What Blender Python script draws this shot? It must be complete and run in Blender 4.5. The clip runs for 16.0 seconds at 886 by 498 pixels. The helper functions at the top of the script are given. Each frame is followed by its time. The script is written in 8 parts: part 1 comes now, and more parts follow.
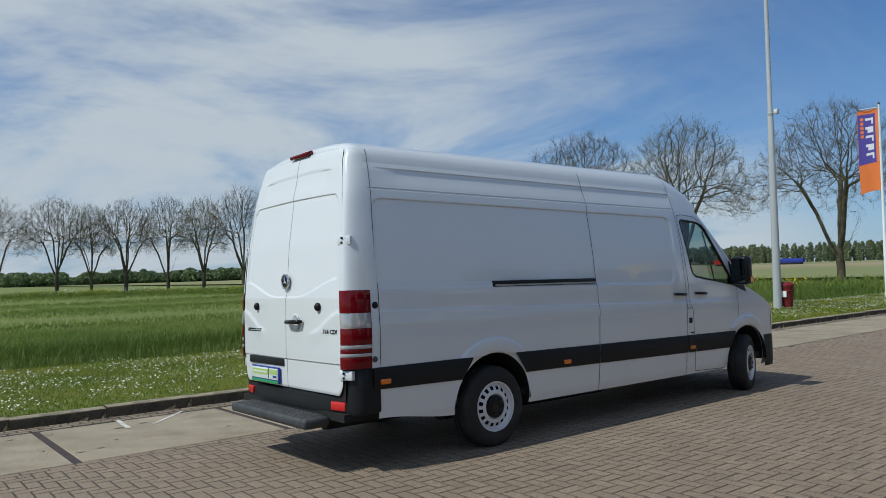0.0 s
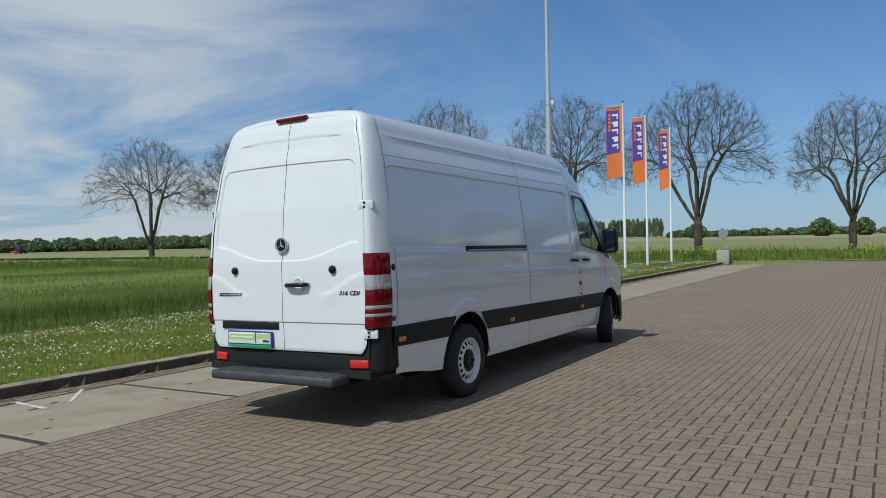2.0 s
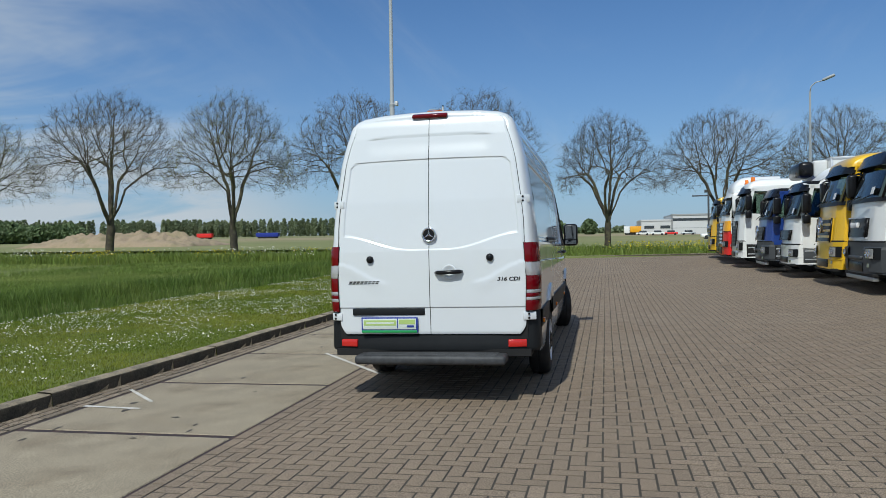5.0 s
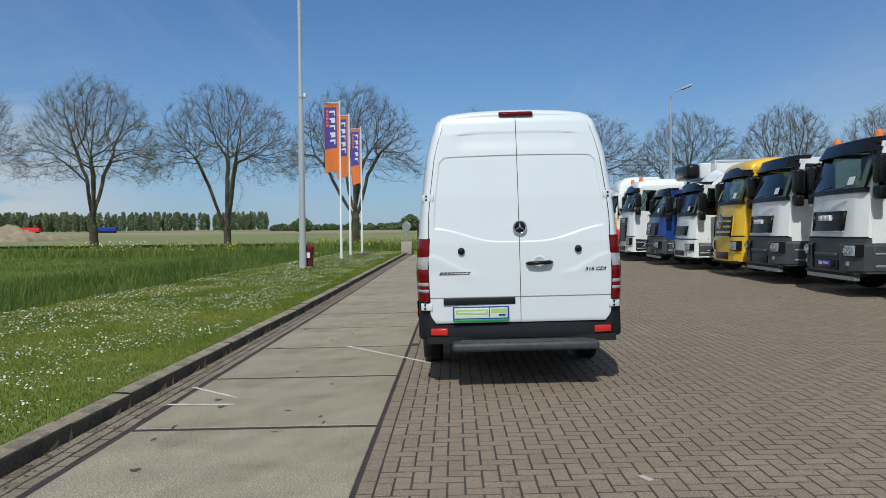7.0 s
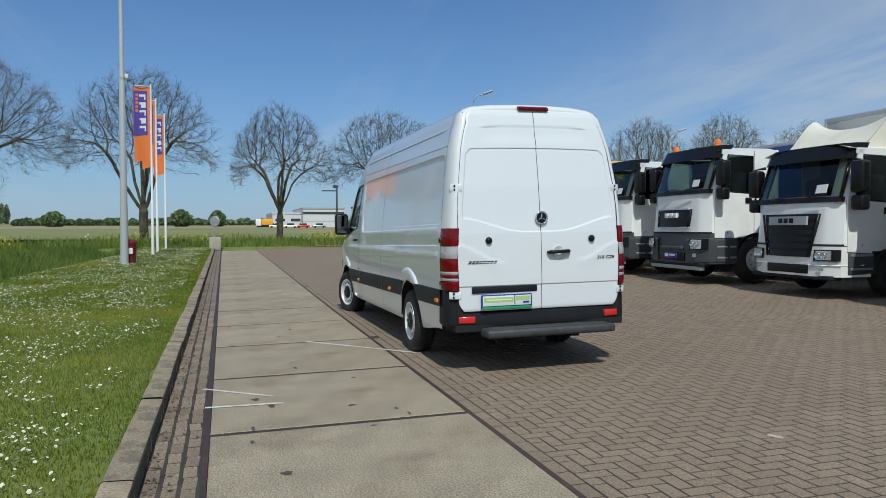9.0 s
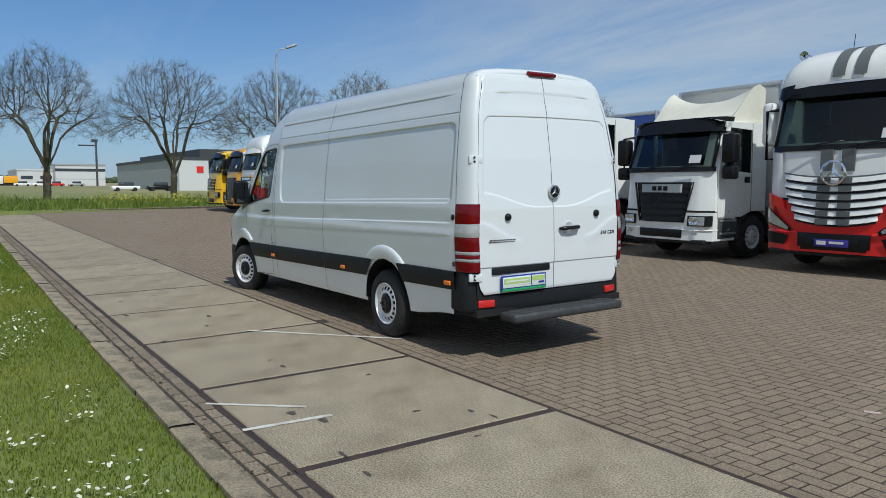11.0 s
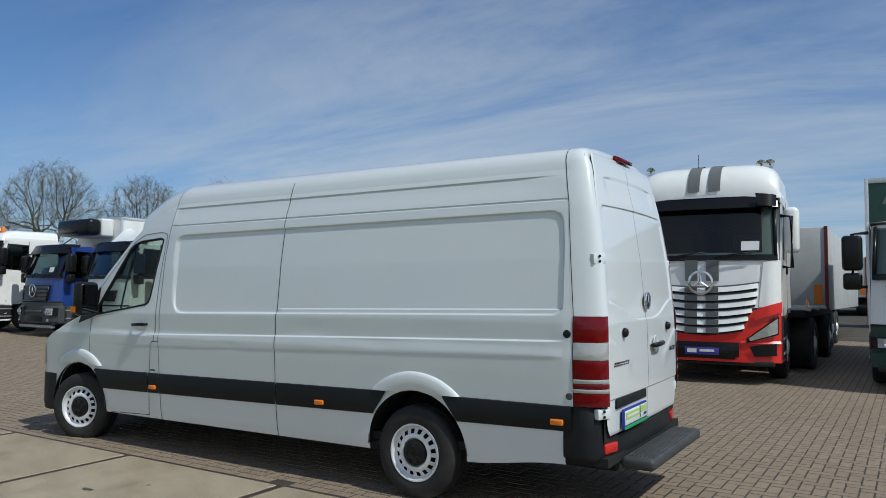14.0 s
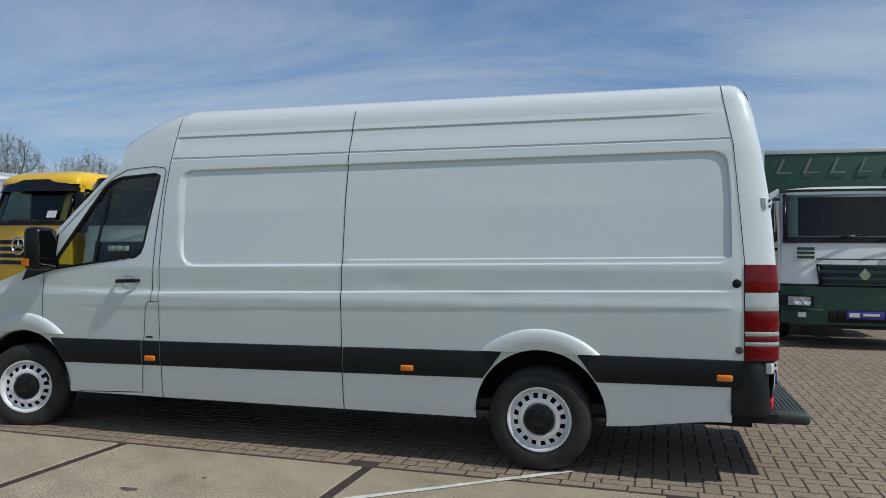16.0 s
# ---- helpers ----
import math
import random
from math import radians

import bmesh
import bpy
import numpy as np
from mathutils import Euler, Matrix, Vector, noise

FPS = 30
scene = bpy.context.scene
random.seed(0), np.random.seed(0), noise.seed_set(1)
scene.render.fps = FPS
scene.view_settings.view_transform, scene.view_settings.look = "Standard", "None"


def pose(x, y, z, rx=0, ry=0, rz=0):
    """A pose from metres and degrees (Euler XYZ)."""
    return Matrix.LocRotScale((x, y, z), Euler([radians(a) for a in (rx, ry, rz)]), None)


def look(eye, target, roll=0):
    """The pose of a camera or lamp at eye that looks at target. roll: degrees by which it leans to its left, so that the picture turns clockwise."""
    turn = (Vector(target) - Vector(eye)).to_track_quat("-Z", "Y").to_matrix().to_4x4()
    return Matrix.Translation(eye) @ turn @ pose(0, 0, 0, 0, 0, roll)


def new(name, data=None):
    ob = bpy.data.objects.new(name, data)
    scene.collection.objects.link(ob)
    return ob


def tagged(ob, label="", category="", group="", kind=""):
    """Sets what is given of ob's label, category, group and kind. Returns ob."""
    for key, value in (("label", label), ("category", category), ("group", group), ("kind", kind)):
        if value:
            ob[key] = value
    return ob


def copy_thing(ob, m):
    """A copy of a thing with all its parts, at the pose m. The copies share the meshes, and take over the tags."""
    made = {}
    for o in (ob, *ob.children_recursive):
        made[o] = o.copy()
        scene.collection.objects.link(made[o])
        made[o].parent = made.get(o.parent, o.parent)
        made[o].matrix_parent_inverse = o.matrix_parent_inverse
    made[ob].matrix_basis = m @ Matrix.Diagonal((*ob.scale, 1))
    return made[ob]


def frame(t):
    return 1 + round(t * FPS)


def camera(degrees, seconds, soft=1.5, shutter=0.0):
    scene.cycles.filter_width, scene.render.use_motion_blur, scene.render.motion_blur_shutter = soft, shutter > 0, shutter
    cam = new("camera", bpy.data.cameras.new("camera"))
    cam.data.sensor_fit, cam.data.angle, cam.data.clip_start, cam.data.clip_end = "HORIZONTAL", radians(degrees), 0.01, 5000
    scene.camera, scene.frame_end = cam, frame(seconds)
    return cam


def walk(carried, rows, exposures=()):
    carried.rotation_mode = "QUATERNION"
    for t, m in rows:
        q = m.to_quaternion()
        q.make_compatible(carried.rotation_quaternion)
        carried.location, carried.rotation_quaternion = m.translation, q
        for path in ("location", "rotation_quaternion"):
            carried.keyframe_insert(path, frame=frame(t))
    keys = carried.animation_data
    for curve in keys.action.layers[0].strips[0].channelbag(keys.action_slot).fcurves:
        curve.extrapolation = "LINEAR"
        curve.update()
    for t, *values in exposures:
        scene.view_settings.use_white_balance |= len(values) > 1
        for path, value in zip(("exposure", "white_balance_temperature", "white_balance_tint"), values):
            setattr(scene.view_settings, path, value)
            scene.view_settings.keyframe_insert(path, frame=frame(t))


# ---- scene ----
cam = camera(61.6, 16.0, soft=0.85)
METRES, EYE, TILT, LEAN, TURN = 18.885, 1.537, 0.0, 0.0, -38.6
ROWS = [
    (0.0, 0.0, 0.0, 0.0, 0.05, 1.92, 1.4),
    (0.5, -0.028, -0.008, -0.0002, -5.18, 1.88, 1.31),
    (1.0, -0.0592, -0.0097, -0.0007, -10.4, 1.34, 1.25),
    (1.5, -0.0892, -0.0116, -0.0012, -15.47, 0.58, 1.16),
    (2.0, -0.1188, -0.0034, -0.0025, -20.09, -0.4, 1.1),
    (2.5, -0.1483, 0.0025, -0.0024, -24.28, -1.34, 1.08),
    (3.0, -0.176, 0.0146, -0.0011, -28.0, -1.81, 1.02),
    (5.5, -0.3162, 0.0706, -0.0036, -41.99, -0.6, 0.69),
    (6.0, -0.3392, 0.0886, -0.004, -45.21, -0.56, 0.62),
    (6.5, -0.3622, 0.1122, -0.0029, -47.87, -1.04, 0.6),
    (7.0, -0.3849, 0.1302, -0.0032, -50.55, -1.39, 0.57),
    (7.5, -0.4021, 0.1561, -0.004, -55.2, -1.63, 0.44),
    (8.0, -0.4234, 0.1803, -0.0053, -60.66, -1.72, 0.33),
    (8.5, -0.4396, 0.2121, -0.0056, -64.94, -1.76, 0.2),
    (9.0, -0.4534, 0.2384, -0.0064, -67.86, -1.71, 0.15),
    (9.5, -0.4572, 0.269, -0.0027, -72.2, -2.45, 0.12),
    (12.0, -0.4168, 0.416, 0.0017, -93.46, -3.15, -0.3),
    (12.5, -0.3958, 0.4421, -0.0011, -97.78, -0.78, -0.34),
    (13.0, -0.3744, 0.4686, -0.0002, -101.69, 0.88, -0.41),
    (13.5, -0.3558, 0.492, -0.0012, -105.96, 2.42, -0.48),
    (14.0, -0.3327, 0.5164, 0.0003, -109.08, 3.46, -0.53),
    (14.5, -0.312, 0.5409, -0.0021, -112.12, 4.66, -0.57),
    (15.0, -0.2842, 0.5634, -0.0012, -116.69, 5.25, -0.72),
    (15.5, -0.2639, 0.5876, -0.0058, -120.92, 4.42, -0.79),
    (16.0, -0.2414, 0.6089, -0.0087, -124.86, 1.22, -0.78),
]
walk(cam, [(t, pose(0, 0, EYE, TILT, LEAN, TURN) @ pose(METRES * x, METRES * y, METRES * z, 90 + pitch, roll, yaw)) for t, x, y, z, yaw, pitch, roll in ROWS],
     exposures=[(0.0, -0.05, 6090, 4.0), (16.0, -0.05, 6090, 4.0)])

# ---------------------------------------------------------------- world, sun
SUN_EL, SUN_AZ = 51.0, 10.0      # elevation, and how far the sun stands off the -x axis towards +y
sun_from = Vector((-math.cos(radians(SUN_EL)) * math.cos(radians(SUN_AZ)),
                   math.cos(radians(SUN_EL)) * math.sin(radians(SUN_AZ)), math.sin(radians(SUN_EL))))
world = bpy.data.worlds.new("sky")
scene.world = world
world.use_nodes = True
wt = world.node_tree
wt.nodes.clear()
w_out = wt.nodes.new("ShaderNodeOutputWorld")
w_bg = wt.nodes.new("ShaderNodeBackground")
w_sky = wt.nodes.new("ShaderNodeTexSky")
w_sky.sky_type = "NISHITA"
w_sky.sun_disc = False
w_sky.sun_elevation = radians(SUN_EL)
w_sky.sun_rotation = math.atan2(sun_from.x, sun_from.y)
w_sky.altitude = 0
w_sky.air_density, w_sky.dust_density, w_sky.ozone_density = 1.0, 0.35, 3.0
w_bg.inputs["Strength"].default_value = 0.098
# high thin cloud, laid out on a flat layer overhead
w_tc = wt.nodes.new("ShaderNodeTexCoord")
w_sep = wt.nodes.new("ShaderNodeSeparateXYZ")
wt.links.new(w_tc.outputs["Generated"], w_sep.inputs[0])


def w_math(op, a, b=None):
    n = wt.nodes.new("ShaderNodeMath")
    n.operation = op
    for k, v in enumerate((a, b)):
        if v is None:
            continue
        if isinstance(v, (int, float)):
            n.inputs[k].default_value = v
        else:
            wt.links.new(v, n.inputs[k])
    return n.outputs[0]


w_h = w_math("MAXIMUM", w_math("ADD", w_sep.outputs["Z"], 0.10), 0.02)
w_u, w_v = w_math("DIVIDE", w_sep.outputs["X"], w_h), w_math("DIVIDE", w_sep.outputs["Y"], w_h)
w_co = wt.nodes.new("ShaderNodeCombineXYZ")
wt.links.new(w_u, w_co.inputs[0])
wt.links.new(w_v, w_co.inputs[1])


def w_noise(scale, detail, rough, sx, sy, turn, dist=0.0):
    m = wt.nodes.new("ShaderNodeMapping")
    m.inputs["Scale"].default_value = (sx, sy, 1)
    m.inputs["Rotation"].default_value = (0, 0, radians(turn))
    wt.links.new(w_co.outputs[0], m.inputs[0])
    n = wt.nodes.new("ShaderNodeTexNoise")
    n.inputs["Scale"].default_value, n.inputs["Detail"].default_value = scale, detail
    n.inputs["Roughness"].default_value, n.inputs["Distortion"].default_value = rough, dist
    wt.links.new(m.outputs[0], n.inputs["Vector"])
    return n.outputs["Fac"]


def w_ramp(v, a, b):
    m = wt.nodes.new("ShaderNodeMapRange")
    m.interpolation_type = "SMOOTHSTEP"
    m.inputs["From Min"].default_value, m.inputs["From Max"].default_value = a, b
    wt.links.new(v, m.inputs["Value"])
    return m.outputs["Result"]


# a big bank of cirrus stands over +y, thin streaks elsewhere
w_bank = w_ramp(w_math("ADD", w_math("MULTIPLY", w_v, 0.36), w_math("MULTIPLY", w_u, -0.12)), 0.05, 0.60)
w_big = w_ramp(w_noise(0.55, 6, 0.6, 1.0, 0.6, 25, 0.6), 0.36, 0.56)
w_veil = w_math("MULTIPLY", w_ramp(w_math("ADD", w_math("MULTIPLY", w_v, -0.5), w_math("MULTIPLY", w_u, -0.15)), 0.0, 0.9), w_ramp(w_noise(0.9, 7, 0.62, 0.5, 1.2, -15, 0.5), 0.25, 0.70))
w_streak = w_ramp(w_noise(0.8, 8, 0.62, 0.35, 1.3, 20, 0.5), 0.46, 0.80)
# added veil overhead, above the view, to raise the fill on shaded sides
w_fill = w_math("MULTIPLY", w_ramp(w_sep.outputs["Z"], 0.45, 0.80), w_ramp(w_noise(0.7, 6, 0.6, 0.6, 1.0, 40, 0.5), 0.25, 0.65))
w_cl = w_math("MINIMUM", w_math("ADD", w_math("MULTIPLY", w_fill, 0.45), w_math("ADD", w_math("MULTIPLY", w_math("MULTIPLY", w_bank, w_big), 0.92),
                                w_math("ADD", w_math("MULTIPLY", w_streak, 0.26), w_math("MULTIPLY", w_veil, 0.60)))), 0.94)
w_mix = wt.nodes.new("ShaderNodeMix")
w_mix.data_type = "RGBA"
wt.links.new(w_cl, w_mix.inputs["Factor"])
w_tone = wt.nodes.new("ShaderNodeVectorMath")
w_tone.operation = "MULTIPLY"
w_tone.inputs[1].default_value = (0.47, 0.70, 0.95)
wt.links.new(w_sky.outputs[0], w_tone.inputs[0])
w_haze = wt.nodes.new("ShaderNodeMix")
w_haze.data_type = "RGBA"
wt.links.new(w_math("MULTIPLY", w_math("POWER", 2.718, w_math("MULTIPLY", w_math("MAXIMUM", w_sep.outputs["Z"], 0.0), -7.0)), 0.74), w_haze.inputs["Factor"])
wt.links.new(w_tone.outputs[0], w_haze.inputs["A"])
w_haze.inputs["B"].default_value = (4.0, 4.8, 6.1, 1)
wt.links.new(w_haze.outputs["Result"], w_mix.inputs["A"])
w_mix.inputs["B"].default_value = (5.6, 5.9, 6.3, 1)
wt.links.new(w_mix.outputs["Result"], w_bg.inputs["Color"])
wt.links.new(w_bg.outputs[0], w_out.inputs[0])

sun = new("sun", bpy.data.lights.new("sun", "SUN"))
sun.data.energy, sun.data.angle, sun.data.color = 3.4, radians(0.53), (1.0, 0.95, 0.87)
sun.matrix_world = look((0, 0, 60), Vector((0, 0, 60)) - sun_from)

# ---------------------------------------------------------------- materials
def material(name, base, rough=0.6, metal=0.0, var=0.12, scale=6.0, fine=60.0, bump=0.0, bump_scale=80.0,
             tint=None, tint_amount=0.0, coat=0.0, island=0.0, rand=0.0, spec=0.5, rough_var=0.1, tint_scale=1.5, grain=0.0, grain_scale=120.0):
    """A worn surface: base colour varied at two scales, an optional stain colour, fine relief."""
    m = bpy.data.materials.new(name)
    m.use_nodes = True
    t = m.node_tree
    n, link = t.nodes, t.links.new
    b = n["Principled BSDF"]
    tc = n.new("ShaderNodeTexCoord")
    co = tc.outputs["Object"]

    def noise_(s, detail=4.0, rgh=0.6):
        k = n.new("ShaderNodeTexNoise")
        k.inputs["Scale"].default_value, k.inputs["Detail"].default_value, k.inputs["Roughness"].default_value = s, detail, rgh
        link(co, k.inputs["Vector"])
        return k.outputs["Fac"]

    def math_(op, a, c):
        k = n.new("ShaderNodeMath")
        k.operation = op
        for q, v in enumerate((a, c)):
            if isinstance(v, (int, float)):
                k.inputs[q].default_value = v
            else:
                link(v, k.inputs[q])
        return k.outputs[0]

    big, small = noise_(scale), noise_(fine, 3.0)
    f = math_("ADD", math_("MULTIPLY", math_("SUBTRACT", big, 0.5), 2 * var), math_("MULTIPLY", math_("SUBTRACT", small, 0.5), 1.4 * var))
    f = math_("ADD", f, 1.0)
    if grain:
        gr = n.new("ShaderNodeMapRange")
        gr.inputs["From Min"].default_value, gr.inputs["From Max"].default_value = 0.36, 0.64
        gr.inputs["To Min"].default_value, gr.inputs["To Max"].default_value = 1.0 - grain, 1.0 + grain
        link(noise_(grain_scale, 2.0, 0.7), gr.inputs["Value"])
        f = math_("MULTIPLY", f, gr.outputs["Result"])
    if island:
        g = n.new("ShaderNodeNewGeometry")
        f = math_("MULTIPLY", f, math_("ADD", math_("MULTIPLY", g.outputs["Random Per Island"], 2 * island), 1.0 - island))
    if rand:
        g = n.new("ShaderNodeObjectInfo")
        f = math_("MULTIPLY", f, math_("ADD", math_("MULTIPLY", g.outputs["Random"], 2 * rand), 1.0 - rand))
    col = n.new("ShaderNodeVectorMath")
    col.operation = "SCALE"
    link(f, col.inputs["Scale"])
    if tint is not None:
        mix = n.new("ShaderNodeMix")
        mix.data_type = "RGBA"
        mr = n.new("ShaderNodeMapRange")
        mr.interpolation_type = "SMOOTHSTEP"
        mr.inputs["From Min"].default_value, mr.inputs["From Max"].default_value = 0.42, 0.68
        mr.inputs["To Max"].default_value = tint_amount
        link(noise_(tint_scale, 7.0, 0.65), mr.inputs["Value"])
        link(mr.outputs["Result"], mix.inputs["Factor"])
        mix.inputs["A"].default_value, mix.inputs["B"].default_value = (*base, 1), (*tint, 1)
        link(mix.outputs["Result"], col.inputs[0])
    else:
        col.inputs[0].default_value = base
    link(col.outputs[0], b.inputs["Base Color"])
    b.inputs["Metallic"].default_value = metal
    b.inputs["Coat Weight"].default_value = coat
    b.inputs["Coat Roughness"].default_value = 0.05
    b.inputs["Specular IOR Level"].default_value = spec
    link(math_("ADD", math_("MULTIPLY", math_("SUBTRACT", big, 0.5), 2 * rough_var * rough), rough), b.inputs["Roughness"])
    if bump:
        k = n.new("ShaderNodeBump")
        k.inputs["Strength"].default_value, k.inputs["Distance"].default_value = 1.0, bump
        link(noise_(bump_scale, 5.0), k.inputs["Height"])
        link(k.outputs[0], b.inputs["Normal"])
    return m


def leafy(name, base, var=0.25, tint=None, tint_amount=0.5, scale=0.6, translucent=0.35, island=0.3, tint_scale=0.4):
    m = material(name, base, 0.55, var=var, scale=scale, fine=scale * 8, island=island, tint=tint, tint_amount=tint_amount, spec=0.25, tint_scale=tint_scale)
    t = m.node_tree
    b = t.nodes["Principled BSDF"]
    tr = t.nodes.new("ShaderNodeBsdfTranslucent")
    mx = t.nodes.new("ShaderNodeMixShader")
    mx.inputs[0].default_value = translucent
    src = b.inputs["Base Color"].links[0].from_socket
    t.links.new(src, tr.inputs[0])
    t.links.new(b.outputs[0], mx.inputs[1])
    t.links.new(tr.outputs[0], mx.inputs[2])
    t.links.new(mx.outputs[0], t.nodes["Material Output"].inputs["Surface"])
    return m


def glass(name, tint, rough=0.02, clear=0.6):
    """Tinted sheet glass: mirror-like gloss over a see-through tint."""
    m = bpy.data.materials.new(name)
    m.use_nodes = True
    t = m.node_tree
    t.nodes.clear()
    o = t.nodes.new("ShaderNodeOutputMaterial")
    tr = t.nodes.new("ShaderNodeBsdfTransparent")
    tr.inputs[0].default_value = (*[c * clear for c in tint], 1)
    gl = t.nodes.new("ShaderNodeBsdfGlossy")
    gl.inputs["Roughness"].default_value = rough
    lw = t.nodes.new("ShaderNodeLayerWeight")
    lw.inputs["Blend"].default_value = 0.5
    pw = t.nodes.new("ShaderNodeMath")
    pw.operation = "POWER"
    pw.inputs[1].default_value = 4.0
    t.links.new(lw.outputs["Facing"], pw.inputs[0])
    fr = t.nodes.new("ShaderNodeMath")
    fr.operation = "MULTIPLY_ADD"
    fr.inputs[1].default_value, fr.inputs[2].default_value = 0.85, 0.05
    t.links.new(pw.outputs[0], fr.inputs[0])
    mx = t.nodes.new("ShaderNodeMixShader")
    t.links.new(fr.outputs[0], mx.inputs[0])
    t.links.new(tr.outputs[0], mx.inputs[1])
    t.links.new(gl.outputs[0], mx.inputs[2])
    t.links.new(mx.outputs[0], o.inputs[0])
    return m


M = {}
M["van_white"] = material("van_white_paint", (0.705, 0.738, 0.755), 0.30, var=0.012, scale=1.2, fine=9, coat=1.0, rough_var=0.05,
                          tint=(0.69, 0.70, 0.69), tint_amount=0.22, tint_scale=2.2)
M["white"] = material("white_cab_paint", (0.84, 0.85, 0.83), 0.32, var=0.03, scale=1.5, fine=20, coat=0.5, tint=(0.6, 0.58, 0.53), tint_amount=0.25)
M["cream"] = material("weathered_cream_plastic", (0.70, 0.68, 0.58), 0.5, var=0.05, scale=2, tint=(0.5, 0.47, 0.38), tint_amount=0.35)
M["yellow"] = material("yellow_cab_paint", (0.82, 0.50, 0.02), 0.3, var=0.04, scale=2, coat=0.5, tint=(0.62, 0.36, 0.03), tint_amount=0.25)
M["orange_yellow"] = material("orange_yellow_cab_paint", (0.85, 0.40, 0.015), 0.3, var=0.04, scale=2, coat=0.5)
M["red"] = material("red_cab_paint", (0.70, 0.022, 0.018), 0.3, var=0.05, scale=2, coat=0.5)
M["blue"] = material("blue_cab_paint", (0.016, 0.05, 0.24), 0.3, var=0.05, scale=2, coat=0.5)
M["green"] = material("dark_green_paint", (0.012, 0.05, 0.032), 0.4, var=0.08, scale=2, coat=0.3)
M["green_sheet"] = material("dark_green_sheeting", (0.012, 0.05, 0.035), 0.5, var=0.1, scale=1.0, bump=0.004, bump_scale=2.5)
M["stripe_grey"] = material("grey_stripe_film", (0.13, 0.14, 0.14), 0.4, var=0.05, scale=3)
M["plastic"] = material("dark_grey_textured_plastic", (0.012, 0.0135, 0.015), 0.5, var=0.12, scale=3, fine=150, bump=0.0006, bump_scale=600,
                        tint=(0.02, 0.021, 0.022), tint_amount=0.35, spec=0.22)
M["black"] = material("black_gloss_plastic", (0.008, 0.008, 0.009), 0.28, var=0.1, scale=4, spec=0.3)
M["dark"] = material("black_underbody", (0.008, 0.008, 0.008), 0.8, var=0.2, scale=5)
M["grey_plastic"] = material("grey_cab_plastic", (0.055, 0.06, 0.065), 0.5, var=0.1, scale=4, fine=120, bump=0.0005, bump_scale=500)
M["rubber"] = material("black_tyre_rubber", (0.014, 0.014, 0.014), 0.75, var=0.2, scale=8, fine=90, tint=(0.05, 0.046, 0.04), tint_amount=0.4, tint_scale=5)
M["step_rubber"] = material("grey_black_step_rubber", (0.035, 0.037, 0.04), 0.6, var=0.25, scale=12, fine=90, tint=(0.075, 0.078, 0.082), tint_amount=0.5, tint_scale=9)
M["rim"] = material("silver_rim_paint", (0.74, 0.75, 0.78), 0.34, metal=0.25, var=0.05, scale=8, tint=(0.5, 0.48, 0.45), tint_amount=0.25)
M["steel"] = material("galvanised_steel", (0.45, 0.47, 0.48), 0.45, metal=0.7, var=0.12, scale=5, fine=60)
M["chrome"] = material("chrome", (0.75, 0.76, 0.78), 0.12, metal=1.0, var=0.02)
M["lamp_red"] = material("red_lamp_lens", (0.145, 0.001, 0.005), 0.10, var=0.12, scale=22, fine=120, coat=0.2, spec=0.3)
M["lamp_clear"] = material("clear_lamp_lens", (0.50, 0.49, 0.49), 0.10, metal=0.35, var=0.15, scale=22, fine=120, coat=0.3)
M["reflector"] = material("bright_red_reflector", (0.55, 0.02, 0.016), 0.2, var=0.1, scale=40, coat=0.3)
M["lamp_amber"] = material("amber_lamp_lens", (0.80, 0.20, 0.01), 0.15, var=0.1, scale=40, coat=0.8)
M["head_lamp"] = material("head_lamp_glass", (0.55, 0.56, 0.57), 0.10, metal=0.5, var=0.4, scale=18, fine=90, coat=1.0)
M["glass_dark"] = glass("tinted_cab_glass", (0.76, 0.86, 0.81), clear=0.78)
M["mirror"] = material("mirror_glass", (0.16, 0.165, 0.17), 0.03, metal=1.0, var=0.01)
M["seat"] = material("dark_seat_fabric", (0.02, 0.021, 0.024), 0.9, var=0.2, scale=8)
M["cab_inside"] = material("grey_cab_lining", (0.055, 0.055, 0.055), 0.8, var=0.1, scale=4)
M["scrap"] = material("dirty_paper", (0.50, 0.42, 0.40), 0.9, var=0.2, scale=30, tint=(0.45, 0.08, 0.06), tint_amount=0.6, tint_scale=12)
M["paper"] = material("white_paper", (0.75, 0.75, 0.75), 0.8, var=0.05, scale=6)
M["plate_blue"] = material("blue_plate_frame", (0.02, 0.04, 0.28), 0.35, var=0.05, scale=6)
M["plate_green"] = material("bright_green_plate_print", (0.42, 0.56, 0.18), 0.4, var=0.08, scale=10)
M["plate_green2"] = material("deep_green_plate_frame", (0.03, 0.32, 0.09), 0.4, var=0.08, scale=10)
M["plate_pale"] = material("pale_green_plate", (0.66, 0.73, 0.66), 0.4, var=0.1, scale=14)
M["plate_violet"] = material("violet_blue_plate", (0.05, 0.04, 0.30), 0.4, var=0.05, scale=10)
M["box_grey"] = material("grey_box_panel", (0.50, 0.51, 0.50), 0.5, var=0.05, scale=1.0, fine=14, tint=(0.33, 0.33, 0.31), tint_amount=0.35, tint_scale=0.8)
M["box_white"] = material("white_box_panel", (0.70, 0.71, 0.70), 0.45, var=0.05, scale=1.0, fine=14, tint=(0.5, 0.49, 0.46), tint_amount=0.35)
M["alu"] = material("bare_aluminium", (0.62, 0.63, 0.64), 0.4, metal=0.6, var=0.08, scale=4)
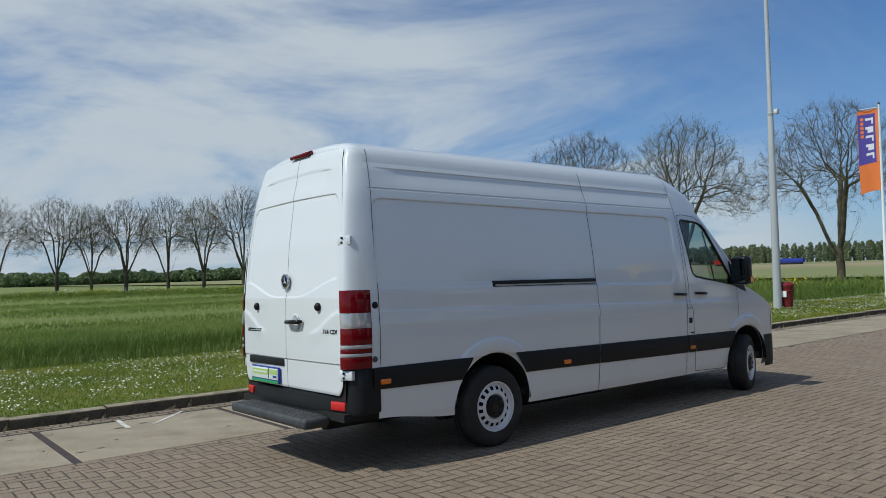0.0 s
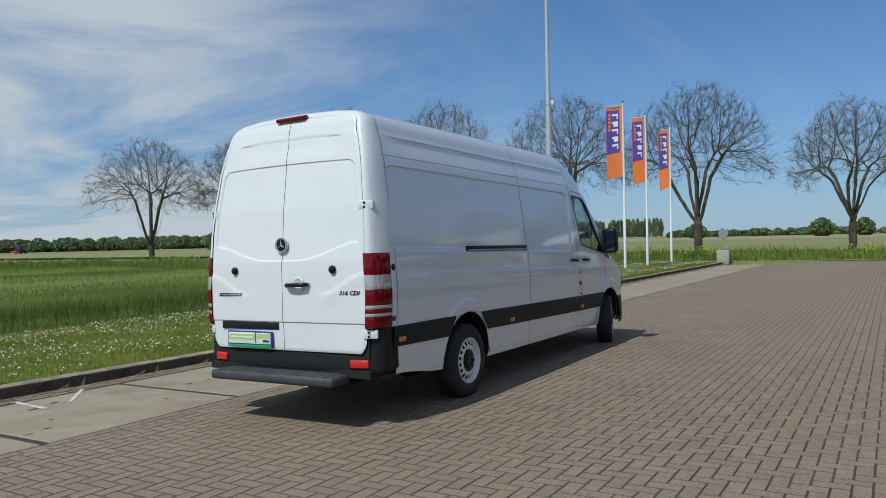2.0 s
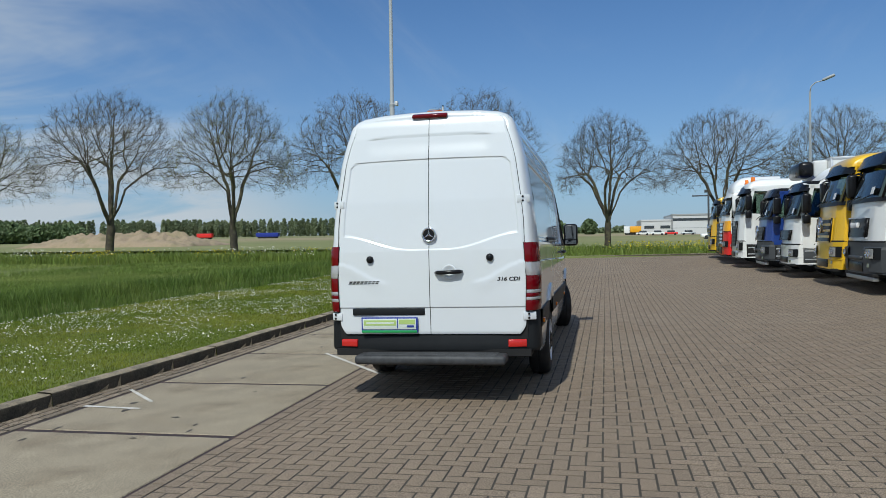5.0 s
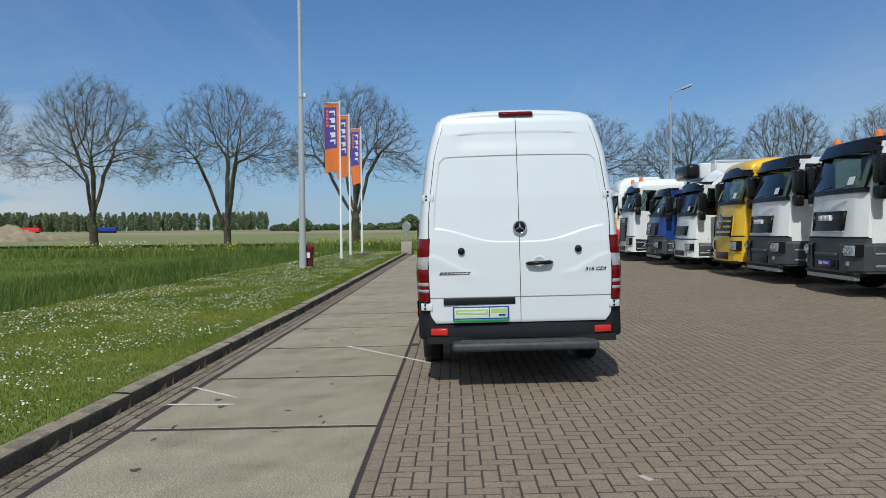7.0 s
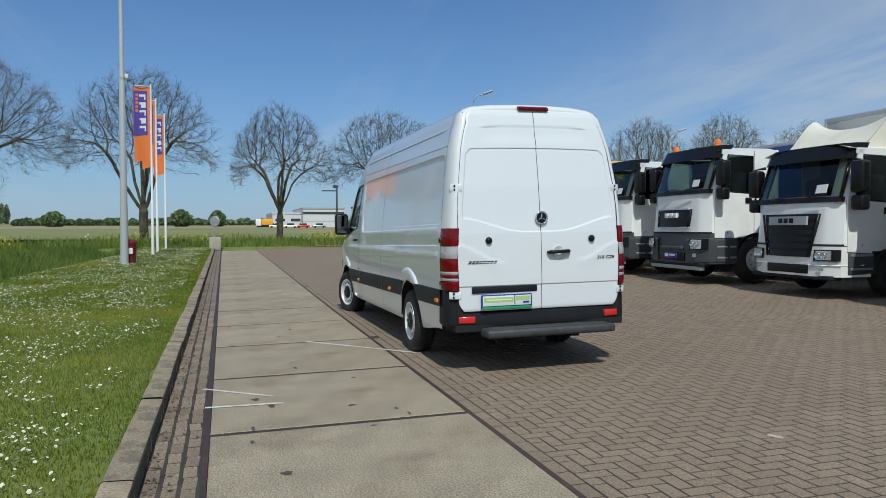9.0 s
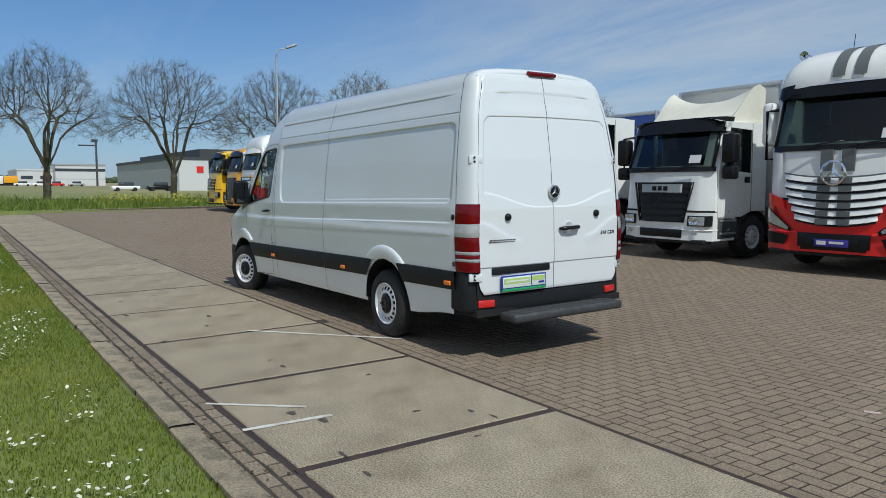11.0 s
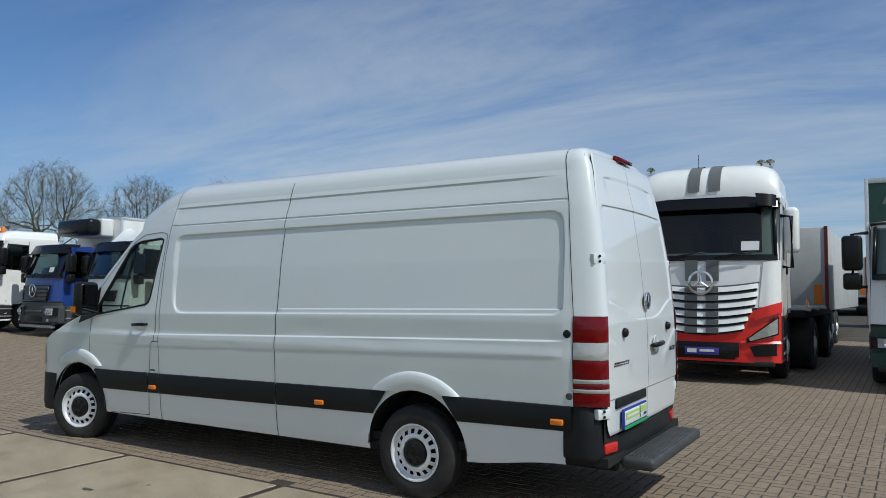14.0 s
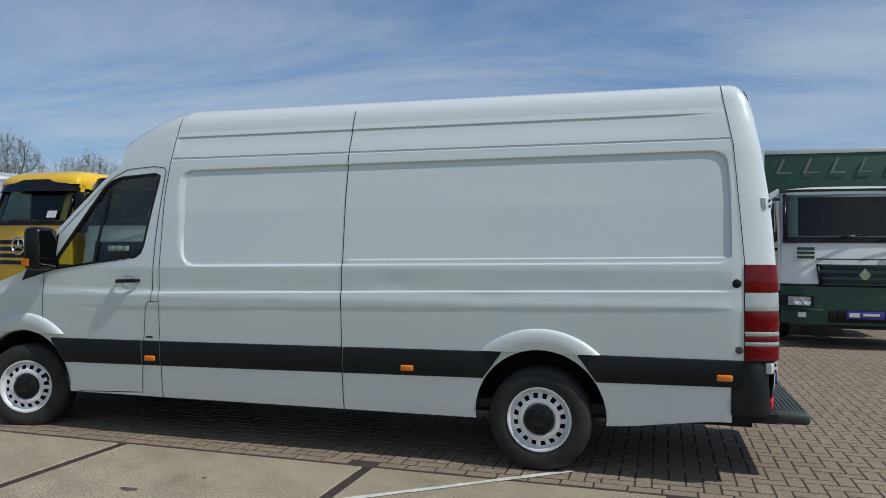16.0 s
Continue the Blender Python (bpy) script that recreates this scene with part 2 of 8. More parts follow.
M["brick"] = material("grey_brown_paving_brick", (0.228, 0.174, 0.122), 0.85, grain=0.42, grain_scale=110, var=0.22, scale=2.5, fine=230, bump=0.0015, bump_scale=320, island=0.07,
                      tint=(0.262, 0.210, 0.155), tint_amount=0.5, tint_scale=0.35)
M["brick_one"] = material("grey_brown_paving_brick_single", (0.228, 0.174, 0.122), 0.85, grain=0.42, grain_scale=110, var=0.22, scale=2.5, fine=230, bump=0.0015, bump_scale=320, rand=0.07,
                          tint=(0.262, 0.210, 0.155), tint_amount=0.5, tint_scale=0.35)
M["joint"] = material("sandy_joint_dirt", (0.050, 0.042, 0.034), 0.95, var=0.3, scale=1.2, fine=70, bump=0.003, bump_scale=150, tint=(0.10, 0.09, 0.07), tint_amount=0.6)
M["gutter_brick"] = material("dirty_gutter_brick", (0.24, 0.19, 0.135), 0.9, grain=0.3, grain_scale=60, var=0.3, scale=5, fine=110, bump=0.003, bump_scale=180, rand=0.2,
                             tint=(0.11, 0.09, 0.065), tint_amount=0.7, tint_scale=3.0)
M["slab"] = material("worn_concrete_slab", (0.315, 0.266, 0.188), 0.85, grain=0.48, grain_scale=85, var=0.36, scale=2.6, fine=75, bump=0.0022, bump_scale=220, rand=0.06,
                     tint=(0.215, 0.172, 0.115), tint_amount=0.8, tint_scale=1.1)
M["slab_steel"] = material("rusty_steel_angle", (0.055, 0.040, 0.038), 0.7, metal=0.3, var=0.3, scale=6, fine=80, tint=(0.12, 0.065, 0.045), tint_amount=0.5, tint_scale=5)
M["kerb"] = material("mossy_concrete_kerb", (0.31, 0.255, 0.175), 0.9, grain=0.25, grain_scale=70, var=0.25, scale=4, fine=110, bump=0.003, bump_scale=160, rand=0.12,
                     tint=(0.12, 0.105, 0.075), tint_amount=0.75, tint_scale=5)
M["kerb_face"] = material("dark_kerb_face", (0.085, 0.070, 0.048), 0.95, grain=0.3, grain_scale=60, var=0.4, scale=5, fine=90, bump=0.004, bump_scale=140, tint=(0.035, 0.032, 0.022), tint_amount=0.8, tint_scale=3)
M["line"] = material("worn_white_road_paint", (0.62, 0.60, 0.55), 0.8, var=0.25, scale=8, fine=90, tint=(0.42, 0.38, 0.31), tint_amount=0.8, tint_scale=9)
M["dirt"] = material("dry_leaf_litter", (0.09, 0.065, 0.04), 0.95, var=0.4, scale=20, island=0.4)
M["soil"] = material("grass_soil", (0.145, 0.175, 0.036), 0.95, var=0.3, scale=1.2, fine=14, tint=(0.19, 0.225, 0.065), tint_amount=0.7, bump=0.02, bump_scale=9)
M["lawn"] = leafy("short_lawn_grass", (0.160, 0.212, 0.024), tint=(0.31, 0.31, 0.052), tint_amount=0.8, scale=0.9, island=0.45)
M["field"] = leafy("tall_meadow_grass", (0.185, 0.255, 0.056), tint=(0.32, 0.36, 0.11), tint_amount=0.7, scale=0.25, tint_scale=0.15, translucent=0.45)
M["reed"] = leafy("ditch_grass", (0.120, 0.185, 0.036), tint=(0.23, 0.285, 0.066), tint_amount=0.6, scale=0.5)
M["weed"] = leafy("bank_weeds", (0.165, 0.225, 0.045), tint=(0.24, 0.28, 0.06), tint_amount=0.6, scale=0.3)
M["flower_white"] = leafy("daisy_petals", (0.80, 0.78, 0.66), var=0.05, translucent=0.25, island=0.08)
M["flower_yellow"] = leafy("rapeseed_flowers", (0.60, 0.52, 0.03), var=0.1, translucent=0.3, island=0.2)
M["bark"] = material("grey_brown_bark", (0.060, 0.050, 0.037), 0.95, var=0.35, scale=2.0, fine=25, bump=0.02, bump_scale=14, tint=(0.15, 0.14, 0.07), tint_amount=0.7)
M["twig"] = material("brown_twigs", (0.095, 0.082, 0.058), 0.95, var=0.25, scale=1.0, island=0.25)
M["bud"] = leafy("spring_buds", (0.24, 0.24, 0.06), tint=(0.15, 0.11, 0.05), tint_amount=0.7, scale=0.5)
# far greens: base colours lightened and greyed to stand in for distance haze
M["far_tree"] = leafy("far_hazed_leaves", (0.22, 0.27, 0.15), tint=(0.27, 0.30, 0.17), tint_amount=0.6, scale=0.06, tint_scale=0.03)
M["far_tree2"] = leafy("far_hazed_bush_leaves", (0.16, 0.22, 0.10), tint=(0.22, 0.27, 0.13), tint_amount=0.6, scale=0.06, tint_scale=0.03)
M["far_field"] = material("far_farmland", (0.19, 0.205, 0.07), 0.95, var=0.15, scale=0.02, fine=0.4, tint=(0.33, 0.28, 0.15), tint_amount=0.9, tint_scale=0.006)
M["stubble"] = material("pale_stubble_field", (0.30, 0.25, 0.14), 0.95, var=0.2, scale=0.02, fine=0.3)
M["heap"] = material("bare_earth_heap", (0.35, 0.27, 0.18), 0.95, var=0.25, scale=0.4, fine=5, bump=0.2, bump_scale=1.2, tint=(0.16, 0.15, 0.07), tint_amount=0.6, tint_scale=0.4)
M["pole"] = material("grey_painted_mast", (0.40, 0.42, 0.43), 0.45, var=0.06, scale=2, fine=30)
M["pole_white"] = material("white_flag_pole", (0.72, 0.73, 0.72), 0.4, var=0.05, scale=2, fine=30)
M["flag_orange"] = material("orange_flag_cloth", (0.78, 0.20, 0.045), 0.8, var=0.08, scale=3)
M["flag_violet"] = material("violet_flag_cloth", (0.085, 0.065, 0.33), 0.8, var=0.08, scale=3)
M["flag_white"] = material("white_flag_print", (0.75, 0.75, 0.78), 0.8, var=0.05, scale=3)
M["bin_red"] = material("dark_red_bin_plastic", (0.16, 0.012, 0.014), 0.5, var=0.15, scale=6)
M["concrete"] = material("rough_concrete", (0.38, 0.35, 0.29), 0.9, var=0.15, scale=4, fine=60, bump=0.004, bump_scale=60, tint=(0.24, 0.22, 0.17), tint_amount=0.5)
M["hall"] = material("grey_clad_hall", (0.34, 0.36, 0.37), 0.6, var=0.05, scale=0.2, fine=2)
M["hall_white"] = material("white_clad_hall", (0.60, 0.61, 0.61), 0.6, var=0.05, scale=0.2, fine=2)
M["hall_dark"] = material("dark_clad_hall", (0.05, 0.055, 0.06), 0.6, var=0.08, scale=0.2, fine=2)
M["hall_glass"] = material("dark_office_windows", (0.05, 0.06, 0.07), 0.15, var=0.1, scale=0.5)
M["water"] = material("still_ditch_water", (0.012, 0.014, 0.010), 0.08, var=0.2, scale=1.0)

# ---------------------------------------------------------------- mesh tools
def thing(name, m=None, label="", category="", group="", kind=""):
    """An Empty at the base of a thing, which its parts hang on."""
    ob = new(name)
    ob.empty_display_size = 0.2
    if m is not None:
        ob.matrix_world = m
    return tagged(ob, label, category, group, kind)


def finish(me, material_, smooth):
    me.materials.append(material_)
    if not smooth:
        me.polygons.foreach_set("use_smooth", [False] * len(me.polygons))
    if smooth:
        me.polygons.foreach_set("use_smooth", [True] * len(me.polygons))
        if smooth != True:
            me.set_sharp_from_angle(angle=radians(smooth))
    me.update()


def part(name, bm, material_, parent=None, label="", smooth=35, **tags):
    """Link a bmesh as one mesh object under a thing or a part."""
    me = bpy.data.meshes.new(name)
    bmesh.ops.recalc_face_normals(bm, faces=bm.faces)
    bm.to_mesh(me)
    bm.free()
    finish(me, material_, smooth)
    ob = new(name, me)
    ob.parent = parent
    return tagged(ob, label, **tags)


def raw(name, verts, faces, material_, parent=None, label="", smooth=False, **tags):
    """Link plain arrays of places and faces as one mesh object."""
    me = bpy.data.meshes.new(name)
    v = np.asarray(verts, dtype=np.float32)
    f = np.asarray(faces, dtype=np.int32)
    me.vertices.add(len(v))
    me.vertices.foreach_set("co", v.ravel())
    me.loops.add(f.size)
    me.loops.foreach_set("vertex_index", f.ravel())
    me.polygons.add(len(f))
    me.polygons.foreach_set("loop_start", np.arange(len(f), dtype=np.int32) * f.shape[1])
    me.update(calc_edges=True)
    finish(me, material_, smooth)
    ob = new(name, me)
    ob.parent = parent
    return tagged(ob, label, **tags)


def same_mesh(name, ob, m, parent=None):
    """Another part on the same mesh."""
    o = new(name, ob.data)
    o.parent = parent
    o.matrix_local = m
    return o


def box(bm, x0, x1, y0, y1, z0, z1, bevel=0.0, seg=2, m=None):
    r = bmesh.ops.create_cube(bm, size=1.0)
    vs = r["verts"]
    for v in vs:
        v.co = Vector((x0 + (v.co.x + 0.5) * (x1 - x0), y0 + (v.co.y + 0.5) * (y1 - y0), z0 + (v.co.z + 0.5) * (z1 - z0)))
    if bevel:
        es = list({e for v in vs for e in v.link_edges})
        g = bmesh.ops.bevel(bm, geom=es, offset=bevel, segments=seg, affect="EDGES", profile=0.5)
        vs = list({v for f in g["faces"] for v in f.verts} | {v for v in vs if v.is_valid})
    if m is not None:
        bmesh.ops.transform(bm, matrix=m, verts=[v for v in vs if v.is_valid])
    return bm


def boxed(x0, x1, y0, y1, z0, z1, bevel=0.0, seg=2, m=None):
    return box(bmesh.new(), x0, x1, y0, y1, z0, z1, bevel, seg, m)


def tube(bm, a, b, r0, r1=None, n=12, cap=True):
    """A straight round bar from a to b."""
    a, b = Vector(a), Vector(b)
    q = (b - a).to_track_quat("Z", "Y").to_matrix().to_4x4()
    bmesh.ops.create_cone(bm, cap_ends=cap, segments=n, radius1=r0, radius2=r0 if r1 is None else r1, depth=(b - a).length,
                          matrix=Matrix.Translation((a + b) / 2) @ q)
    return bm


def bent(bm, pts, r, n=8):
    """A round bar along a line of places."""
    pts = [Vector(p) for p in pts]
    rings = []
    for i, p in enumerate(pts):
        d = (pts[min(i + 1, len(pts) - 1)] - pts[max(i - 1, 0)]).normalized()
        q = d.to_track_quat("Z", "Y")
        rr = r[i] if isinstance(r, (list, tuple)) else r
        rings.append([bm.verts.new(p + q @ Vector((rr * math.cos(2 * math.pi * k / n), rr * math.sin(2 * math.pi * k / n), 0))) for k in range(n)])
    for a, b in zip(rings, rings[1:]):
        for k in range(n):
            bm.faces.new((a[k], a[(k + 1) % n], b[(k + 1) % n], b[k]))
    bm.faces.new(rings[0][::-1])
    bm.faces.new(rings[-1])
    return bm


def lathe(bm, prof, n=48, axis="y", skip=None):
    """Turn (radius, along) pairs round an axis. skip(i, k) leaves faces out."""
    rings = []
    for r, h in prof:
        ring = []
        for k in range(n):
            c, s = r * math.cos(2 * math.pi * k / n), r * math.sin(2 * math.pi * k / n)
            ring.append(bm.verts.new((c, h, s) if axis == "y" else (c, s, h)))
        rings.append(ring)
    for i, (a, b) in enumerate(zip(rings, rings[1:])):
        for k in range(n):
            if skip and skip(i, k):
                continue
            bm.faces.new((a[k], a[(k + 1) % n], b[(k + 1) % n], b[k]))
    return bm


def sheet(bm, f, nu, nv, keep=None):
    """A grid of faces on the places f(i, k)."""
    vs = [[bm.verts.new(f(i, k)) for k in range(nv + 1)] for i in range(nu + 1)]
    for i in range(nu):
        for k in range(nv):
            if keep is None or keep(i, k):
                bm.faces.new((vs[i][k], vs[i + 1][k], vs[i + 1][k + 1], vs[i][k + 1]))
    if keep is not None:
        for row in vs:
            for v in row:
                if not v.link_faces:
                    bm.verts.remove(v)
    return bm


def outline(bm, pts, depth, axis):
    """A flat plate with that outline, pushed out along an axis vector."""
    a = [bm.verts.new(p) for p in pts]
    b = [bm.verts.new(Vector(p) + Vector(axis) * depth) for p in pts]
    bm.faces.new(a)
    bm.faces.new(b[::-1])
    for k in range(len(a)):
        bm.faces.new((a[k], a[(k + 1) % len(a)], b[(k + 1) % len(a)], b[k]))
    return bm


def words(name, text, size, m, material_, parent, depth=0.002, shear=0.0, label="", bold=0.0, stretch=1.0):
    """Raised letters in the built-in font, as a mesh; m carries the middle of the text, facing +z."""
    cu = bpy.data.curves.new(name, "FONT")
    cu.body, cu.size, cu.extrude, cu.shear, cu.offset = text, size, depth, shear, bold
    cu.align_x, cu.align_y, cu.resolution_u = "CENTER", "CENTER", 3
    tmp = bpy.data.objects.new(name, cu)
    scene.collection.objects.link(tmp)
    me = bpy.data.meshes.new_from_object(tmp.evaluated_get(bpy.context.evaluated_depsgraph_get()))
    bpy.data.objects.remove(tmp)
    me.transform(m @ Matrix.Diagonal((stretch, 1, 1, 1)))
    me.materials.clear()
    finish(me, material_, False)
    ob = new(name, me)
    ob.parent = parent
    return tagged(ob, label)


def smooth01(a, b, x):
    t = min(max((x - a) / (b - a), 0.0), 1.0)
    return t * t * (3 - 2 * t)


def lerp_table(tab, x):
    return float(np.interp(x, [p[0] for p in tab], [p[1] for p in tab]))


def road_z(x, y):
    """The paved ground falls gently towards the kerb and rises a little far ahead."""
    return -0.0145 * (y - 5.84) + 0.0045 * max(0.0, x - 10.0)


SLOPE = math.degrees(math.atan(-0.0145))

# ---------------------------------------------------------------- the white van
VAN_X, VAN_Y = 4.42, 5.832       # over the rear axle
van = thing("van", Matrix.Translation((VAN_X, VAN_Y, road_z(VAN_X, VAN_Y))) @ pose(0, 0, 0, SLOPE, 0.35, 0.6),
            "white long high-roof panel van parked on brick paving", "van")
VWB = 4.325
# half width by height along the box
HALF = [(0.30, 0.930), (0.40, 0.955), (0.60, 0.972), (0.80, 0.980), (1.00, 0.988), (1.13, 0.990), (1.19, 0.982), (1.36, 0.976), (1.80, 0.930),
        (2.15, 0.880), (2.21, 0.868), (2.30, 0.845), (2.38, 0.823), (2.44, 0.800)]
TOP = [(0.800, 2.44), (0.786, 2.495), (0.762, 2.545), (0.715, 2.588), (0.64, 2.617), (0.45, 2.640), (0.20, 2.651), (0.0, 2.654)]


def rounded_in(x, z, x0, x1, z0, z1, r):
    """How deep inside a rounded rectangle, in metres (negative outside)."""
    cx, cz = (x0 + x1) / 2, (z0 + z1) / 2
    qx, qz = abs(x - cx) - (x1 - x0) / 2 + r, abs(z - cz) - (z1 - z0) / 2 + r
    return -(math.hypot(max(qx, 0), max(qz, 0)) + min(max(qx, qz), 0) - r)


def press_shift(x, z):
    """The pressed lines climb a little towards the rear; none at the strip and the roof."""
    return (0.045 - 0.02 * min(x, 3.2)) * smooth01(4.3, 3.2, x) * lerp_table([(0.82, 0.0), (1.05, 1.0), (1.20, 1.0), (1.37, 0.58), (2.13, 0.30), (2.19, 0.0)], z)


def side_relief(x, z):
    """How far the pressed side stands in from the plain side."""
    z = z - press_shift(x, z)
    d = 0.0
    inner = rounded_in(x, z, -1.240 + 0.05 * (z - 1.36), 2.815 + 0.09 * (z - 1.5), 1.368, 2.130, 0.11)
    d += 0.015 * smooth01(0.0, 0.018, inner) * (1.0 if x > 1.43 else 1.0 - 0.45 * smooth01(1.420, 1.408, z))      # sunk panel, with a lip under its rear half
    if x < 2.95:
        d += 0.010 * smooth01(2.404, 2.392, z) * smooth01(2.23, 2.36, z) * smooth01(-1.20, -0.8, x)                           # roof band
        d += 0.007 * (smooth01(2.211, 2.216, z) - smooth01(2.224, 2.229, z))                                                 # gutter
    f = smooth01(4.0, 3.2, x)
    f *= smooth01(-1.24, -1.10, x)
    d += 0.0065 * smooth01(1.172, 1.180, z) * min(1.0, max(0.0, (1.355 - z) / 0.16)) * f                               # crease over the swage
    d -= 0.0045 * smooth01(1.174, 1.166, z) * smooth01(1.035, 1.070, z) * f
    # shallow dents in the sheet
    for dx, dz, r, a in ((1.05, 1.24, 0.10, 0.004), (0.35, 1.12, 0.09, 0.004), (2.0, 1.08, 0.06, 0.003), (-0.15, 1.22, 0.16, 0.003)):
        q = ((x - dx) ** 2 / (2 * r * r)) + ((z - dz) ** 2 / (2 * (0.4 * r) ** 2))
        if q < 6:
            d += a * math.exp(-q)
    return d


def levels(lo, hi, coarse, marks, fine=0.003, reach=0.012):
    """Grid lines from lo to hi, drawn close together round the marks."""
    v = list(np.arange(lo, hi, coarse)) + [hi]
    for m_ in marks:
        v += list(np.arange(m_ - reach, m_ + reach + 1e-6, fine))
    v = sorted(q for q in v if lo <= q <= hi)
    out = [v[0]]
    for q in v[1:]:
        if q - out[-1] > fine * 0.6:
            out.append(q)
    out[-1] = hi
    return out


WHEELS = (0.0, VWB)
ARCH_R, ARCH_Z = 0.445, 0.375


def van_half(x, z):
    w = lerp_table(HALF, z)
    if x > 2.9:
        f = (x - 2.9) / 2.4
        w -= 0.035 * f + 0.17 * max(0, f - 0.45) ** 2 + 0.05 * smooth01(1.35, 2.3, z) * f
        if x > 4.95:
            w -= 0.20 * ((x - 4.95) / 0.35) ** 2.2
    return w


def side_top(x):
    """Upper edge of the body side: box, door roof line, windscreen post, bonnet."""
    return lerp_table([(-2, 2.44), (2.9, 2.44), (3.05, 2.41), (3.2, 2.355), (3.40, 2.245), (3.62, 2.065), (4.0, 1.69), (4.33, 1.315), (4.6, 1.225), (4.9, 1.10), (5.12, 0.955), (5.25, 0.83), (5.32, 0.66)], x)


def van_side(sign):
    xs = levels(-1.22, 5.30, 0.026, (-1.19, -1.17, -1.15, 2.785), 0.004, 0.02)
    xs = sorted(set([round(v, 4) for v in xs if not 3.04 < v < 4.12] + [round(v, 4) for v in np.arange(3.05, 4.11, 0.011)]))
    us = [(z - 0.33) / (2.44 - 0.33) for z in levels(0.33, 2.44, 0.016, (1.053, 1.162, 1.177, 1.374, 1.414, 2.122, 2.213, 2.226, 2.397))]

    def place(i, k):
        x = xs[i]
        zb = 0.33
        if x > 4.33 + ARCH_R - 0.02:
            zb = 0.30
        zt = side_top(x)
        z = zb + us[k] * (zt - zb)
        z += press_shift(x, z)
        for c in WHEELS:                       # pull the nearest points on to the arch
            d = math.hypot(x - c, z - ARCH_Z)
            if abs(d - ARCH_R) < 0.017 and z > 0.3:
                f = ARCH_R / d
                x, z = c + (x - c) * f, ARCH_Z + (z - ARCH_Z) * f
        if x < -0.4 and z < 0.6:
            z += 0.075 * smooth01(-0.42, -1.2, x) * (0.6 - z) / 0.27
        w = van_half(x, z) - side_relief(x, z)
        return (x, sign * w, z)

    def keep(i, k):
        x = (xs[i] + xs[i + 1]) / 2
        zb = 0.33
        if x > 4.33 + ARCH_R - 0.02:
            zb = 0.30
        zt = side_top(x)
        z = zb + (us[k] + us[k + 1]) / 2 * (zt - zb)
        if any(math.hypot(x - c, z - ARCH_Z) < ARCH_R for c in WHEELS):
            return False
        if in_window(x, z, -0.004):
            return False
        return True

    return sheet(bmesh.new(), place, len(xs) - 1, len(us) - 1, keep)


# side window of the cab: a quad with rounded corners
WIN = [(3.065, 2.085), (3.075, 2.02), (3.165, 1.52), (3.19, 1.465), (3.25, 1.440), (4.02, 1.335), (4.06, 1.36), (3.60, 2.000), (3.53, 2.055), (3.44, 2.085), (3.11, 2.105)]


def in_window(x, z, grow=0.0):
    """Inside the cab's side window opening."""
    inside = False
    for (ax, az), (bx, bz) in zip(WIN, WIN[1:] + WIN[:1]):
        if (az > z) != (bz > z) and x < (bx - ax) * (z - az) / (bz - az) + ax:
            inside = not inside
    return inside


side_l = part("side_panel", van_side(1), M["van_white"], van, "white pressed steel side with dents", smooth=50)
side_r = part("side_panel", van_side(-1), M["van_white"], van, "white pressed steel side with sliding door", smooth=50)


def roof_place(i, k):
    xs = np.linspace(-1.22, 2.9, 42)
    pts = TOP + [(-y, z) for y, z in TOP[-2::-1]]
    y, z = pts[k]
    x = xs[i]
    z += 0.045 * min(max((x + 1.2) / 4.1, 0), 1) ** 0.8 * (1 - (abs(y) / 0.8) ** 4)
    return (x, y, z)


part("roof", sheet(bmesh.new(), roof_place, 41, 2 * len(TOP) - 2), M["van_white"], van, smooth=50)


def front_roof(i, k):
    """The roof's nose, down to the head of the windscreen."""
    x = 2.9 + 0.55 * i / 12
    ze = side_top(x)
    pts = TOP + [(-y, z) for y, z in TOP[-2::-1]]
    y, z = pts[k]
    f = (x - 2.9) / 0.55
    w = (van_half(x, ze)) / 0.800
    drop = 2.44 - ze
    return (x + 0.12 * f * (1 - (y / 0.8) ** 2), y * w, z + 0.045 * (1 - (abs(y) / 0.8) ** 4) - drop * (1 - 0.12 * (1 - abs(y) / 0.8)) - 0.05 * f * f * (1 - abs(y) / 0.8))


part("roof_nose", sheet(bmesh.new(), front_roof, 12, 2 * len(TOP) - 2), M["van_white"], van, smooth=60)


def screen(i, k):
    f = i / 12
    x = 3.45 + (4.34 - 3.45) * f
    ze = side_top(x)
    v = -1 + 2 * k / 12
    y = van_half(x, ze) * v
    return (x + 0.13 * (1 - v * v), y, ze + (0.155 * (1 - f) + 0.02) * (1 - v * v))


part("windscreen", sheet(bmesh.new(), screen, 12, 12), M["glass_dark"], van, smooth=True)


def bonnet(i, k):
    f = i / 16
    x = 4.34 + (5.30 - 4.34) * f
    ze = side_top(x)
    v = -1 + 2 * k / 12
    y = van_half(x, ze) * v
    return (x + 0.13 * (1 - v * v) * (1 - 0.4 * f), y, ze + 0.02 * (1 - v * v))


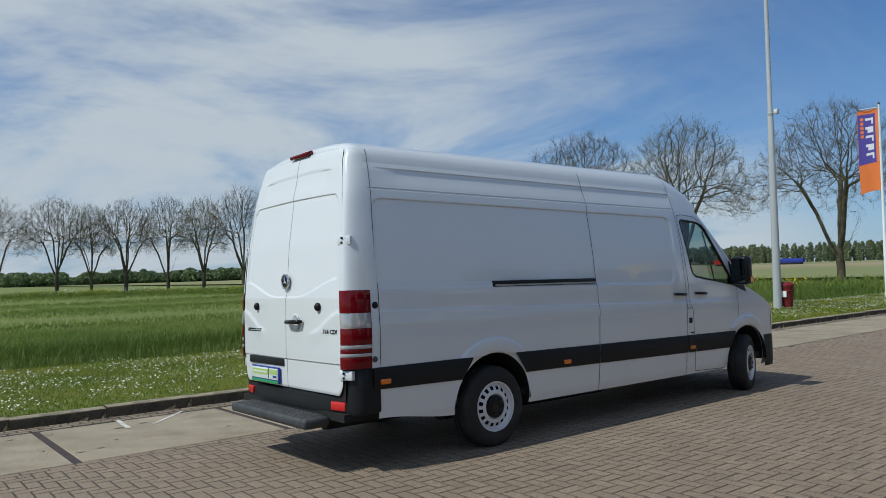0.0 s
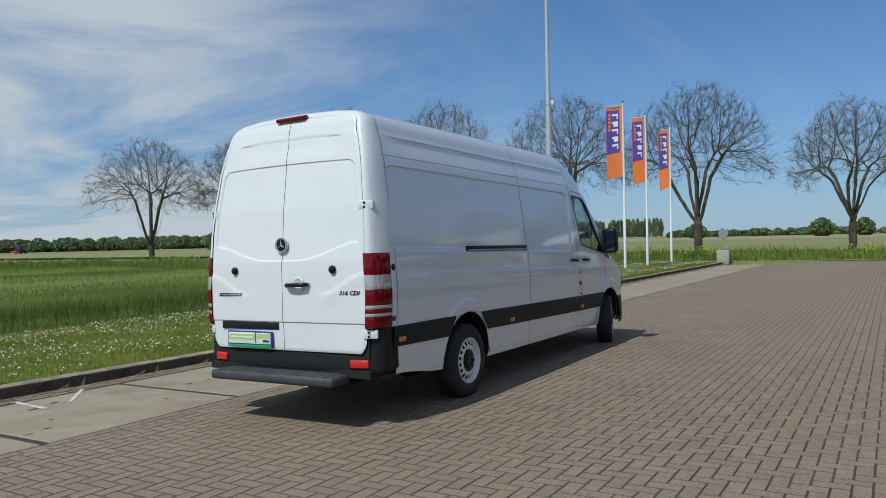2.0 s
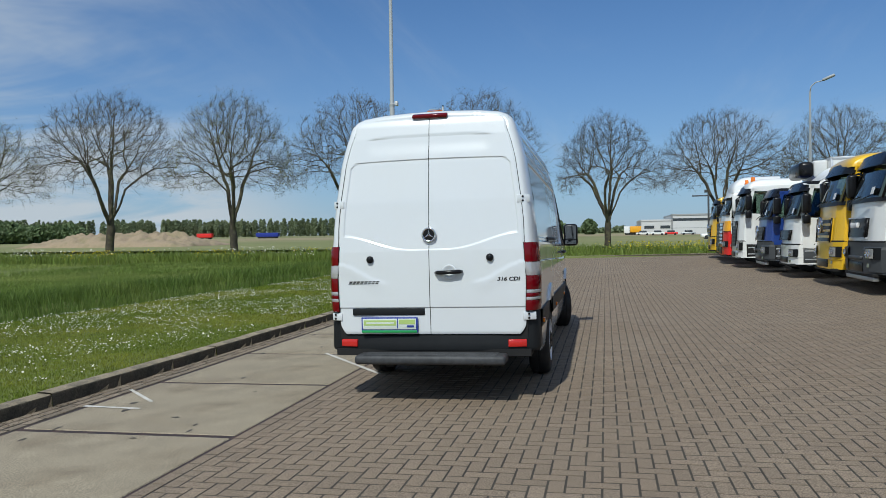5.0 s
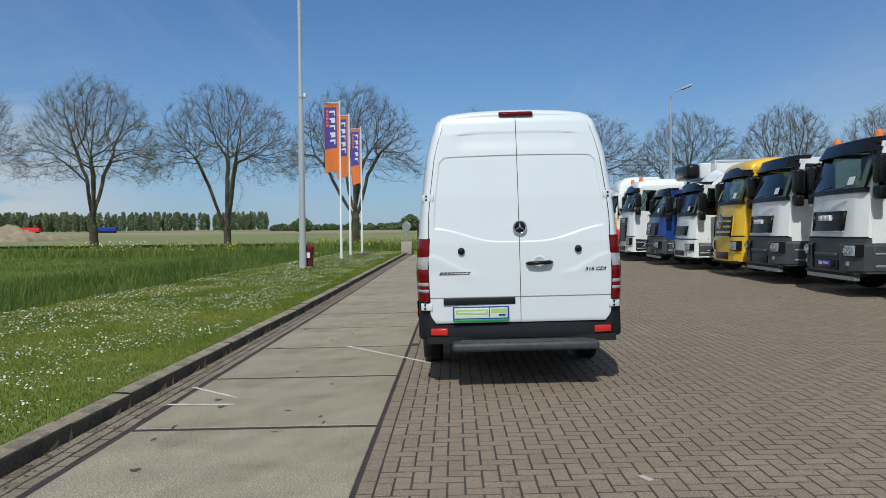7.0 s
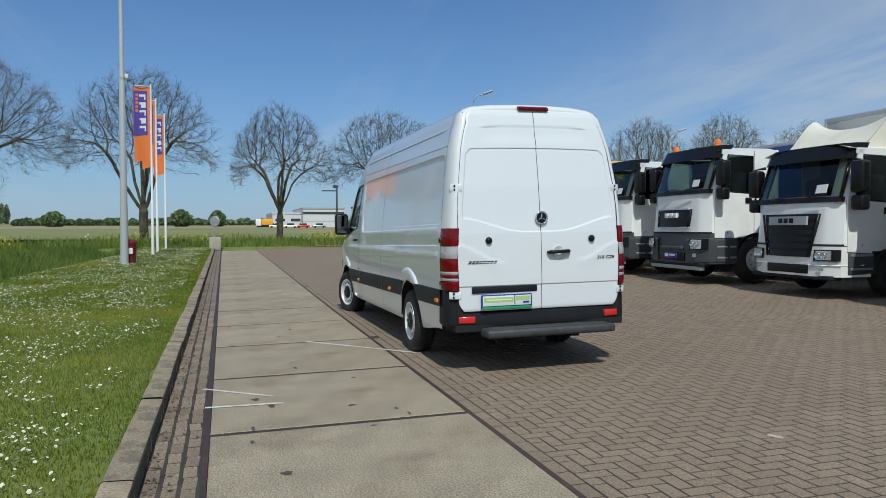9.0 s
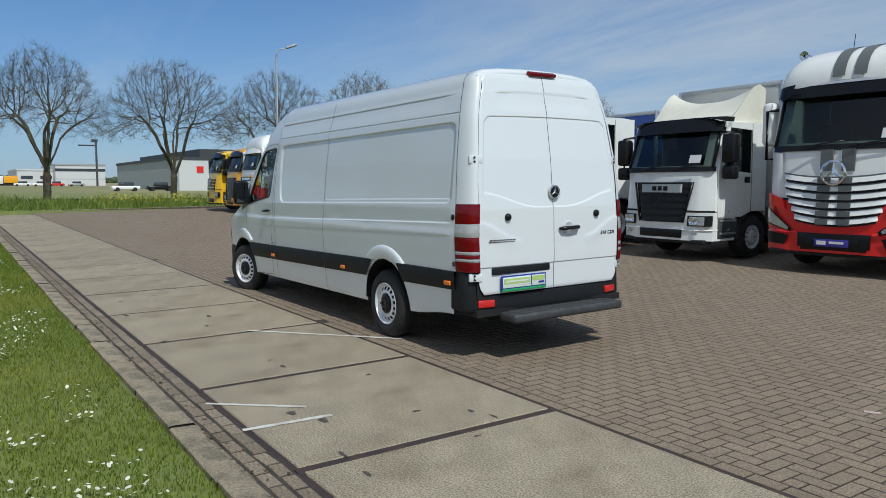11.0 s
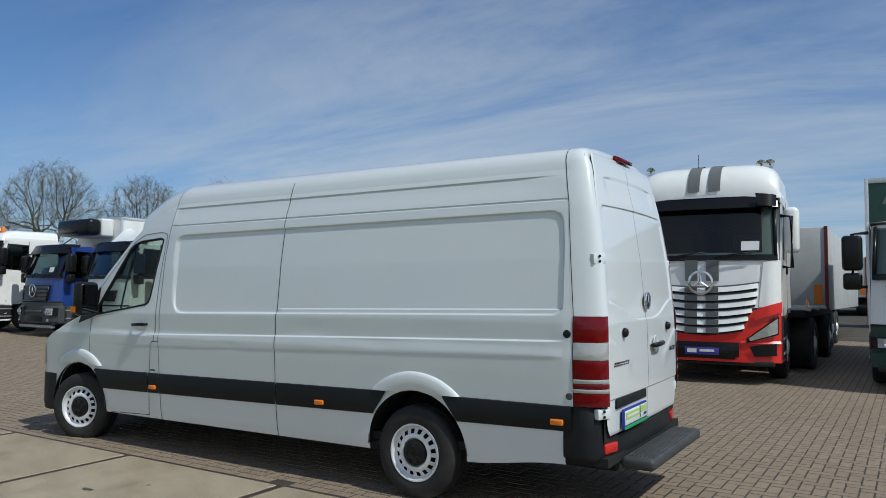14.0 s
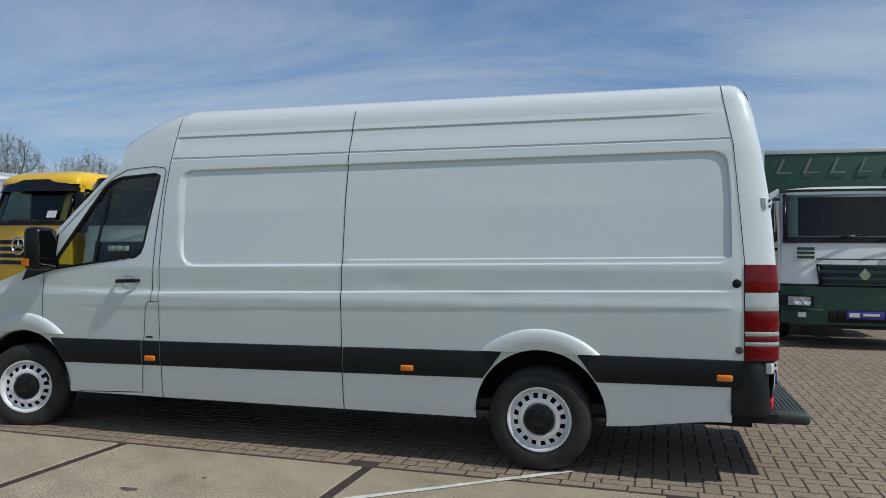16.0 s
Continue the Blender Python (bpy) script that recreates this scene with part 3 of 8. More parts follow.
part("bonnet", sheet(bmesh.new(), bonnet, 16, 12), M["van_white"], van, smooth=True)
bm = bmesh.new()
sheet(bm, lambda i, k: (5.30 + 0.10 * (1 - (k / 6 - 1) ** 2), 0.68 * (k / 6 - 1), 0.30 + 0.36 * i / 4), 4, 12)
part("front_bumper", bm, M["plastic"], van, smooth=True)
for s in (1, -1):
    bm = bmesh.new()
    sheet(bm, lambda i, k: (4.79 + 0.53 * i / 8, s * (van_half(4.79 + 0.53 * i / 8, 0.5) + 0.02 - 0.012 * (k % 6 == 0)), 0.27 + (0.42 + 0.02 * (i / 8)) * k / 6), 8, 6)
    part("bumper_corner", bm, M["plastic"], van, "dark grey plastic bumper corner", smooth=True)
    bm = bmesh.new()
    sheet(bm, lambda i, k: (5.02 + 0.22 * i / 6, s * (van_half(5.02 + 0.22 * i / 6, 0.9) + 0.006), 0.76 + (side_top(5.02 + 0.22 * i / 6) - 0.79) * k / 4), 6, 4)
    part("headlamp", bm, M["head_lamp"], van, "clear headlamp", smooth=True)


# rear: corner posts that wrap round, and the roof's rear edge
def rear_x(z):
    return lerp_table([(0.3, -1.490), (0.9, -1.500), (1.35, -1.495), (1.8, -1.460), (2.15, -1.412), (2.40, -1.368), (2.52, -1.340), (2.60, -1.310), (2.70, -1.26)], z)


RING = [(y, z) for z, y in [(z, lerp_table(HALF, z)) for z in np.linspace(0.80, 2.44, 36)]] + TOP[1:]
RING = RING + [(-y, z) for y, z in RING[-2::-1]]


def post_in(z):
    """How far the rear post reaches in from the side."""
    return lerp_table([(0.47, 0.108), (1.40, 0.106), (1.60, 0.088), (2.6, 0.074)], z)


def rear_ring(i, k):
    y, z = RING[k]
    a = math.pi / 2 * i / 10
    yp, zp = RING[max(k - 1, 0)]
    yn, zn = RING[min(k + 1, len(RING) - 1)]
    tx, tz = yn - yp, zn - zp
    L = math.hypot(tx, tz) or 1
    ny, nz = -tz / L, tx / L                 # inward
    off = post_in(z) * (1 - math.cos(a) ** 0.8)
    if z < 0.50:
        nz = 0
    yy, zz = y + ny * off, z + nz * off * 0.95
    x0 = -1.22
    return (x0 + (rear_x(z if z < 2.3 else min(z, 2.60)) - x0) * math.sin(a) ** 1.0, yy, zz)


part("rear_frame", sheet(bmesh.new(), rear_ring, 10, len(RING) - 1), M["van_white"], van, "white rear corner posts and roof edge", smooth=50)


DOOR_TOP, DOOR_R = 2.582, 0.075


def door_w(z):
    """Half width of the two doors, with rounded upper corners."""
    w = lerp_table(HALF, min(z, 2.44)) - post_in(z) - 0.0065 - 0.10 * max(0, z - 2.44)
    q = z - (DOOR_TOP - DOOR_R)
    if q > 0:
        w -= DOOR_R - math.sqrt(max(0, DOOR_R ** 2 - q * q))
    return w


def door_relief(y, z):
    """How far the pressed rear door stands in."""
    y = abs(y)
    low = 1.355 + 0.135 * smooth01(0.10, 0.80, y) ** 1.4
    side = door_w(z) - 0.045
    top_ = 2.195 - 0.008 * (y / 0.6) ** 2 - 0.05 * smooth01(side - 0.07, side, y) ** 2
    d = 0.009 * smooth01(low, low + 0.012, z) * smooth01(top_, top_ - 0.010, z) * smooth01(side, side - 0.012, y)
    c2 = 2.418 - 0.022 * (y / 0.6) ** 2
    d += 0.008 * smooth01(c2, c2 - 0.009, z) * smooth01(2.22, 2.35, z) * smooth01(0.61, 0.50, y)
    sw = 1.245 - 0.17 * smooth01(0.86, 0.42, y)
    d -= 0.006 * smooth01(sw + 0.002, sw - 0.006, z) * smooth01(sw - 0.16, sw - 0.02, z) * smooth01(0.36, 0.50, y)
    d += 0.008 * smooth01(0.842, 0.832, z)
    return d


def rear_door(sign):
    ul = levels(0.595, DOOR_TOP, 0.016, (0.837, 1.36, 1.385, 1.41, 1.45, 1.48, 2.13, 2.16, 2.188, 2.37, 2.385, 2.56), 0.004, 0.012)
    vl = levels(0.0, 1.0, 0.028, (0.94,), 0.006, 0.03)
    nu, nv = len(ul) - 1, len(vl) - 1

    def place(i, k):
        z, v = ul[i], vl[k]
        u = (z - 0.595) / (DOOR_TOP - 0.595)
        y = 0.003 + v * (door_w(z) - 0.003)
        z -= 0.012 * (y / 0.64) ** 2 * smooth01(2.3, DOOR_TOP, z)
        if z < 0.70 and v > 0.85:             # rounded lower outer corner
            y -= 0.05 * (1 - (z - 0.595) / 0.105) ** 2 * (v - 0.85) / 0.15
        x = rear_x(z) - 0.014 + 0.012 * (y / 0.83) ** 2 + door_relief(y, z)
        e = min((1 - v) * 0.8, u * 1.95, (1 - u) * 1.95)
        if e < 0.012:
            x += 0.007 * (1 - e / 0.012) ** 2
        return (x, sign * y, z)

    return sheet(bmesh.new(), place, nu, nv)


door_l = part("rear_door", rear_door(1), M["van_white"], van, "white pressed steel rear door with number plate", smooth=50)
door_r = part("rear_door", rear_door(-1), M["van_white"], van, "white pressed steel rear door with black handle", smooth=50)
# dark gaps behind the doors
bm = bmesh.new()
sheet(bm, lambda i, k: (rear_x(0.55 + 2.0 * i / 20) + 0.030, (lerp_table(HALF, min(0.55 + 2.0 * i / 20, 2.44)) - post_in(0.55 + 2.0 * i / 20) + 0.010) * (k / 6 - 1), 0.55 + 2.0 * i / 20), 20, 12)
part("door_seal", bm, M["dark"], van, "black rubber door seal", smooth=True)


def seam(pts, width=0.006, proud=0.0025, sign=1, name="panel_gap"):
    """A dark gap between panels that follows the side."""
    bm = bmesh.new()
    rows = []
    fine = []
    for (ax, az), (bx, bz) in zip(pts, pts[1:]):
        n = max(2, int(math.hypot(bx - ax, bz - az) / 0.02))
        fine += [(ax + (bx - ax) * q / n, az + (bz - az) * q / n) for q in range(n)]
    fine.append(pts[-1])
    for j, (x, z) in enumerate(fine):
        x2, z2 = fine[min(j + 1, len(fine) - 1)]
        x1, z1 = fine[max(j - 1, 0)]
        d = Vector((x2 - x1, z2 - z1)).normalized() * width / 2
        row = []
        for q in (-1, 1):
            px_, pz_ = x - d.y * q, z + d.x * q
            if pz_ > 2.44:
                t = [p for p in TOP]
                yy = float(np.interp(pz_, [p[1] for p in t], [p[0] for p in t])) + proud
                row.append(bm.verts.new((px_, sign * yy, pz_ + proud)))
            else:
                row.append(bm.verts.new((px_, sign * (van_half(px_, pz_) - side_relief(px_, pz_) + proud), pz_)))
        rows.append(row)
    for a, b in zip(rows, rows[1:]):
        bm.faces.new((a[0], a[1], b[1], b[0]))
    return part(name, bm, M["dark"], van, smooth=True)


for s in (1, -1):
    seam([(1.434, 0.33), (1.446, 1.2), (1.446, 1.9), (1.432, 2.42), (1.424, 2.60)], sign=s)
    seam([(2.977, 0.33), (2.980, 0.62), (3.000, 1.3), (2.998, 1.95), (2.972, 2.25), (2.945, 2.58)], sign=s, width=0.005)
    seam([(3.062, 1.085), (3.052, 1.6), (3.018, 2.05), (3.010, 2.12), (3.03, 2.150), (3.12, 2.165), (3.38, 2.150), (3.52, 2.085), (3.64, 1.985), (3.99, 1.635)], sign=s)
    seam([(2.995, 1.085), (3.085, 1.085), (3.115, 1.05), (3.165, 0.36), (3.80, 0.335)], sign=s)
    seam([(4.10, 0.80), (4.130, 0.95), (4.125, 1.31)], sign=s)
    seam([(-1.30, 0.82), (-1.296, 1.40), (-1.235, 2.19), (-1.18, 2.5), (-1.17, 2.60)] if s > 0 else [(-1.215, 0.82), (-1.215, 1.9), (-1.19, 2.3), (-1.17, 2.55)], sign=s, width=0.005)

# black rubbing strips, split at the panel gaps
for s in (1, -1):
    for x0, x1 in ((-1.28, -0.26), (0.26, 1.425), (1.437, 2.975), (2.985, 3.145), (3.155, 4.04)):
        def strip(i, k):
            x = x0 + (x1 - x0) * i / 30
            bot, top_ = 0.616 - 0.0115 * x, 0.803 - 0.0085 * max(x, 0)
            z = [bot, bot + 0.004, bot + 0.012, top_ - 0.012, top_ - 0.004, top_][k]
            c = 0.0 if abs(x) < abs(x - VWB) else VWB
            dxy = x - c
            lim = math.sqrt(max(0, 0.455 ** 2 - (z - ARCH_Z) ** 2))
            if abs(dxy) < lim:
                x = c + math.copysign(lim, dxy)
            return (x, s * (van_half(x, z) + (0.0, 0.012, 0.016, 0.016, 0.012, 0.0)[k] - 0.001), z)
        part("rubbing_strip", sheet(bmesh.new(), strip, 30, 5), M["plastic"], van, "dark grey plastic rubbing strip", smooth=40)
    # pressed white eyebrow over each wheel, down to the strip
    for c in WHEELS:
        def brow(i, k):
            r = (0.592, 0.588, 0.580, 0.560, 0.510, 0.458, 0.447, 0.443)[k]
            a0 = math.asin(0.428 / r)
            a = a0 + (math.pi - 2 * a0) * i / 36
            x, z = c + r * math.cos(a), ARCH_Z + r * math.sin(a)
            return (x, s * (van_half(x, z) - side_relief(x, z) + (-0.004, 0.006, 0.016, 0.024, 0.026, 0.024, 0.014, -0.030)[k]), z)
        part("arch_flare", sheet(bmesh.new(), brow, 36, 7), M["van_white"], van, "white pressed wheel arch flare", smooth=40)
    # inner wheel housing
    for c in WHEELS:
        bm = bmesh.new()
        sheet(bm, lambda i, k: (c + 0.452 * math.cos(math.pi * (1.0 - i / 20)), s * (0.962 - 0.40 * k / 2), ARCH_Z + 0.452 * math.sin(math.pi * (1.0 - i / 20))), 20, 2)
        sheet(bm, lambda i, k: (c + 0.452 * k * math.cos(math.pi * (1.0 - i / 20)), s * 0.562, ARCH_Z + 0.452 * k * math.sin(math.pi * (1.0 - i / 20))), 20, 1)
        part("wheel_housing", bm, M["dark"], van, smooth=True)


# wheels
def wheel(name, parent, m, width=0.225, R=0.352, rim_r=0.215, label=""):
    w = new(name)
    w.parent = parent
    w.matrix_local = m
    if label:
        tagged(w, label)
    h = width / 2
    bm = bmesh.new()
    lathe(bm, [(rim_r - 0.01, h - 0.02), (rim_r + 0.008, h - 0.004), (R - 0.075, h), (R - 0.045, h - 0.006), (R - 0.018, h - 0.016), (R - 0.006, h - 0.032), (R, h - 0.050),
               (R, 0.012), (R - 0.008, 0.010), (R - 0.008, -0.010), (R, -0.012),
               (R, -h + 0.050), (R - 0.006, -h + 0.032), (R - 0.045, -h + 0.006), (rim_r, -h + 0.01), (rim_r - 0.02, -h + 0.02)], 64)
    part("tyre", bm, M["rubber"], w, smooth=40)
    # pressed steel rim with a ring of holes
    bm = bmesh.new()
    prof = [(rim_r + 0.004, h - 0.012), (rim_r + 0.002, h - 0.001), (rim_r - 0.008, h - 0.002), (rim_r - 0.014, h - 0.026), (rim_r - 0.030, h - 0.040),
            (rim_r - 0.038, h - 0.034), (rim_r - 0.070, h - 0.016), (rim_r - 0.090, h - 0.008), (rim_r - 0.104, h - 0.012), (rim_r - 0.114, h - 0.030), (0.02, h - 0.034)]
    lathe(bm, prof, 96, skip=lambda i, k: i == 5 and k % 6 in (2, 3, 4))
    part("rim", bm, M["rim"], w, "silver steel rim with a ring of holes", smooth=40)
    bm = bmesh.new()
    lathe(bm, [(rim_r - 0.02, h - 0.075), (0.01, h - 0.075)], 32)
    part("brake_disc", bm, M["dark"], w, smooth=True)
    bm = bmesh.new()
    lathe(bm, [(0.100, h - 0.036), (0.098, h - 0.006), (0.070, h + 0.004), (0.045, h + 0.010), (0.038, h + 0.006), (0.005, h + 0.006)], 40)
    for a in range(6):
        c, s_ = 0.068 * math.cos(a * math.pi / 3), 0.068 * math.sin(a * math.pi / 3)
        part("wheel_bolt", tube(bmesh.new(), (c, h - 0.02, s_), (c, h + 0.012, s_), 0.012, n=8), M["black"], w)
    part("hub_cap", bm, M["black"], w, "black hub cap with six bolts", smooth=40)
    return w


for x in WHEELS:
    for s in (1, -1):
        wheel("wheel", van, Matrix.Translation((x, s * 0.868, 0.350)) @ pose(0, 0, 0, 0, 0, (0 if s > 0 else 180) + (17 if x > 1 else 0)))


# lamps, hinges, handles, badges at the rear
def rear_lamp(s):
    lamp = new("tail_lamp")
    lamp.parent = van
    tagged(lamp, "tall red and clear tail lamp cluster")
    rows = [("red_lens", 1.233, 1.405, M["lamp_red"]), ("clear_lens", 1.115, 1.230, M["lamp_clear"]), ("red_lens", 0.989, 1.112, M["lamp_red"]),
            ("clear_lens", 0.958, 0.986, M["lamp_clear"]), ("red_lens", 0.924, 0.955, M["lamp_red"]), ("clear_lens", 0.896, 0.921, M["lamp_clear"]), ("red_lens", 0.805, 0.893, M["lamp_red"])]
    for nm, z0, z1, mt in rows:
        def f(i, k):
            z = z0 + (z1 - z0) * k / 4
            a = math.pi / 2 * i / 10
            w = lerp_table(HALF, z)
            y = w - 0.120 * (1 - math.cos(a) ** 0.8) + 0.006
            x = -1.295 + (rear_x(z) - 0.010 + 1.295) * math.sin(a)
            if i == 0 or k in (0, 4) or i == 10:
                y -= 0.003 * math.cos(a)
                x += 0.003 * math.sin(a)
            return (x, s * y, z)
        part(nm, sheet(bmesh.new(), f, 10, 4), mt, lamp, smooth=50)
    bm = bmesh.new()
    def back(i, k):
        z = 0.800 + 0.606 * k / 10
        a = math.pi / 2 * i / 10
        return (-1.29 + (rear_x(z) + 1.29) * math.sin(a), s * (lerp_table(HALF, z) - 0.122 * (1 - math.cos(a) ** 0.8) + 0.001), z)
    part("lamp_housing", sheet(bm, back, 10, 10), M["black"], lamp, smooth=True)


for s in (1, -1):
    rear_lamp(s)
    for z in (1.795, 0.755):
        hinge = part("hinge", boxed(-0.014, 0.04, -0.060, 0.060, -0.036, 0.036, 0.008), M["van_white"], van, "white door hinge with two bolts")
        hinge.matrix_local = Matrix.Translation((rear_x(z) + (0.022 if z > 1 else 0.030), s * (0.858 if z > 1 else 0.892), z)) @ pose(0, 0, 0, 0, 0, -s * 24)
        for dz in (-0.018, 0.018):
            part("bolt", tube(bmesh.new(), (-0.025, 0.012, dz), (-0.018, 0.012, dz), 0.010, n=8), M["black"], hinge)
    # round rubber door stops
    for y, nm in ((0.555, "door_stop"),):
        bm = bmesh.new()
        lathe(bm, [(0.034, 0.0), (0.034, 0.012), (0.028, 0.022), (0.018, 0.030), (0.001, 0.031)], 20)
        o = part(nm, bm, M["black"], van, "round black rubber door stop", smooth=True)
        o.matrix_local = Matrix.Translation((rear_x(1.28) - 0.012, s * y, 1.280)) @ pose(0, 0, 0, 0, 0, 90)
    bm = bmesh.new()
    lathe(bm, [(0.034, 0.0), (0.034, 0.014), (0.026, 0.026), (0.001, 0.028)], 20)
    o = part("door_stop", bm, M["black"], van, "round black rubber door stop", smooth=True)
    o.matrix_local = Matrix.Translation((-1.248, s * 0.955, 1.285)) @ pose(0, 0, 0, 0, 0, 0 if s > 0 else 180)
    bm = bmesh.new()
    lathe(bm, [(0.024, 0.0), (0.024, 0.006), (0.019, 0.008), (0.001, 0.006)], 20)
    o = part("plug", bm, M["grey_plastic"], van, "small round plug", smooth=True)
    o.matrix_local = Matrix.Translation((-1.262, s * 0.978, 0.868)) @ pose(0, 0, 0, 0, 0, 0 if s > 0 else 180)
    # amber side markers on the strip
    for x, z in ((-1.175, 0.690), (0.935, 0.660), (3.07, 0.640)):
        o = part("side_marker", boxed(-0.048, 0.048, -0.012, 0.012, -0.021, 0.021, 0.010, 3), M["lamp_amber"], van, "small amber side marker lamp", smooth=60)
        o.matrix_local = Matrix.Translation((x, s * (van_half(x, z) + 0.020), z))

# rear bumper, corner pieces, step
BUMP = list(np.linspace(0, 0.90, 20)) + list(np.linspace(0.915, 1.0, 12))
BUMP = [-v for v in BUMP[:0:-1]] + BUMP


def bumper(i, k):
    v = BUMP[i]
    a = abs(v)
    z = [0.435, 0.448, 0.475, 0.52, 0.575, 0.592][k] + (0.232 * smooth01(0.84, 0.93, a) if k >= 4 else 0.12 * smooth01(0.84, 0.93, a) if k == 3 else 0)
    y, x = 0.86 * a / 0.90, -1.510 + 0.05 * (a / 0.9) ** 4
    if a > 0.90:
        q = (a - 0.90) / 0.10
        if q < 0.6:
            g = q / 0.6 * math.pi / 2
            y, x = 0.860 + 0.122 * math.sin(g), -1.460 + 0.120 * (1 - math.cos(g))
        else:
            y, x = 0.982, -1.34 + 0.125 * (q - 0.6) / 0.4
        if k < 2:
            z += 0.02 * q
    inset = (0.02, 0.004, 0.0, 0.006, 0.014, 0.040)[k]
    n = min(1.0, max(0.0, (a - 0.90) / 0.06))
    return (x + inset * (1 - n), math.copysign(y - inset * n * 0.6, v), z)


part("rear_bumper", sheet(bmesh.new(), bumper, len(BUMP) - 1, 5), M["plastic"], van, "dark grey plastic rear bumper", smooth=40)
for s in (1, -1):
    o = part("reflector", boxed(-0.014, 0.02, -0.082, 0.082, -0.034, 0.034, 0.008), M["reflector"], van, "red bumper reflector", smooth=60)
    o.matrix_local = Matrix.Translation((-1.474, s * 0.780, 0.512)) @ pose(0, 0, 0, 0, 0, -s * 11)
step = part("step", boxed(-1.735, -1.50, -0.70, 0.66, 0.350, 0.432, 0.03, 3), M["step_rubber"], van, "worn grey-black rubber tread step", smooth=50)
for k in range(7):
    bm = boxed(-1.71 + k * 0.028, -1.698 + k * 0.028, -0.62, 0.58, 0.429, 0.437, 0.003)
    part("tread_rib", bm, M["step_rubber"], step)
for s in (1, -1):
    part("step_bracket", boxed(-1.60, -1.1, s * 0.45 - 0.03, s * 0.45 + 0.03, 0.34, 0.40, 0.006), M["dark"], van)

# number plate, recess and grip
part("plate_recess", boxed(-1.512, -1.49, 0.05, 0.735, 0.768, 0.832, 0.008), M["plastic"], door_l, "dark grip strip over the plate")
plate = part("number_plate", boxed(-1.530, -1.510, 0.115, 0.648, 0.612, 0.752, 0.006), M["plate_blue"], door_l, "green and white plate in a blue frame")
part("plate_face", boxed(-1.534, -1.529, 0.130, 0.634, 0.643, 0.740, 0.002), M["plate_pale"], plate)
part("plate_foot", boxed(-1.536, -1.529, 0.122, 0.642, 0.612, 0.634, 0.003), M["plate_green2"], plate, "green lower edge")
part("plate_print", boxed(-1.536, -1.533, 0.315, 0.622, 0.678, 0.726), M["plate_green"], plate)
part("plate_print", boxed(-1.536, -1.533, 0.138, 0.290, 0.690, 0.732), M["plate_green"], plate)
part("plate_bar", boxed(-1.5375, -1.5355, 0.335, 0.600, 0.694, 0.708), M["plate_pale"], plate)
part("plate_bar", boxed(-1.5375, -1.5355, 0.150, 0.215, 0.662, 0.680), M["plate_blue"], plate)
part("plate_divider", boxed(-1.5375, -1.533, 0.298, 0.306, 0.652, 0.740), M["plate_blue"], plate)

# handle on the right-hand door
hx = rear_x(1.15)
bm = bmesh.new()
lathe(bm, [(0.068, 0.0), (0.066, 0.006), (0.050, -0.004), (0.001, -0.012)], 28)
o = part("handle_dish", bm, M["van_white"], door_r, "round pressed dish", smooth=True)
o.matrix_local = Matrix.Translation((hx - 0.024, -0.185, 1.155)) @ pose(0, 0, 0, 0, 0, 90)
bm = bmesh.new()
bent(bm, [(hx - 0.024, -0.060, 1.150), (hx - 0.052, -0.085, 1.152), (hx - 0.064, -0.18, 1.155), (hx - 0.052, -0.28, 1.158), (hx - 0.024, -0.305, 1.158)], [0.012, 0.020, 0.018, 0.020, 0.012], 10)
part("door_handle", bm, M["black"], door_r, "black bar door handle", smooth=True)
bm = bmesh.new()
lathe(bm, [(0.066, -0.002), (0.066, 0.012), (0.058, 0.016), (0.052, 0.010)], 36)
emb = part("badge_ring", bm, M["chrome"], door_l, "round chrome badge on black", smooth=True)
emb.matrix_local = Matrix.Translation((rear_x(1.49) - 0.024, -0.006, 1.495)) @ pose(0, 0, 0, 0, 0, 90)
bm = bmesh.new()
lathe(bm, [(0.053, 0.008), (0.001, 0.010)], 32)
part("badge_disc", bm, M["black"], emb, smooth=True)
bm = bmesh.new()
for a in (90, 210, 330):
    c, s_ = math.cos(radians(a)), math.sin(radians(a))
    vs = [bm.verts.new((0.054 * c, 0.014, 0.054 * s_)), bm.verts.new((-0.010 * s_, 0.012, 0.010 * c)), bm.verts.new((0.006 * c, 0.020, 0.006 * s_)), bm.verts.new((0.010 * s_, 0.012, -0.010 * c))]
    bm.faces.new((vs[0], vs[1], vs[2]))
    bm.faces.new((vs[0], vs[2], vs[3]))
part("badge_bar", bm, M["chrome"], emb, smooth=False)

# brake light over the doors
o = part("brake_light", boxed(-0.03, 0.03, -0.165, 0.165, -0.017, 0.017, 0.010), M["lamp_red"], van, "dark red high brake light", smooth=60)
o.matrix_local = Matrix.Translation((-1.335, -0.005, 2.598)) @ pose(0, 0, 0, 0, -22, 0)

# writing: the model name as plain bars, the engine figure as letters
def bars(parent, y0, y1, z, h, n, slant, x):
    w = (y1 - y0) / n
    for k in range(n):
        bm = bmesh.new()
        for f0, f1, g0, g1 in ((0.10, 0.84, 0.0, 0.34), (0.10, 0.84, 0.58, 1.0)):
            a, b = y1 - (k + f0) * w, y1 - (k + f1) * w
            za, zb = z + h * (g0 - 0.5), z + h * (g1 - 0.5)
            xk = x + 0.0317 * ((a + b) / 2 - y0)
            outline(bm, [(xk, a - slant * g0, za), (xk, b - slant * g0, za), (xk, b - slant * g1, zb), (xk, a - slant * g1, zb)], 0.0025, (-1, 0, 0))
        part("letter_bar", bm, M["black"], parent)


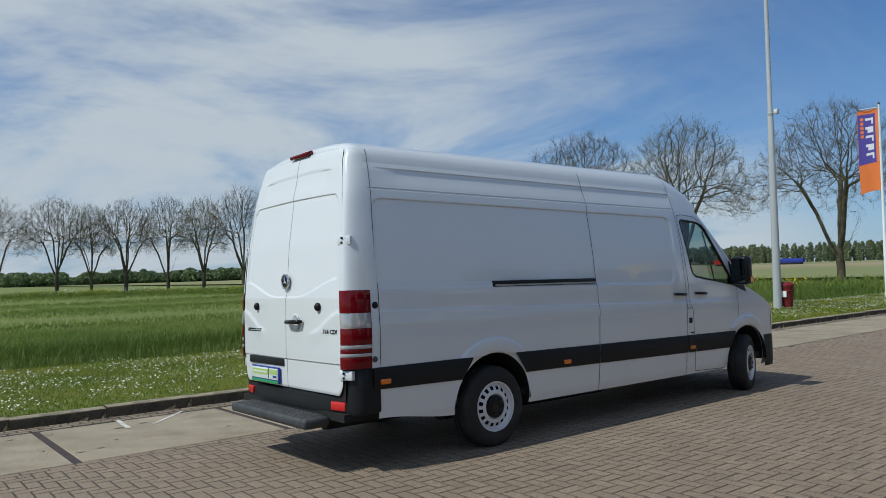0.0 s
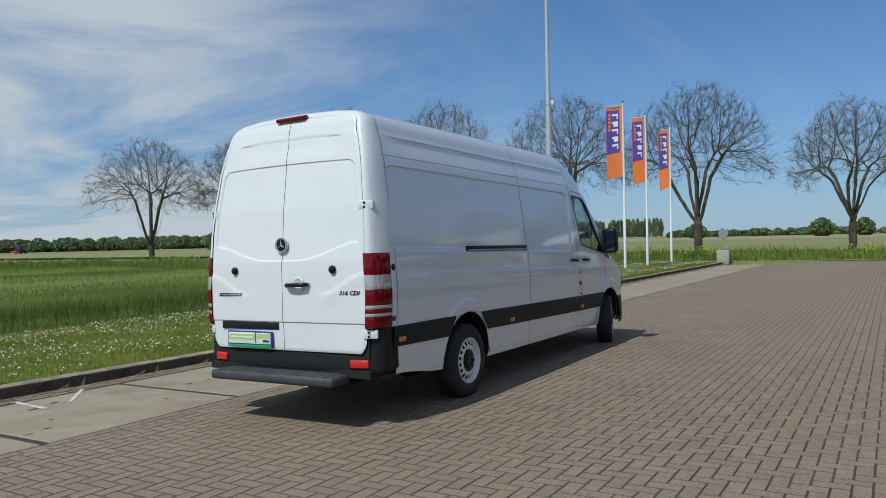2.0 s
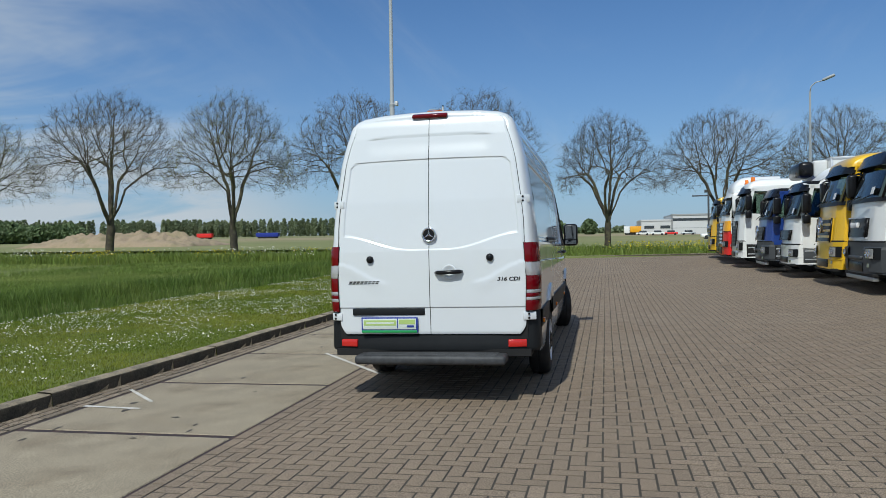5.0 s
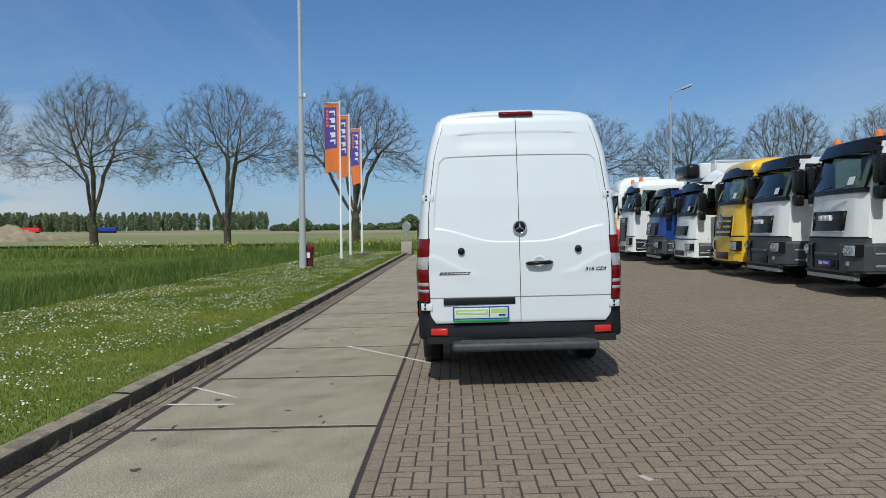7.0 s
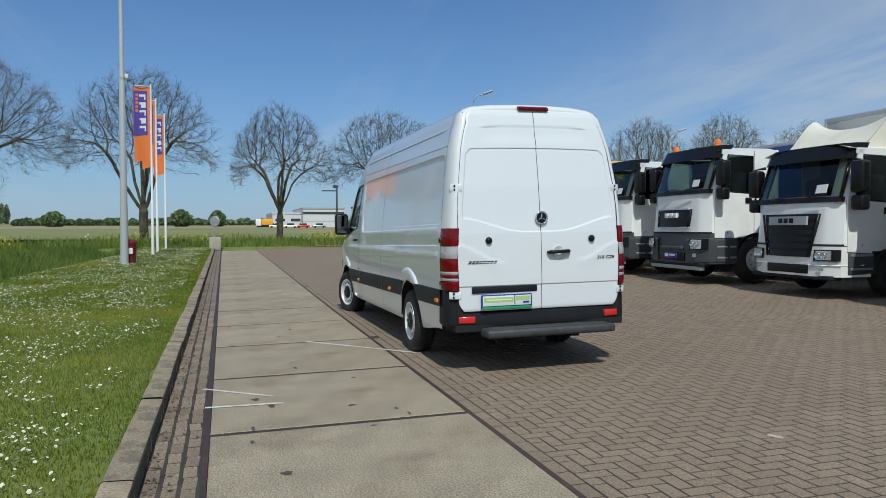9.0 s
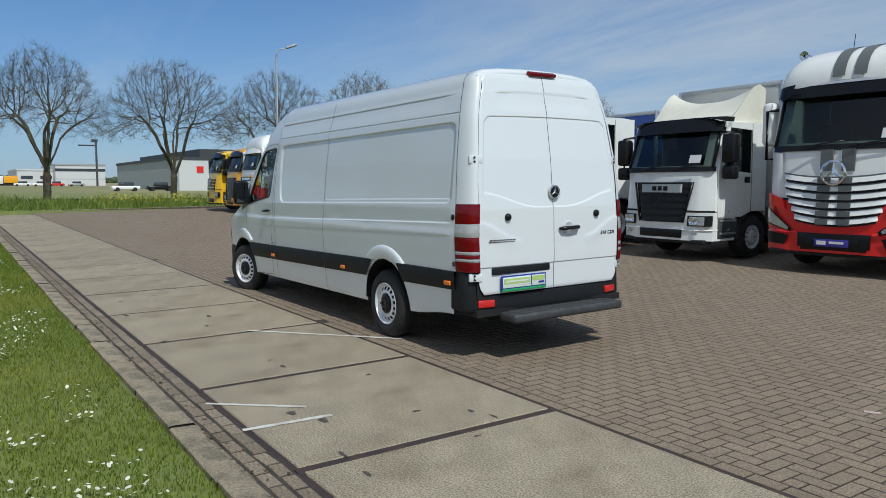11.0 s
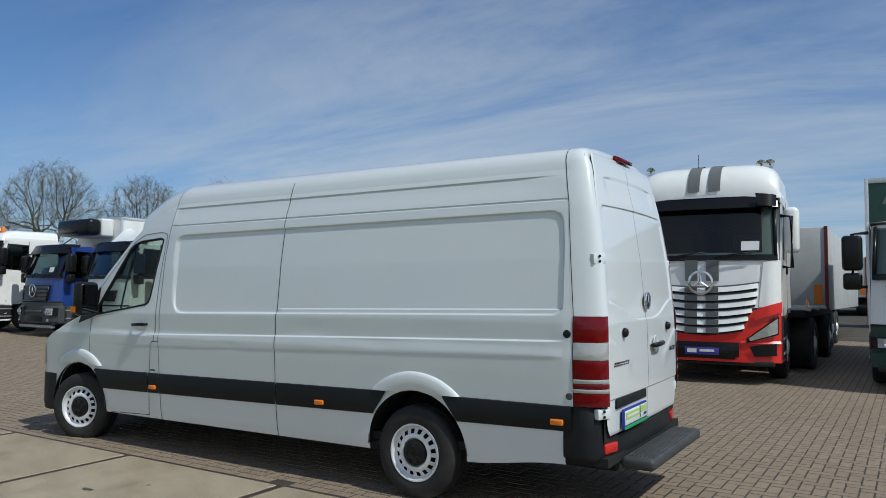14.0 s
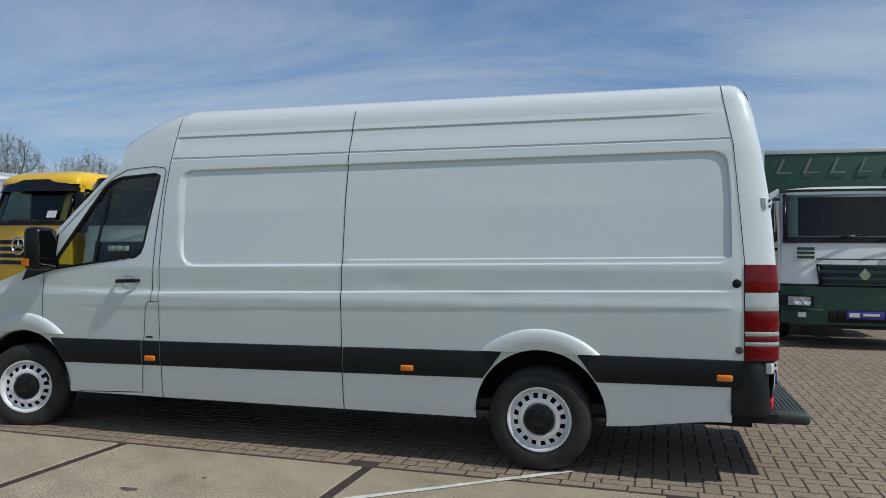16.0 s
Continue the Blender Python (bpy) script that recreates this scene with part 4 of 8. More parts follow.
bars(door_l, 0.478, 0.775, 1.070, 0.027, 8, 0.016, rear_x(1.07) - 0.0158)
words("engine_lettering", "316 CDI", 0.046, Matrix.Translation((rear_x(1.085) - 0.0090, -0.715, 1.085)) @ pose(0, 0, 0, 0, 0, 2.3) @ Matrix(((0, 0, -1, 0), (-1, 0, 0, 0), (0, 1, 0, 0), (0, 0, 0, 1))), M["black"], door_r, 0.001, 0.2, bold=0.0012, stretch=1.25)

# doors, handles, mirrors, windows of the cab
for s in (1, -1):
    def pane(i, k):
        # spans the opening between the belt line and the upper edge
        f, g = i / 14, k / 6
        lo = (3.15 + (4.07 - 3.15) * f, 1.44 + (1.325 - 1.44) * f)
        hi = (3.04 + (3.60 - 3.04) * f, 2.12 + (2.03 - 2.12) * f)
        x, z = lo[0] + (hi[0] - lo[0]) * g, lo[1] + (hi[1] - lo[1]) * g
        return (x, s * (van_half(x, z) - 0.018), z)
    part("side_window", sheet(bmesh.new(), pane, 14, 6), M["glass_dark"], van, "tinted cab side window", smooth=True)
    # black frame round the opening
    W = [Vector(p) for p in WIN]
    cx = sum((p for p in W), Vector((0, 0))) / len(W)
    bm = bmesh.new()
    ring = []
    n = len(W)
    dense = []
    for a, b in zip(W, W[1:] + W[:1]):
        for q in range(10):
            dense.append(a.lerp(b, q / 10))
    for p in dense:
        j_ = dense.index(p)
        tg = (dense[(j_ + 2) % len(dense)] - dense[j_ - 2]).normalized()
        nr = Vector((-tg.y, tg.x))
        if nr.dot(p - cx) < 0:
            nr = -nr
        row = []
        for out_, up_ in ((0.008, 0.001), (0.006, 0.005), (-0.010, 0.005), (-0.014, -0.022)):
            q_ = p + nr * out_
            row.append(bm.verts.new((q_.x, s * (van_half(q_.x, q_.y) + up_), q_.y)))
        ring.append(row)
    for a, b in zip(ring, ring[1:] + ring[:1]):
        for q in range(3):
            bm.faces.new((a[q], b[q], b[q + 1], a[q + 1]))
    part("window_frame", bm, M["black"], van, smooth=True)
    bm = bmesh.new()
    sheet(bm, lambda i, k: (3.62 + 0.03 * k - 0.09 * i / 8 + 0.0, s * (van_half(3.6, 1.40 + 0.58 * i / 8) - 0.006), 1.40 + 0.58 * i / 8), 8, 1)
    part("window_post", bm, M["black"], van)
    # mirror
    mir = new("door_mirror")
    mir.parent = van
    tagged(mir, "black door mirror with amber repeater")
    mir.matrix_local = Matrix.Translation((4.04, s * 1.075, 1.50))
    part("mirror_shell", boxed(-0.06, 0.10, -0.11, 0.11, -0.175, 0.175, 0.05, 3), M["black"], mir, smooth=60)
    part("mirror_glass", boxed(-0.064, -0.058, -0.085, 0.085, -0.07, 0.145, 0.0), M["mirror"], mir)
    part("mirror_glass", boxed(-0.064, -0.058, -0.085, 0.085, -0.145, -0.082, 0.0), M["mirror"], mir)
    part("repeater", boxed(0.02, 0.09, s * 0.085, s * 0.115, -0.14, -0.08, 0.0), M["lamp_amber"], mir)
    part("mirror_foot", boxed(0.0, 0.09, min(-s * 0.19, -s * 0.07), max(-s * 0.19, -s * 0.07), -0.17, -0.06, 0.015), M["black"], mir)
    # corner quarter before the window
    bm = bmesh.new()
    outline(bm, [(4.03, s * (van_half(4.05, 1.33) + 0.006), 1.325), (4.36, s * (van_half(4.36, 1.30) + 0.006), 1.235), (4.30, s * (van_half(4.28, 1.36) + 0.004), 1.345), (4.0, s * (van_half(4.0, 1.58) + 0.004), 1.63)], 0.004, (0, -s, 0))
    part("mirror_quarter", bm, M["black"], van)
    # cab door handle, with its dish
    def handle_at(x, z):
        w = van_half(x, z)
        bm = bmesh.new()
        lathe(bm, [(0.055, 0.002), (0.05, 0.004), (0.035, -0.006), (0.001, -0.012)], 24)
        o = part("handle_dish", bm, M["van_white"], van, smooth=True)
        o.matrix_local = Matrix.Translation((x, s * (w - 0.004), z)) @ pose(0, 0, 0, 0, 0, 0 if s > 0 else 180)
        bm = bmesh.new()
        bent(bm, [(x - 0.105, s * w, z + 0.004), (x - 0.085, s * (w + 0.03), z + 0.004), (x, s * (w + 0.042), z), (x + 0.085, s * (w + 0.03), z - 0.004), (x + 0.105, s * w, z - 0.004)], [0.010, 0.017, 0.015, 0.017, 0.010], 10)
        part("door_handle", bm, M["black"], van, "black door handle", smooth=True)
    handle_at(3.285, 1.246)
    if s < 0:
        handle_at(2.86, 1.246)
    part("recess_slot", boxed(3.05, 3.11, s * (0.985) - 0.003, s * (0.985) + 0.003, 0.80, 0.812), M["dark"], van)
# sliding door rail, fuel flap slot on the far side
part("slide_rail", boxed(0.02, 1.42, -0.976, -0.950, 1.398, 1.452, 0.004), M["plastic"], van, "dark sliding door rail", smooth=40)
part("rail_groove", boxed(0.04, 1.41, -0.982, -0.975, 1.404, 1.418), M["steel"], van)
part("flap_slot", boxed(3.03, 3.09, -0.992, -0.975, 0.915, 0.975, 0.006), M["black"], van)

# inside of the cab, underside, axles
part("floor_pan", boxed(-1.50, 4.7, -0.90, 0.90, 0.40, 0.46), M["dark"], van)
part("bulkhead", boxed(2.55, 2.58, -0.86, 0.86, 0.42, 2.20), M["cab_inside"], van)
part("dashboard", boxed(3.95, 4.30, -0.86, 0.86, 0.85, 1.27, 0.06), M["seat"], van, smooth=50)
for y in (0.48, -0.48):
    part("seat", boxed(2.85, 3.35, y - 0.25, y + 0.25, 0.62, 0.95, 0.06), M["seat"], van, "dark cloth seat", smooth=50)
    part("seat_back", boxed(2.72, 2.90, y - 0.25, y + 0.25, 0.90, 1.50, 0.06), M["seat"], van, smooth=50)
    part("head_rest", boxed(2.74, 2.84, y - 0.13, y + 0.13, 1.53, 1.72, 0.04), M["seat"], van, smooth=50)
bm = bmesh.new()
lathe(bm, [(0.19, -0.015), (0.205, 0.0), (0.19, 0.015), (0.175, 0.0), (0.19, -0.015)], 28, axis="z")
tube(bm, (-0.18, 0, 0), (0.18, 0, 0), 0.02, n=6)
tube(bm, (0, 0, 0), (0, 0, -0.25), 0.03, n=8)
o = part("steering_wheel", bm, M["black"], van, smooth=True)
o.matrix_local = Matrix.Translation((3.70, 0.48, 1.22)) @ pose(0, 0, 0, 0, -38, 0)
for x in WHEELS:
    part("axle", tube(bmesh.new(), (x, -0.8, 0.34), (x, 0.8, 0.34), 0.06), M["dark"], van)
for s in (1, -1):
    part("frame_rail", boxed(-1.4, 4.6, s * 0.42 - 0.04, s * 0.42 + 0.04, 0.28, 0.40), M["dark"], van)
part("exhaust", tube(bmesh.new(), (-0.1, -0.30, 0.26), (2.2, -0.30, 0.26), 0.10), M["dark"], van)
part("spare_wheel", lathe(bmesh.new(), [(0.02, 0.27), (0.33, 0.27), (0.34, 0.38), (0.02, 0.38)], 24, axis="z"), M["dark"], van).matrix_local = Matrix.Translation((-0.95, 0, 0))

# ---------------------------------------------------------------- ground: one sheet to the horizon
FAR_KERB = 41.0                 # the yard ends here
KERB_Y = 9.33                   # road side of the kerb
rng = np.random.default_rng(7)


def bank_dist(x, y):
    """Distance beyond the edge of the weedy bank that follows the tree row."""
    line = [(44.5, -90), (44.5, 12), (41, 30), (41, 46), (41, 60), (32, 84), (16, 100), (-10, 112), (-60, 125)]
    best = 1e9
    for (ax, ay), (bx, by) in zip(line, line[1:]):
        dx, dy = bx - ax, by - ay
        t = np.clip(((x - ax) * dx + (y - ay) * dy) / (dx * dx + dy * dy), 0, 1)
        best = np.minimum(best, np.hypot(x - ax - t * dx, y - ay - t * dy))
    return best


def grass_z(x, y):
    """Height of the unpaved ground."""
    x, y = np.asarray(x, float), np.asarray(y, float)
    far = 0.0045 * np.clip(x - 10, 0, 31)
    verge = 0.085 - 0.05 + 0.035 * np.sin(x * 0.9) * np.sin(y * 1.3) * 0.3 + far + 0.02 * np.clip(y - 9.5, 0, 3)
    edge = 14.6 - 0.05 * np.clip(x - 8, 0, 25)
    ditch = -0.85 * np.exp(-((y - edge - 1.3) / 0.75) ** 2)
    back = np.clip((y - edge - 2.4) / 1.5, 0, 1)
    field = -0.12 + 0.05 * np.sin(x * 0.13) * np.sin(y * 0.17) + far
    z = np.where(y > 9.4, verge * (1 - back) + field * back + ditch, 0)
    road = -0.0145 * (y - 5.84) + far
    z = np.where((y <= 9.4) & (x < FAR_KERB), road - 0.10, z)
    z = np.where((x >= FAR_KERB), 0.10 + far + 0.0 * y, z)
    z = np.where((x >= FAR_KERB) & (y > edge + 2), field + (0.10 + far - field) * np.exp(-(y - edge - 2) / 4), z)
    z = np.where((y < 9.4) & (x < FAR_KERB) & (y < -13), road - 0.06, z)
    return z


def ground_sheet():
    def axis(fine0, fine1, step, lo, hi):
        mid = list(np.arange(fine0, fine1 + 1e-6, step))
        out, s = [], step
        v = fine1
        while v < hi:
            s *= 1.25
            v += s
            out.append(min(v, hi))
        inn, s, v = [], step, fine0
        while v > lo:
            s *= 1.25
            v -= s
            inn.append(max(v, lo))
        return np.array(inn[::-1] + mid + out)
    xs, ys = axis(-8, 50, 0.5, -900, 2500), axis(8.5, 22, 0.25, -900, 2500)
    X, Y = np.meshgrid(xs, ys, indexing="ij")
    Z = grass_z(X, Y)
    n, m = X.shape
    idx = np.arange(n * m).reshape(n, m)
    faces = np.stack([idx[:-1, :-1], idx[1:, :-1], idx[1:, 1:], idx[:-1, 1:]], -1).reshape(-1, 4)
    return np.stack([X, Y, Z], -1).reshape(-1, 3), faces


gv, gf = ground_sheet()
raw("ground", gv, gf, M["soil"], None, "green meadow ground reaching the horizon", smooth=True, kind="structure", category="ground")

# far farmland, a slightly raised sheet past the tree row
def far_sheet():
    xs = np.concatenate([np.linspace(72, 300, 30), np.linspace(330, 2400, 20)])
    ys = np.linspace(-900, 1600, 60)
    X, Y = np.meshgrid(xs, ys, indexing="ij")
    Z = 0.32 + 0.0055 * (X - 72)
    idx = np.arange(X.size).reshape(X.shape)
    return np.stack([X, Y, Z], -1).reshape(-1, 3), np.stack([idx[:-1, :-1], idx[1:, :-1], idx[1:, 1:], idx[:-1, 1:]], -1).reshape(-1, 4)


fv, ff = far_sheet()
raw("ground", fv, ff, M["far_field"], None, "pale green and straw-coloured far farmland", smooth=True, kind="structure", category="ground")

sv = np.array([[x, y, 0.36 + 0.0055 * (x - 72)] for x in (215, 300, 385) for y in np.linspace(-400, 700, 30)])
sf = [(i * 30 + k, (i + 1) * 30 + k, (i + 1) * 30 + k + 1, i * 30 + k + 1) for i in range(2) for k in range(29)]
raw("ground", sv, sf, M["stubble"], None, "pale straw-coloured strip of far field", smooth=True, kind="structure", category="ground")

# water at the bottom of the ditch
wx = np.linspace(-6, 40, 24)
we = 14.6 - 0.05 * np.clip(wx - 8, 0, 25) + 1.3
wv = np.concatenate([np.stack([wx, we - 0.7, np.full_like(wx, -0.55)], -1), np.stack([wx, we + 0.7, np.full_like(wx, -0.55)], -1)])
raw("water", wv, [(i, i + 1, 25 + i, 24 + i) for i in range(23)], M["water"], None, "dark still ditch water", kind="structure", category="water")

# ---------------------------------------------------------------- paving
road = thing("road", None, "grey-brown herringbone brick paving of a vehicle yard", "road", kind="structure")
YARD_Y0 = -80.0
bm = bmesh.new()
gx = list(np.arange(-30, 10, 5.0)) + list(np.linspace(10, FAR_KERB + 0.1, 12))
gy = [YARD_Y0, -13, 0, 7.030, 7.050, 8.985, 9.005, 9.34]
bed = [0.0022, 0.0022, 0.0022, 0.0022, 0.040, 0.040, 0.0030, 0.0030]     # deeper under the slabs
sheet(bm, lambda i, k: (gx[i], gy[k], road_z(gx[i], gy[k]) - bed[k]), len(gx) - 1, len(gy) - 1)
part("bedding", bm, M["joint"], road, "dark sandy joints", smooth=True)
CELL = 0.105


def brick_verts(x, y, lx, ly, drop):
    """A brick's chamfered top: five faces."""
    g, c = 0.0052, 0.0022
    x0, x1, y0, y1 = x + g, x + lx - g, y + g, y + ly - g
    zc = road_z(x + lx / 2, y + ly / 2) + drop
    def z(xx, yy, d):
        return -0.0145 * (yy - 5.84) + 0.0045 * max(0.0, xx - 10.0) + drop + d
    return [(x0, y0, z(x0, y0, -0.014)), (x1, y0, z(x1, y0, -0.014)), (x1, y1, z(x1, y1, -0.014)), (x0, y1, z(x0, y1, -0.014)),
            (x0 + c, y0 + c, z(x0, y0, 0)), (x1 - c, y0 + c, z(x1, y0, 0)), (x1 - c, y1 - c, z(x1, y1, 0)), (x0 + c, y1 - c, z(x0, y1, 0))]


BF = np.array([(4, 5, 6, 7), (0, 1, 5, 4), (1, 2, 6, 5), (2, 3, 7, 6), (3, 0, 4, 7)])
BRICK_Y1 = 6.93


def herringbone(x0, x1, y0, y1):
    """Corner and size of each brick between those limits."""
    n, m = int((x1 - x0) / CELL) + 2, int((y1 - y0) / CELL) + 2
    i0, j0 = int(math.floor(x0 / CELL)), 0
    for i in range(i0, i0 + n):
        for j in range(0, m):
            yy = BRICK_Y1 - (j + 1) * CELL
            c = (i - j) % 4
            if c == 0:
                yield i * CELL, yy, 2 * CELL, CELL
            elif c == 3:              # laid across: covers this row and the next
                yield i * CELL, yy - CELL, CELL, 2 * CELL
            elif c == 2 and j == 0:   # half brick at the edge
                yield i * CELL, yy, CELL, CELL


rb = np.random.default_rng(3)
NEAR = (0.6, 3.0, 3.7, 6.2)        # the patch whose bricks are built one by one
verts, faces, singles = [], [], []
for x, y, lx, ly in herringbone(-9.0, FAR_KERB, -13.0, BRICK_Y1):
    if y + ly > BRICK_Y1 + 1e-6:
        continue
    drop = rb.normal(0, 0.0005)
    if lx != ly and NEAR[0] <= x < NEAR[1] and NEAR[2] <= y < NEAR[3] and len(singles) < 300:
        singles.append((x, y, lx, ly, drop))
        continue
    b = 8 * len(verts)
    verts.append(brick_verts(x, y, lx, ly, drop))
    faces.append(BF + b)
# edging course along the slabs
for k in range(int(46 / 0.21)):
    x = -5 + 0.21 * k
    b = 8 * len(verts)
    verts.append(brick_verts(x, BRICK_Y1, 0.21, CELL, rb.normal(0, 0.001)))
    faces.append(BF + b)
raw("paving_bricks", np.array(verts).reshape(-1, 3), np.concatenate(faces), M["brick"], road, "weathered grey-brown bricks in herringbone bond", kind="stuff")
one = [None, None]
for x, y, lx, ly, drop in singles:
    k = 0 if lx > ly else 1
    m = Matrix.Translation((x, y, road_z(x, y) + drop)) @ pose(0, 0, 0, SLOPE, 0, 0)
    if one[k] is None:
        g, c = 0.0052, 0.0022
        q = [(g, g, -0.014), (lx - g, g, -0.014), (lx - g, ly - g, -0.014), (g, ly - g, -0.014), (g + c, g + c, 0), (lx - g - c, g + c, 0), (lx - g - c, ly - g - c, 0), (g + c, ly - g - c, 0)]
        one[k] = raw("brick", q, BF, M["brick_one"], road)
        one[k].matrix_local = m
    else:
        same_mesh("brick", one[k], m, road)

# concrete slabs with steel-angle edges
pavement = thing("pavement", None, "strip of steel-edged concrete slabs beside the kerb", "pavement", kind="structure")
S0, S1 = 7.065, 8.965
slab = None
for k in range(-3, 19):
    x = 1.547 + 2.0 * k
    if x > FAR_KERB - 1:
        break
    m = Matrix.Translation((x, 0, road_z(x + 1, S0))) @ pose(0, 0, 0, 0, -math.degrees(math.atan(0.0045)) if x > 9 else 0, 0) @ Matrix.Translation((0, S0, 0)) @ pose(0, 0, 0, SLOPE, 0, 0)
    if slab is None:
        slab = part("slab", boxed(0.040, 1.960, 0.0, S1 - S0, -0.05, rb.normal(0.0, 0.001), 0.006, 1), M["slab"], pavement, smooth=False)
        slab.matrix_local = m
        e1 = part("steel_edge", boxed(-0.037, 0.037, -0.045, S1 - S0 + 0.03, -0.05, -0.004, 0.003, 1), M["slab_steel"], pavement, "rusty steel slab edge", smooth=False)
        e1.matrix_local = m
        e2 = part("steel_edge", boxed(0.038, 1.962, -0.045, -0.003, -0.05, -0.004, 0.003, 1), M["slab_steel"], pavement, "rusty steel slab edge", smooth=False)
        e2.matrix_local = m
        e3 = part("steel_edge", boxed(0.038, 1.962, S1 - S0 + 0.003, S1 - S0 + 0.045, -0.05, -0.004, 0.003, 1), M["slab_steel"], pavement, "rusty steel slab edge", smooth=False)
        e3.matrix_local = m
    else:
        for nm, o in (("slab", slab), ("steel_edge", e1), ("steel_edge", e2), ("steel_edge", e3)):
            same_mesh(nm, o, m, pavement)


def paint(name, a, b, w):
    a, b = Vector((*a, 0)), Vector((*b, 0))
    d = (b - a).normalized()
    n = Vector((-d.y, d.x, 0)) * w / 2
    bm = bmesh.new()
    cnt = 24
    def f(i, k):
        p = a.lerp(b, i / cnt) + n * (k * 2 - 1) * (0.85 + 0.25 * noise.noise(Vector((i * 0.7, k * 5, a.x))))
        return (p.x, p.y, road_z(p.x, p.y) + 0.0045)
    sheet(bm, f, cnt, 1)
    return part(name, bm, M["line"], None, "worn thin white paint line on the paving", smooth=False, kind="structure", category="paint line")


paint("paint_line", (5.60, 7.89), (4.18, 6.71), 0.060)
paint("paint_line", (3.13, 9.05), (2.62, 8.47), 0.045)
paint("paint_line", (2.39, 9.02), (2.34, 8.40), 0.058)

# gutter bricks and kerb stones
gb = None
gutter = thing("gutter", None, "dirty brick gutter along the kerb", "gutter", kind="structure")
gverts, gfaces = [], []
cnt = 0
for r in range(3):
    for k in range(int(46 / 0.21)):
        x, y = -5 + 0.21 * k + 0.105 * (r % 2), 9.012 + 0.104 * r
        near = 0.2 < x < 9.5
        drop = rb.normal(0.002, 0.0015)
        if near:
            m = Matrix.Translation((x, y, road_z(x, y) + drop)) @ pose(0, 0, 0, SLOPE, 0, rb.normal(0, 1.6))
            if gb is None:
                g, c = 0.0075, 0.006
                q = [(g, g, -0.02), (0.21 - g, g, -0.02), (0.21 - g, 0.104 - g, -0.02), (g, 0.104 - g, -0.02), (g + c, g + c, 0), (0.21 - g - c, g + c, 0), (0.21 - g - c, 0.104 - g - c, 0), (g + c, 0.104 - g - c, 0)]
                gb = raw("brick", q, BF, M["gutter_brick"], gutter)
                gb.matrix_local = m
            else:
                same_mesh("brick", gb, m, gutter)
        else:
            gfaces.append(BF + 8 * len(gverts))
            gverts.append(brick_verts(x, y, 0.21, 0.104, drop))
raw("gutter_bricks", np.array(gverts).reshape(-1, 3), np.concatenate(gfaces), M["gutter_brick"], gutter, kind="stuff")

kerb = thing("kerb", None, "weathered concrete kerb stones beside the grass verge", "kerb", kind="structure")


def kerb_mesh(L):
    bm = bmesh.new()
    pts = [(0, 0, -0.12), (0, 0.004, 0.102), (0, 0.010, 0.114), (0, 0.024, 0.120), (0, 0.155, 0.126), (0, 0.166, 0.118), (0, 0.168, -0.12)]
    n = 8
    sheet(bm, lambda i, k: (0.004 + (L - 0.008) * i / n, pts[k][1] + 0.004 * noise.noise(Vector((i * 0.6, k * 1.0, L))), pts[k][2] + 0.004 * noise.noise(Vector((i * 0.8, k * 0.9, 5 + L)))), n, 6)
    bmesh.ops.holes_fill(bm, edges=bm.edges)
    return bm


ks = None
for k in range(-5, 40):
    x = k * 1.0 + 0.35
    z = road_z(x + 0.5, KERB_Y) + rb.normal(0, 0.004)
    m = Matrix.Translation((x, KERB_Y + rb.normal(0, 0.004), z)) @ pose(0, 0, 0, 0, 0, rb.normal(0, 0.3))
    if ks is None:
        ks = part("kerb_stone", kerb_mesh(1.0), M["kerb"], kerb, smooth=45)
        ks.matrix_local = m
        # faces towards the road take a second, darker material
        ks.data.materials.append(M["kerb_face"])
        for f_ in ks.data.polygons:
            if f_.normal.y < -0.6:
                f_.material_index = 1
    else:
        same_mesh("kerb_stone", ks, m, kerb)
# the far end of the yard
for k in range(0, 60):
    y = 8.6 - k * 1.0
    m = Matrix.Translation((FAR_KERB, y, road_z(FAR_KERB, y))) @ pose(0, 0, 0, 0, 0, -90)
    same_mesh("kerb_stone", ks, m, kerb)
for a in (20, 50, 75):     # rounded corner
    m = Matrix.Translation((FAR_KERB - 1.0 + 1.0 * math.sin(radians(a)), KERB_Y - 1.0 + 1.0 * math.cos(radians(a)), road_z(FAR_KERB, KERB_Y))) @ pose(0, 0, 0, 0, 0, -a)
    same_mesh("kerb_stone", ks, m @ Matrix.Diagonal((0.5, 1, 1, 1)), kerb)

# oil spots and dark scuffs on the slabs
M["stain"] = material("dark_oil_stain", (0.075, 0.066, 0.055), 0.8, var=0.35, scale=9, fine=60)
for k in range(34):
    sx, sy = rng.uniform(-2, 15), rng.uniform(7.25, 8.8)
    n = 14
    rx, ry, ph = rng.uniform(0.015, 0.07), rng.uniform(0.010, 0.035), rng.uniform(0, 6.28)
    pts = []
    for q in range(n):
        a = 2 * math.pi * q / n
        f = 1 + 0.16 * math.sin(3 * a + ph) + 0.14 * math.sin(5 * a + 2 * ph)
        px_, py_ = sx + rx * f * math.cos(a), sy + ry * f * math.sin(a)
        pts.append((px_, py_, road_z(px_, py_) + 0.0035))
    raw("oil_stain", pts, [tuple(range(n))], M["stain"], None, "small dark oil stain on a concrete slab", kind="structure", category="stain")

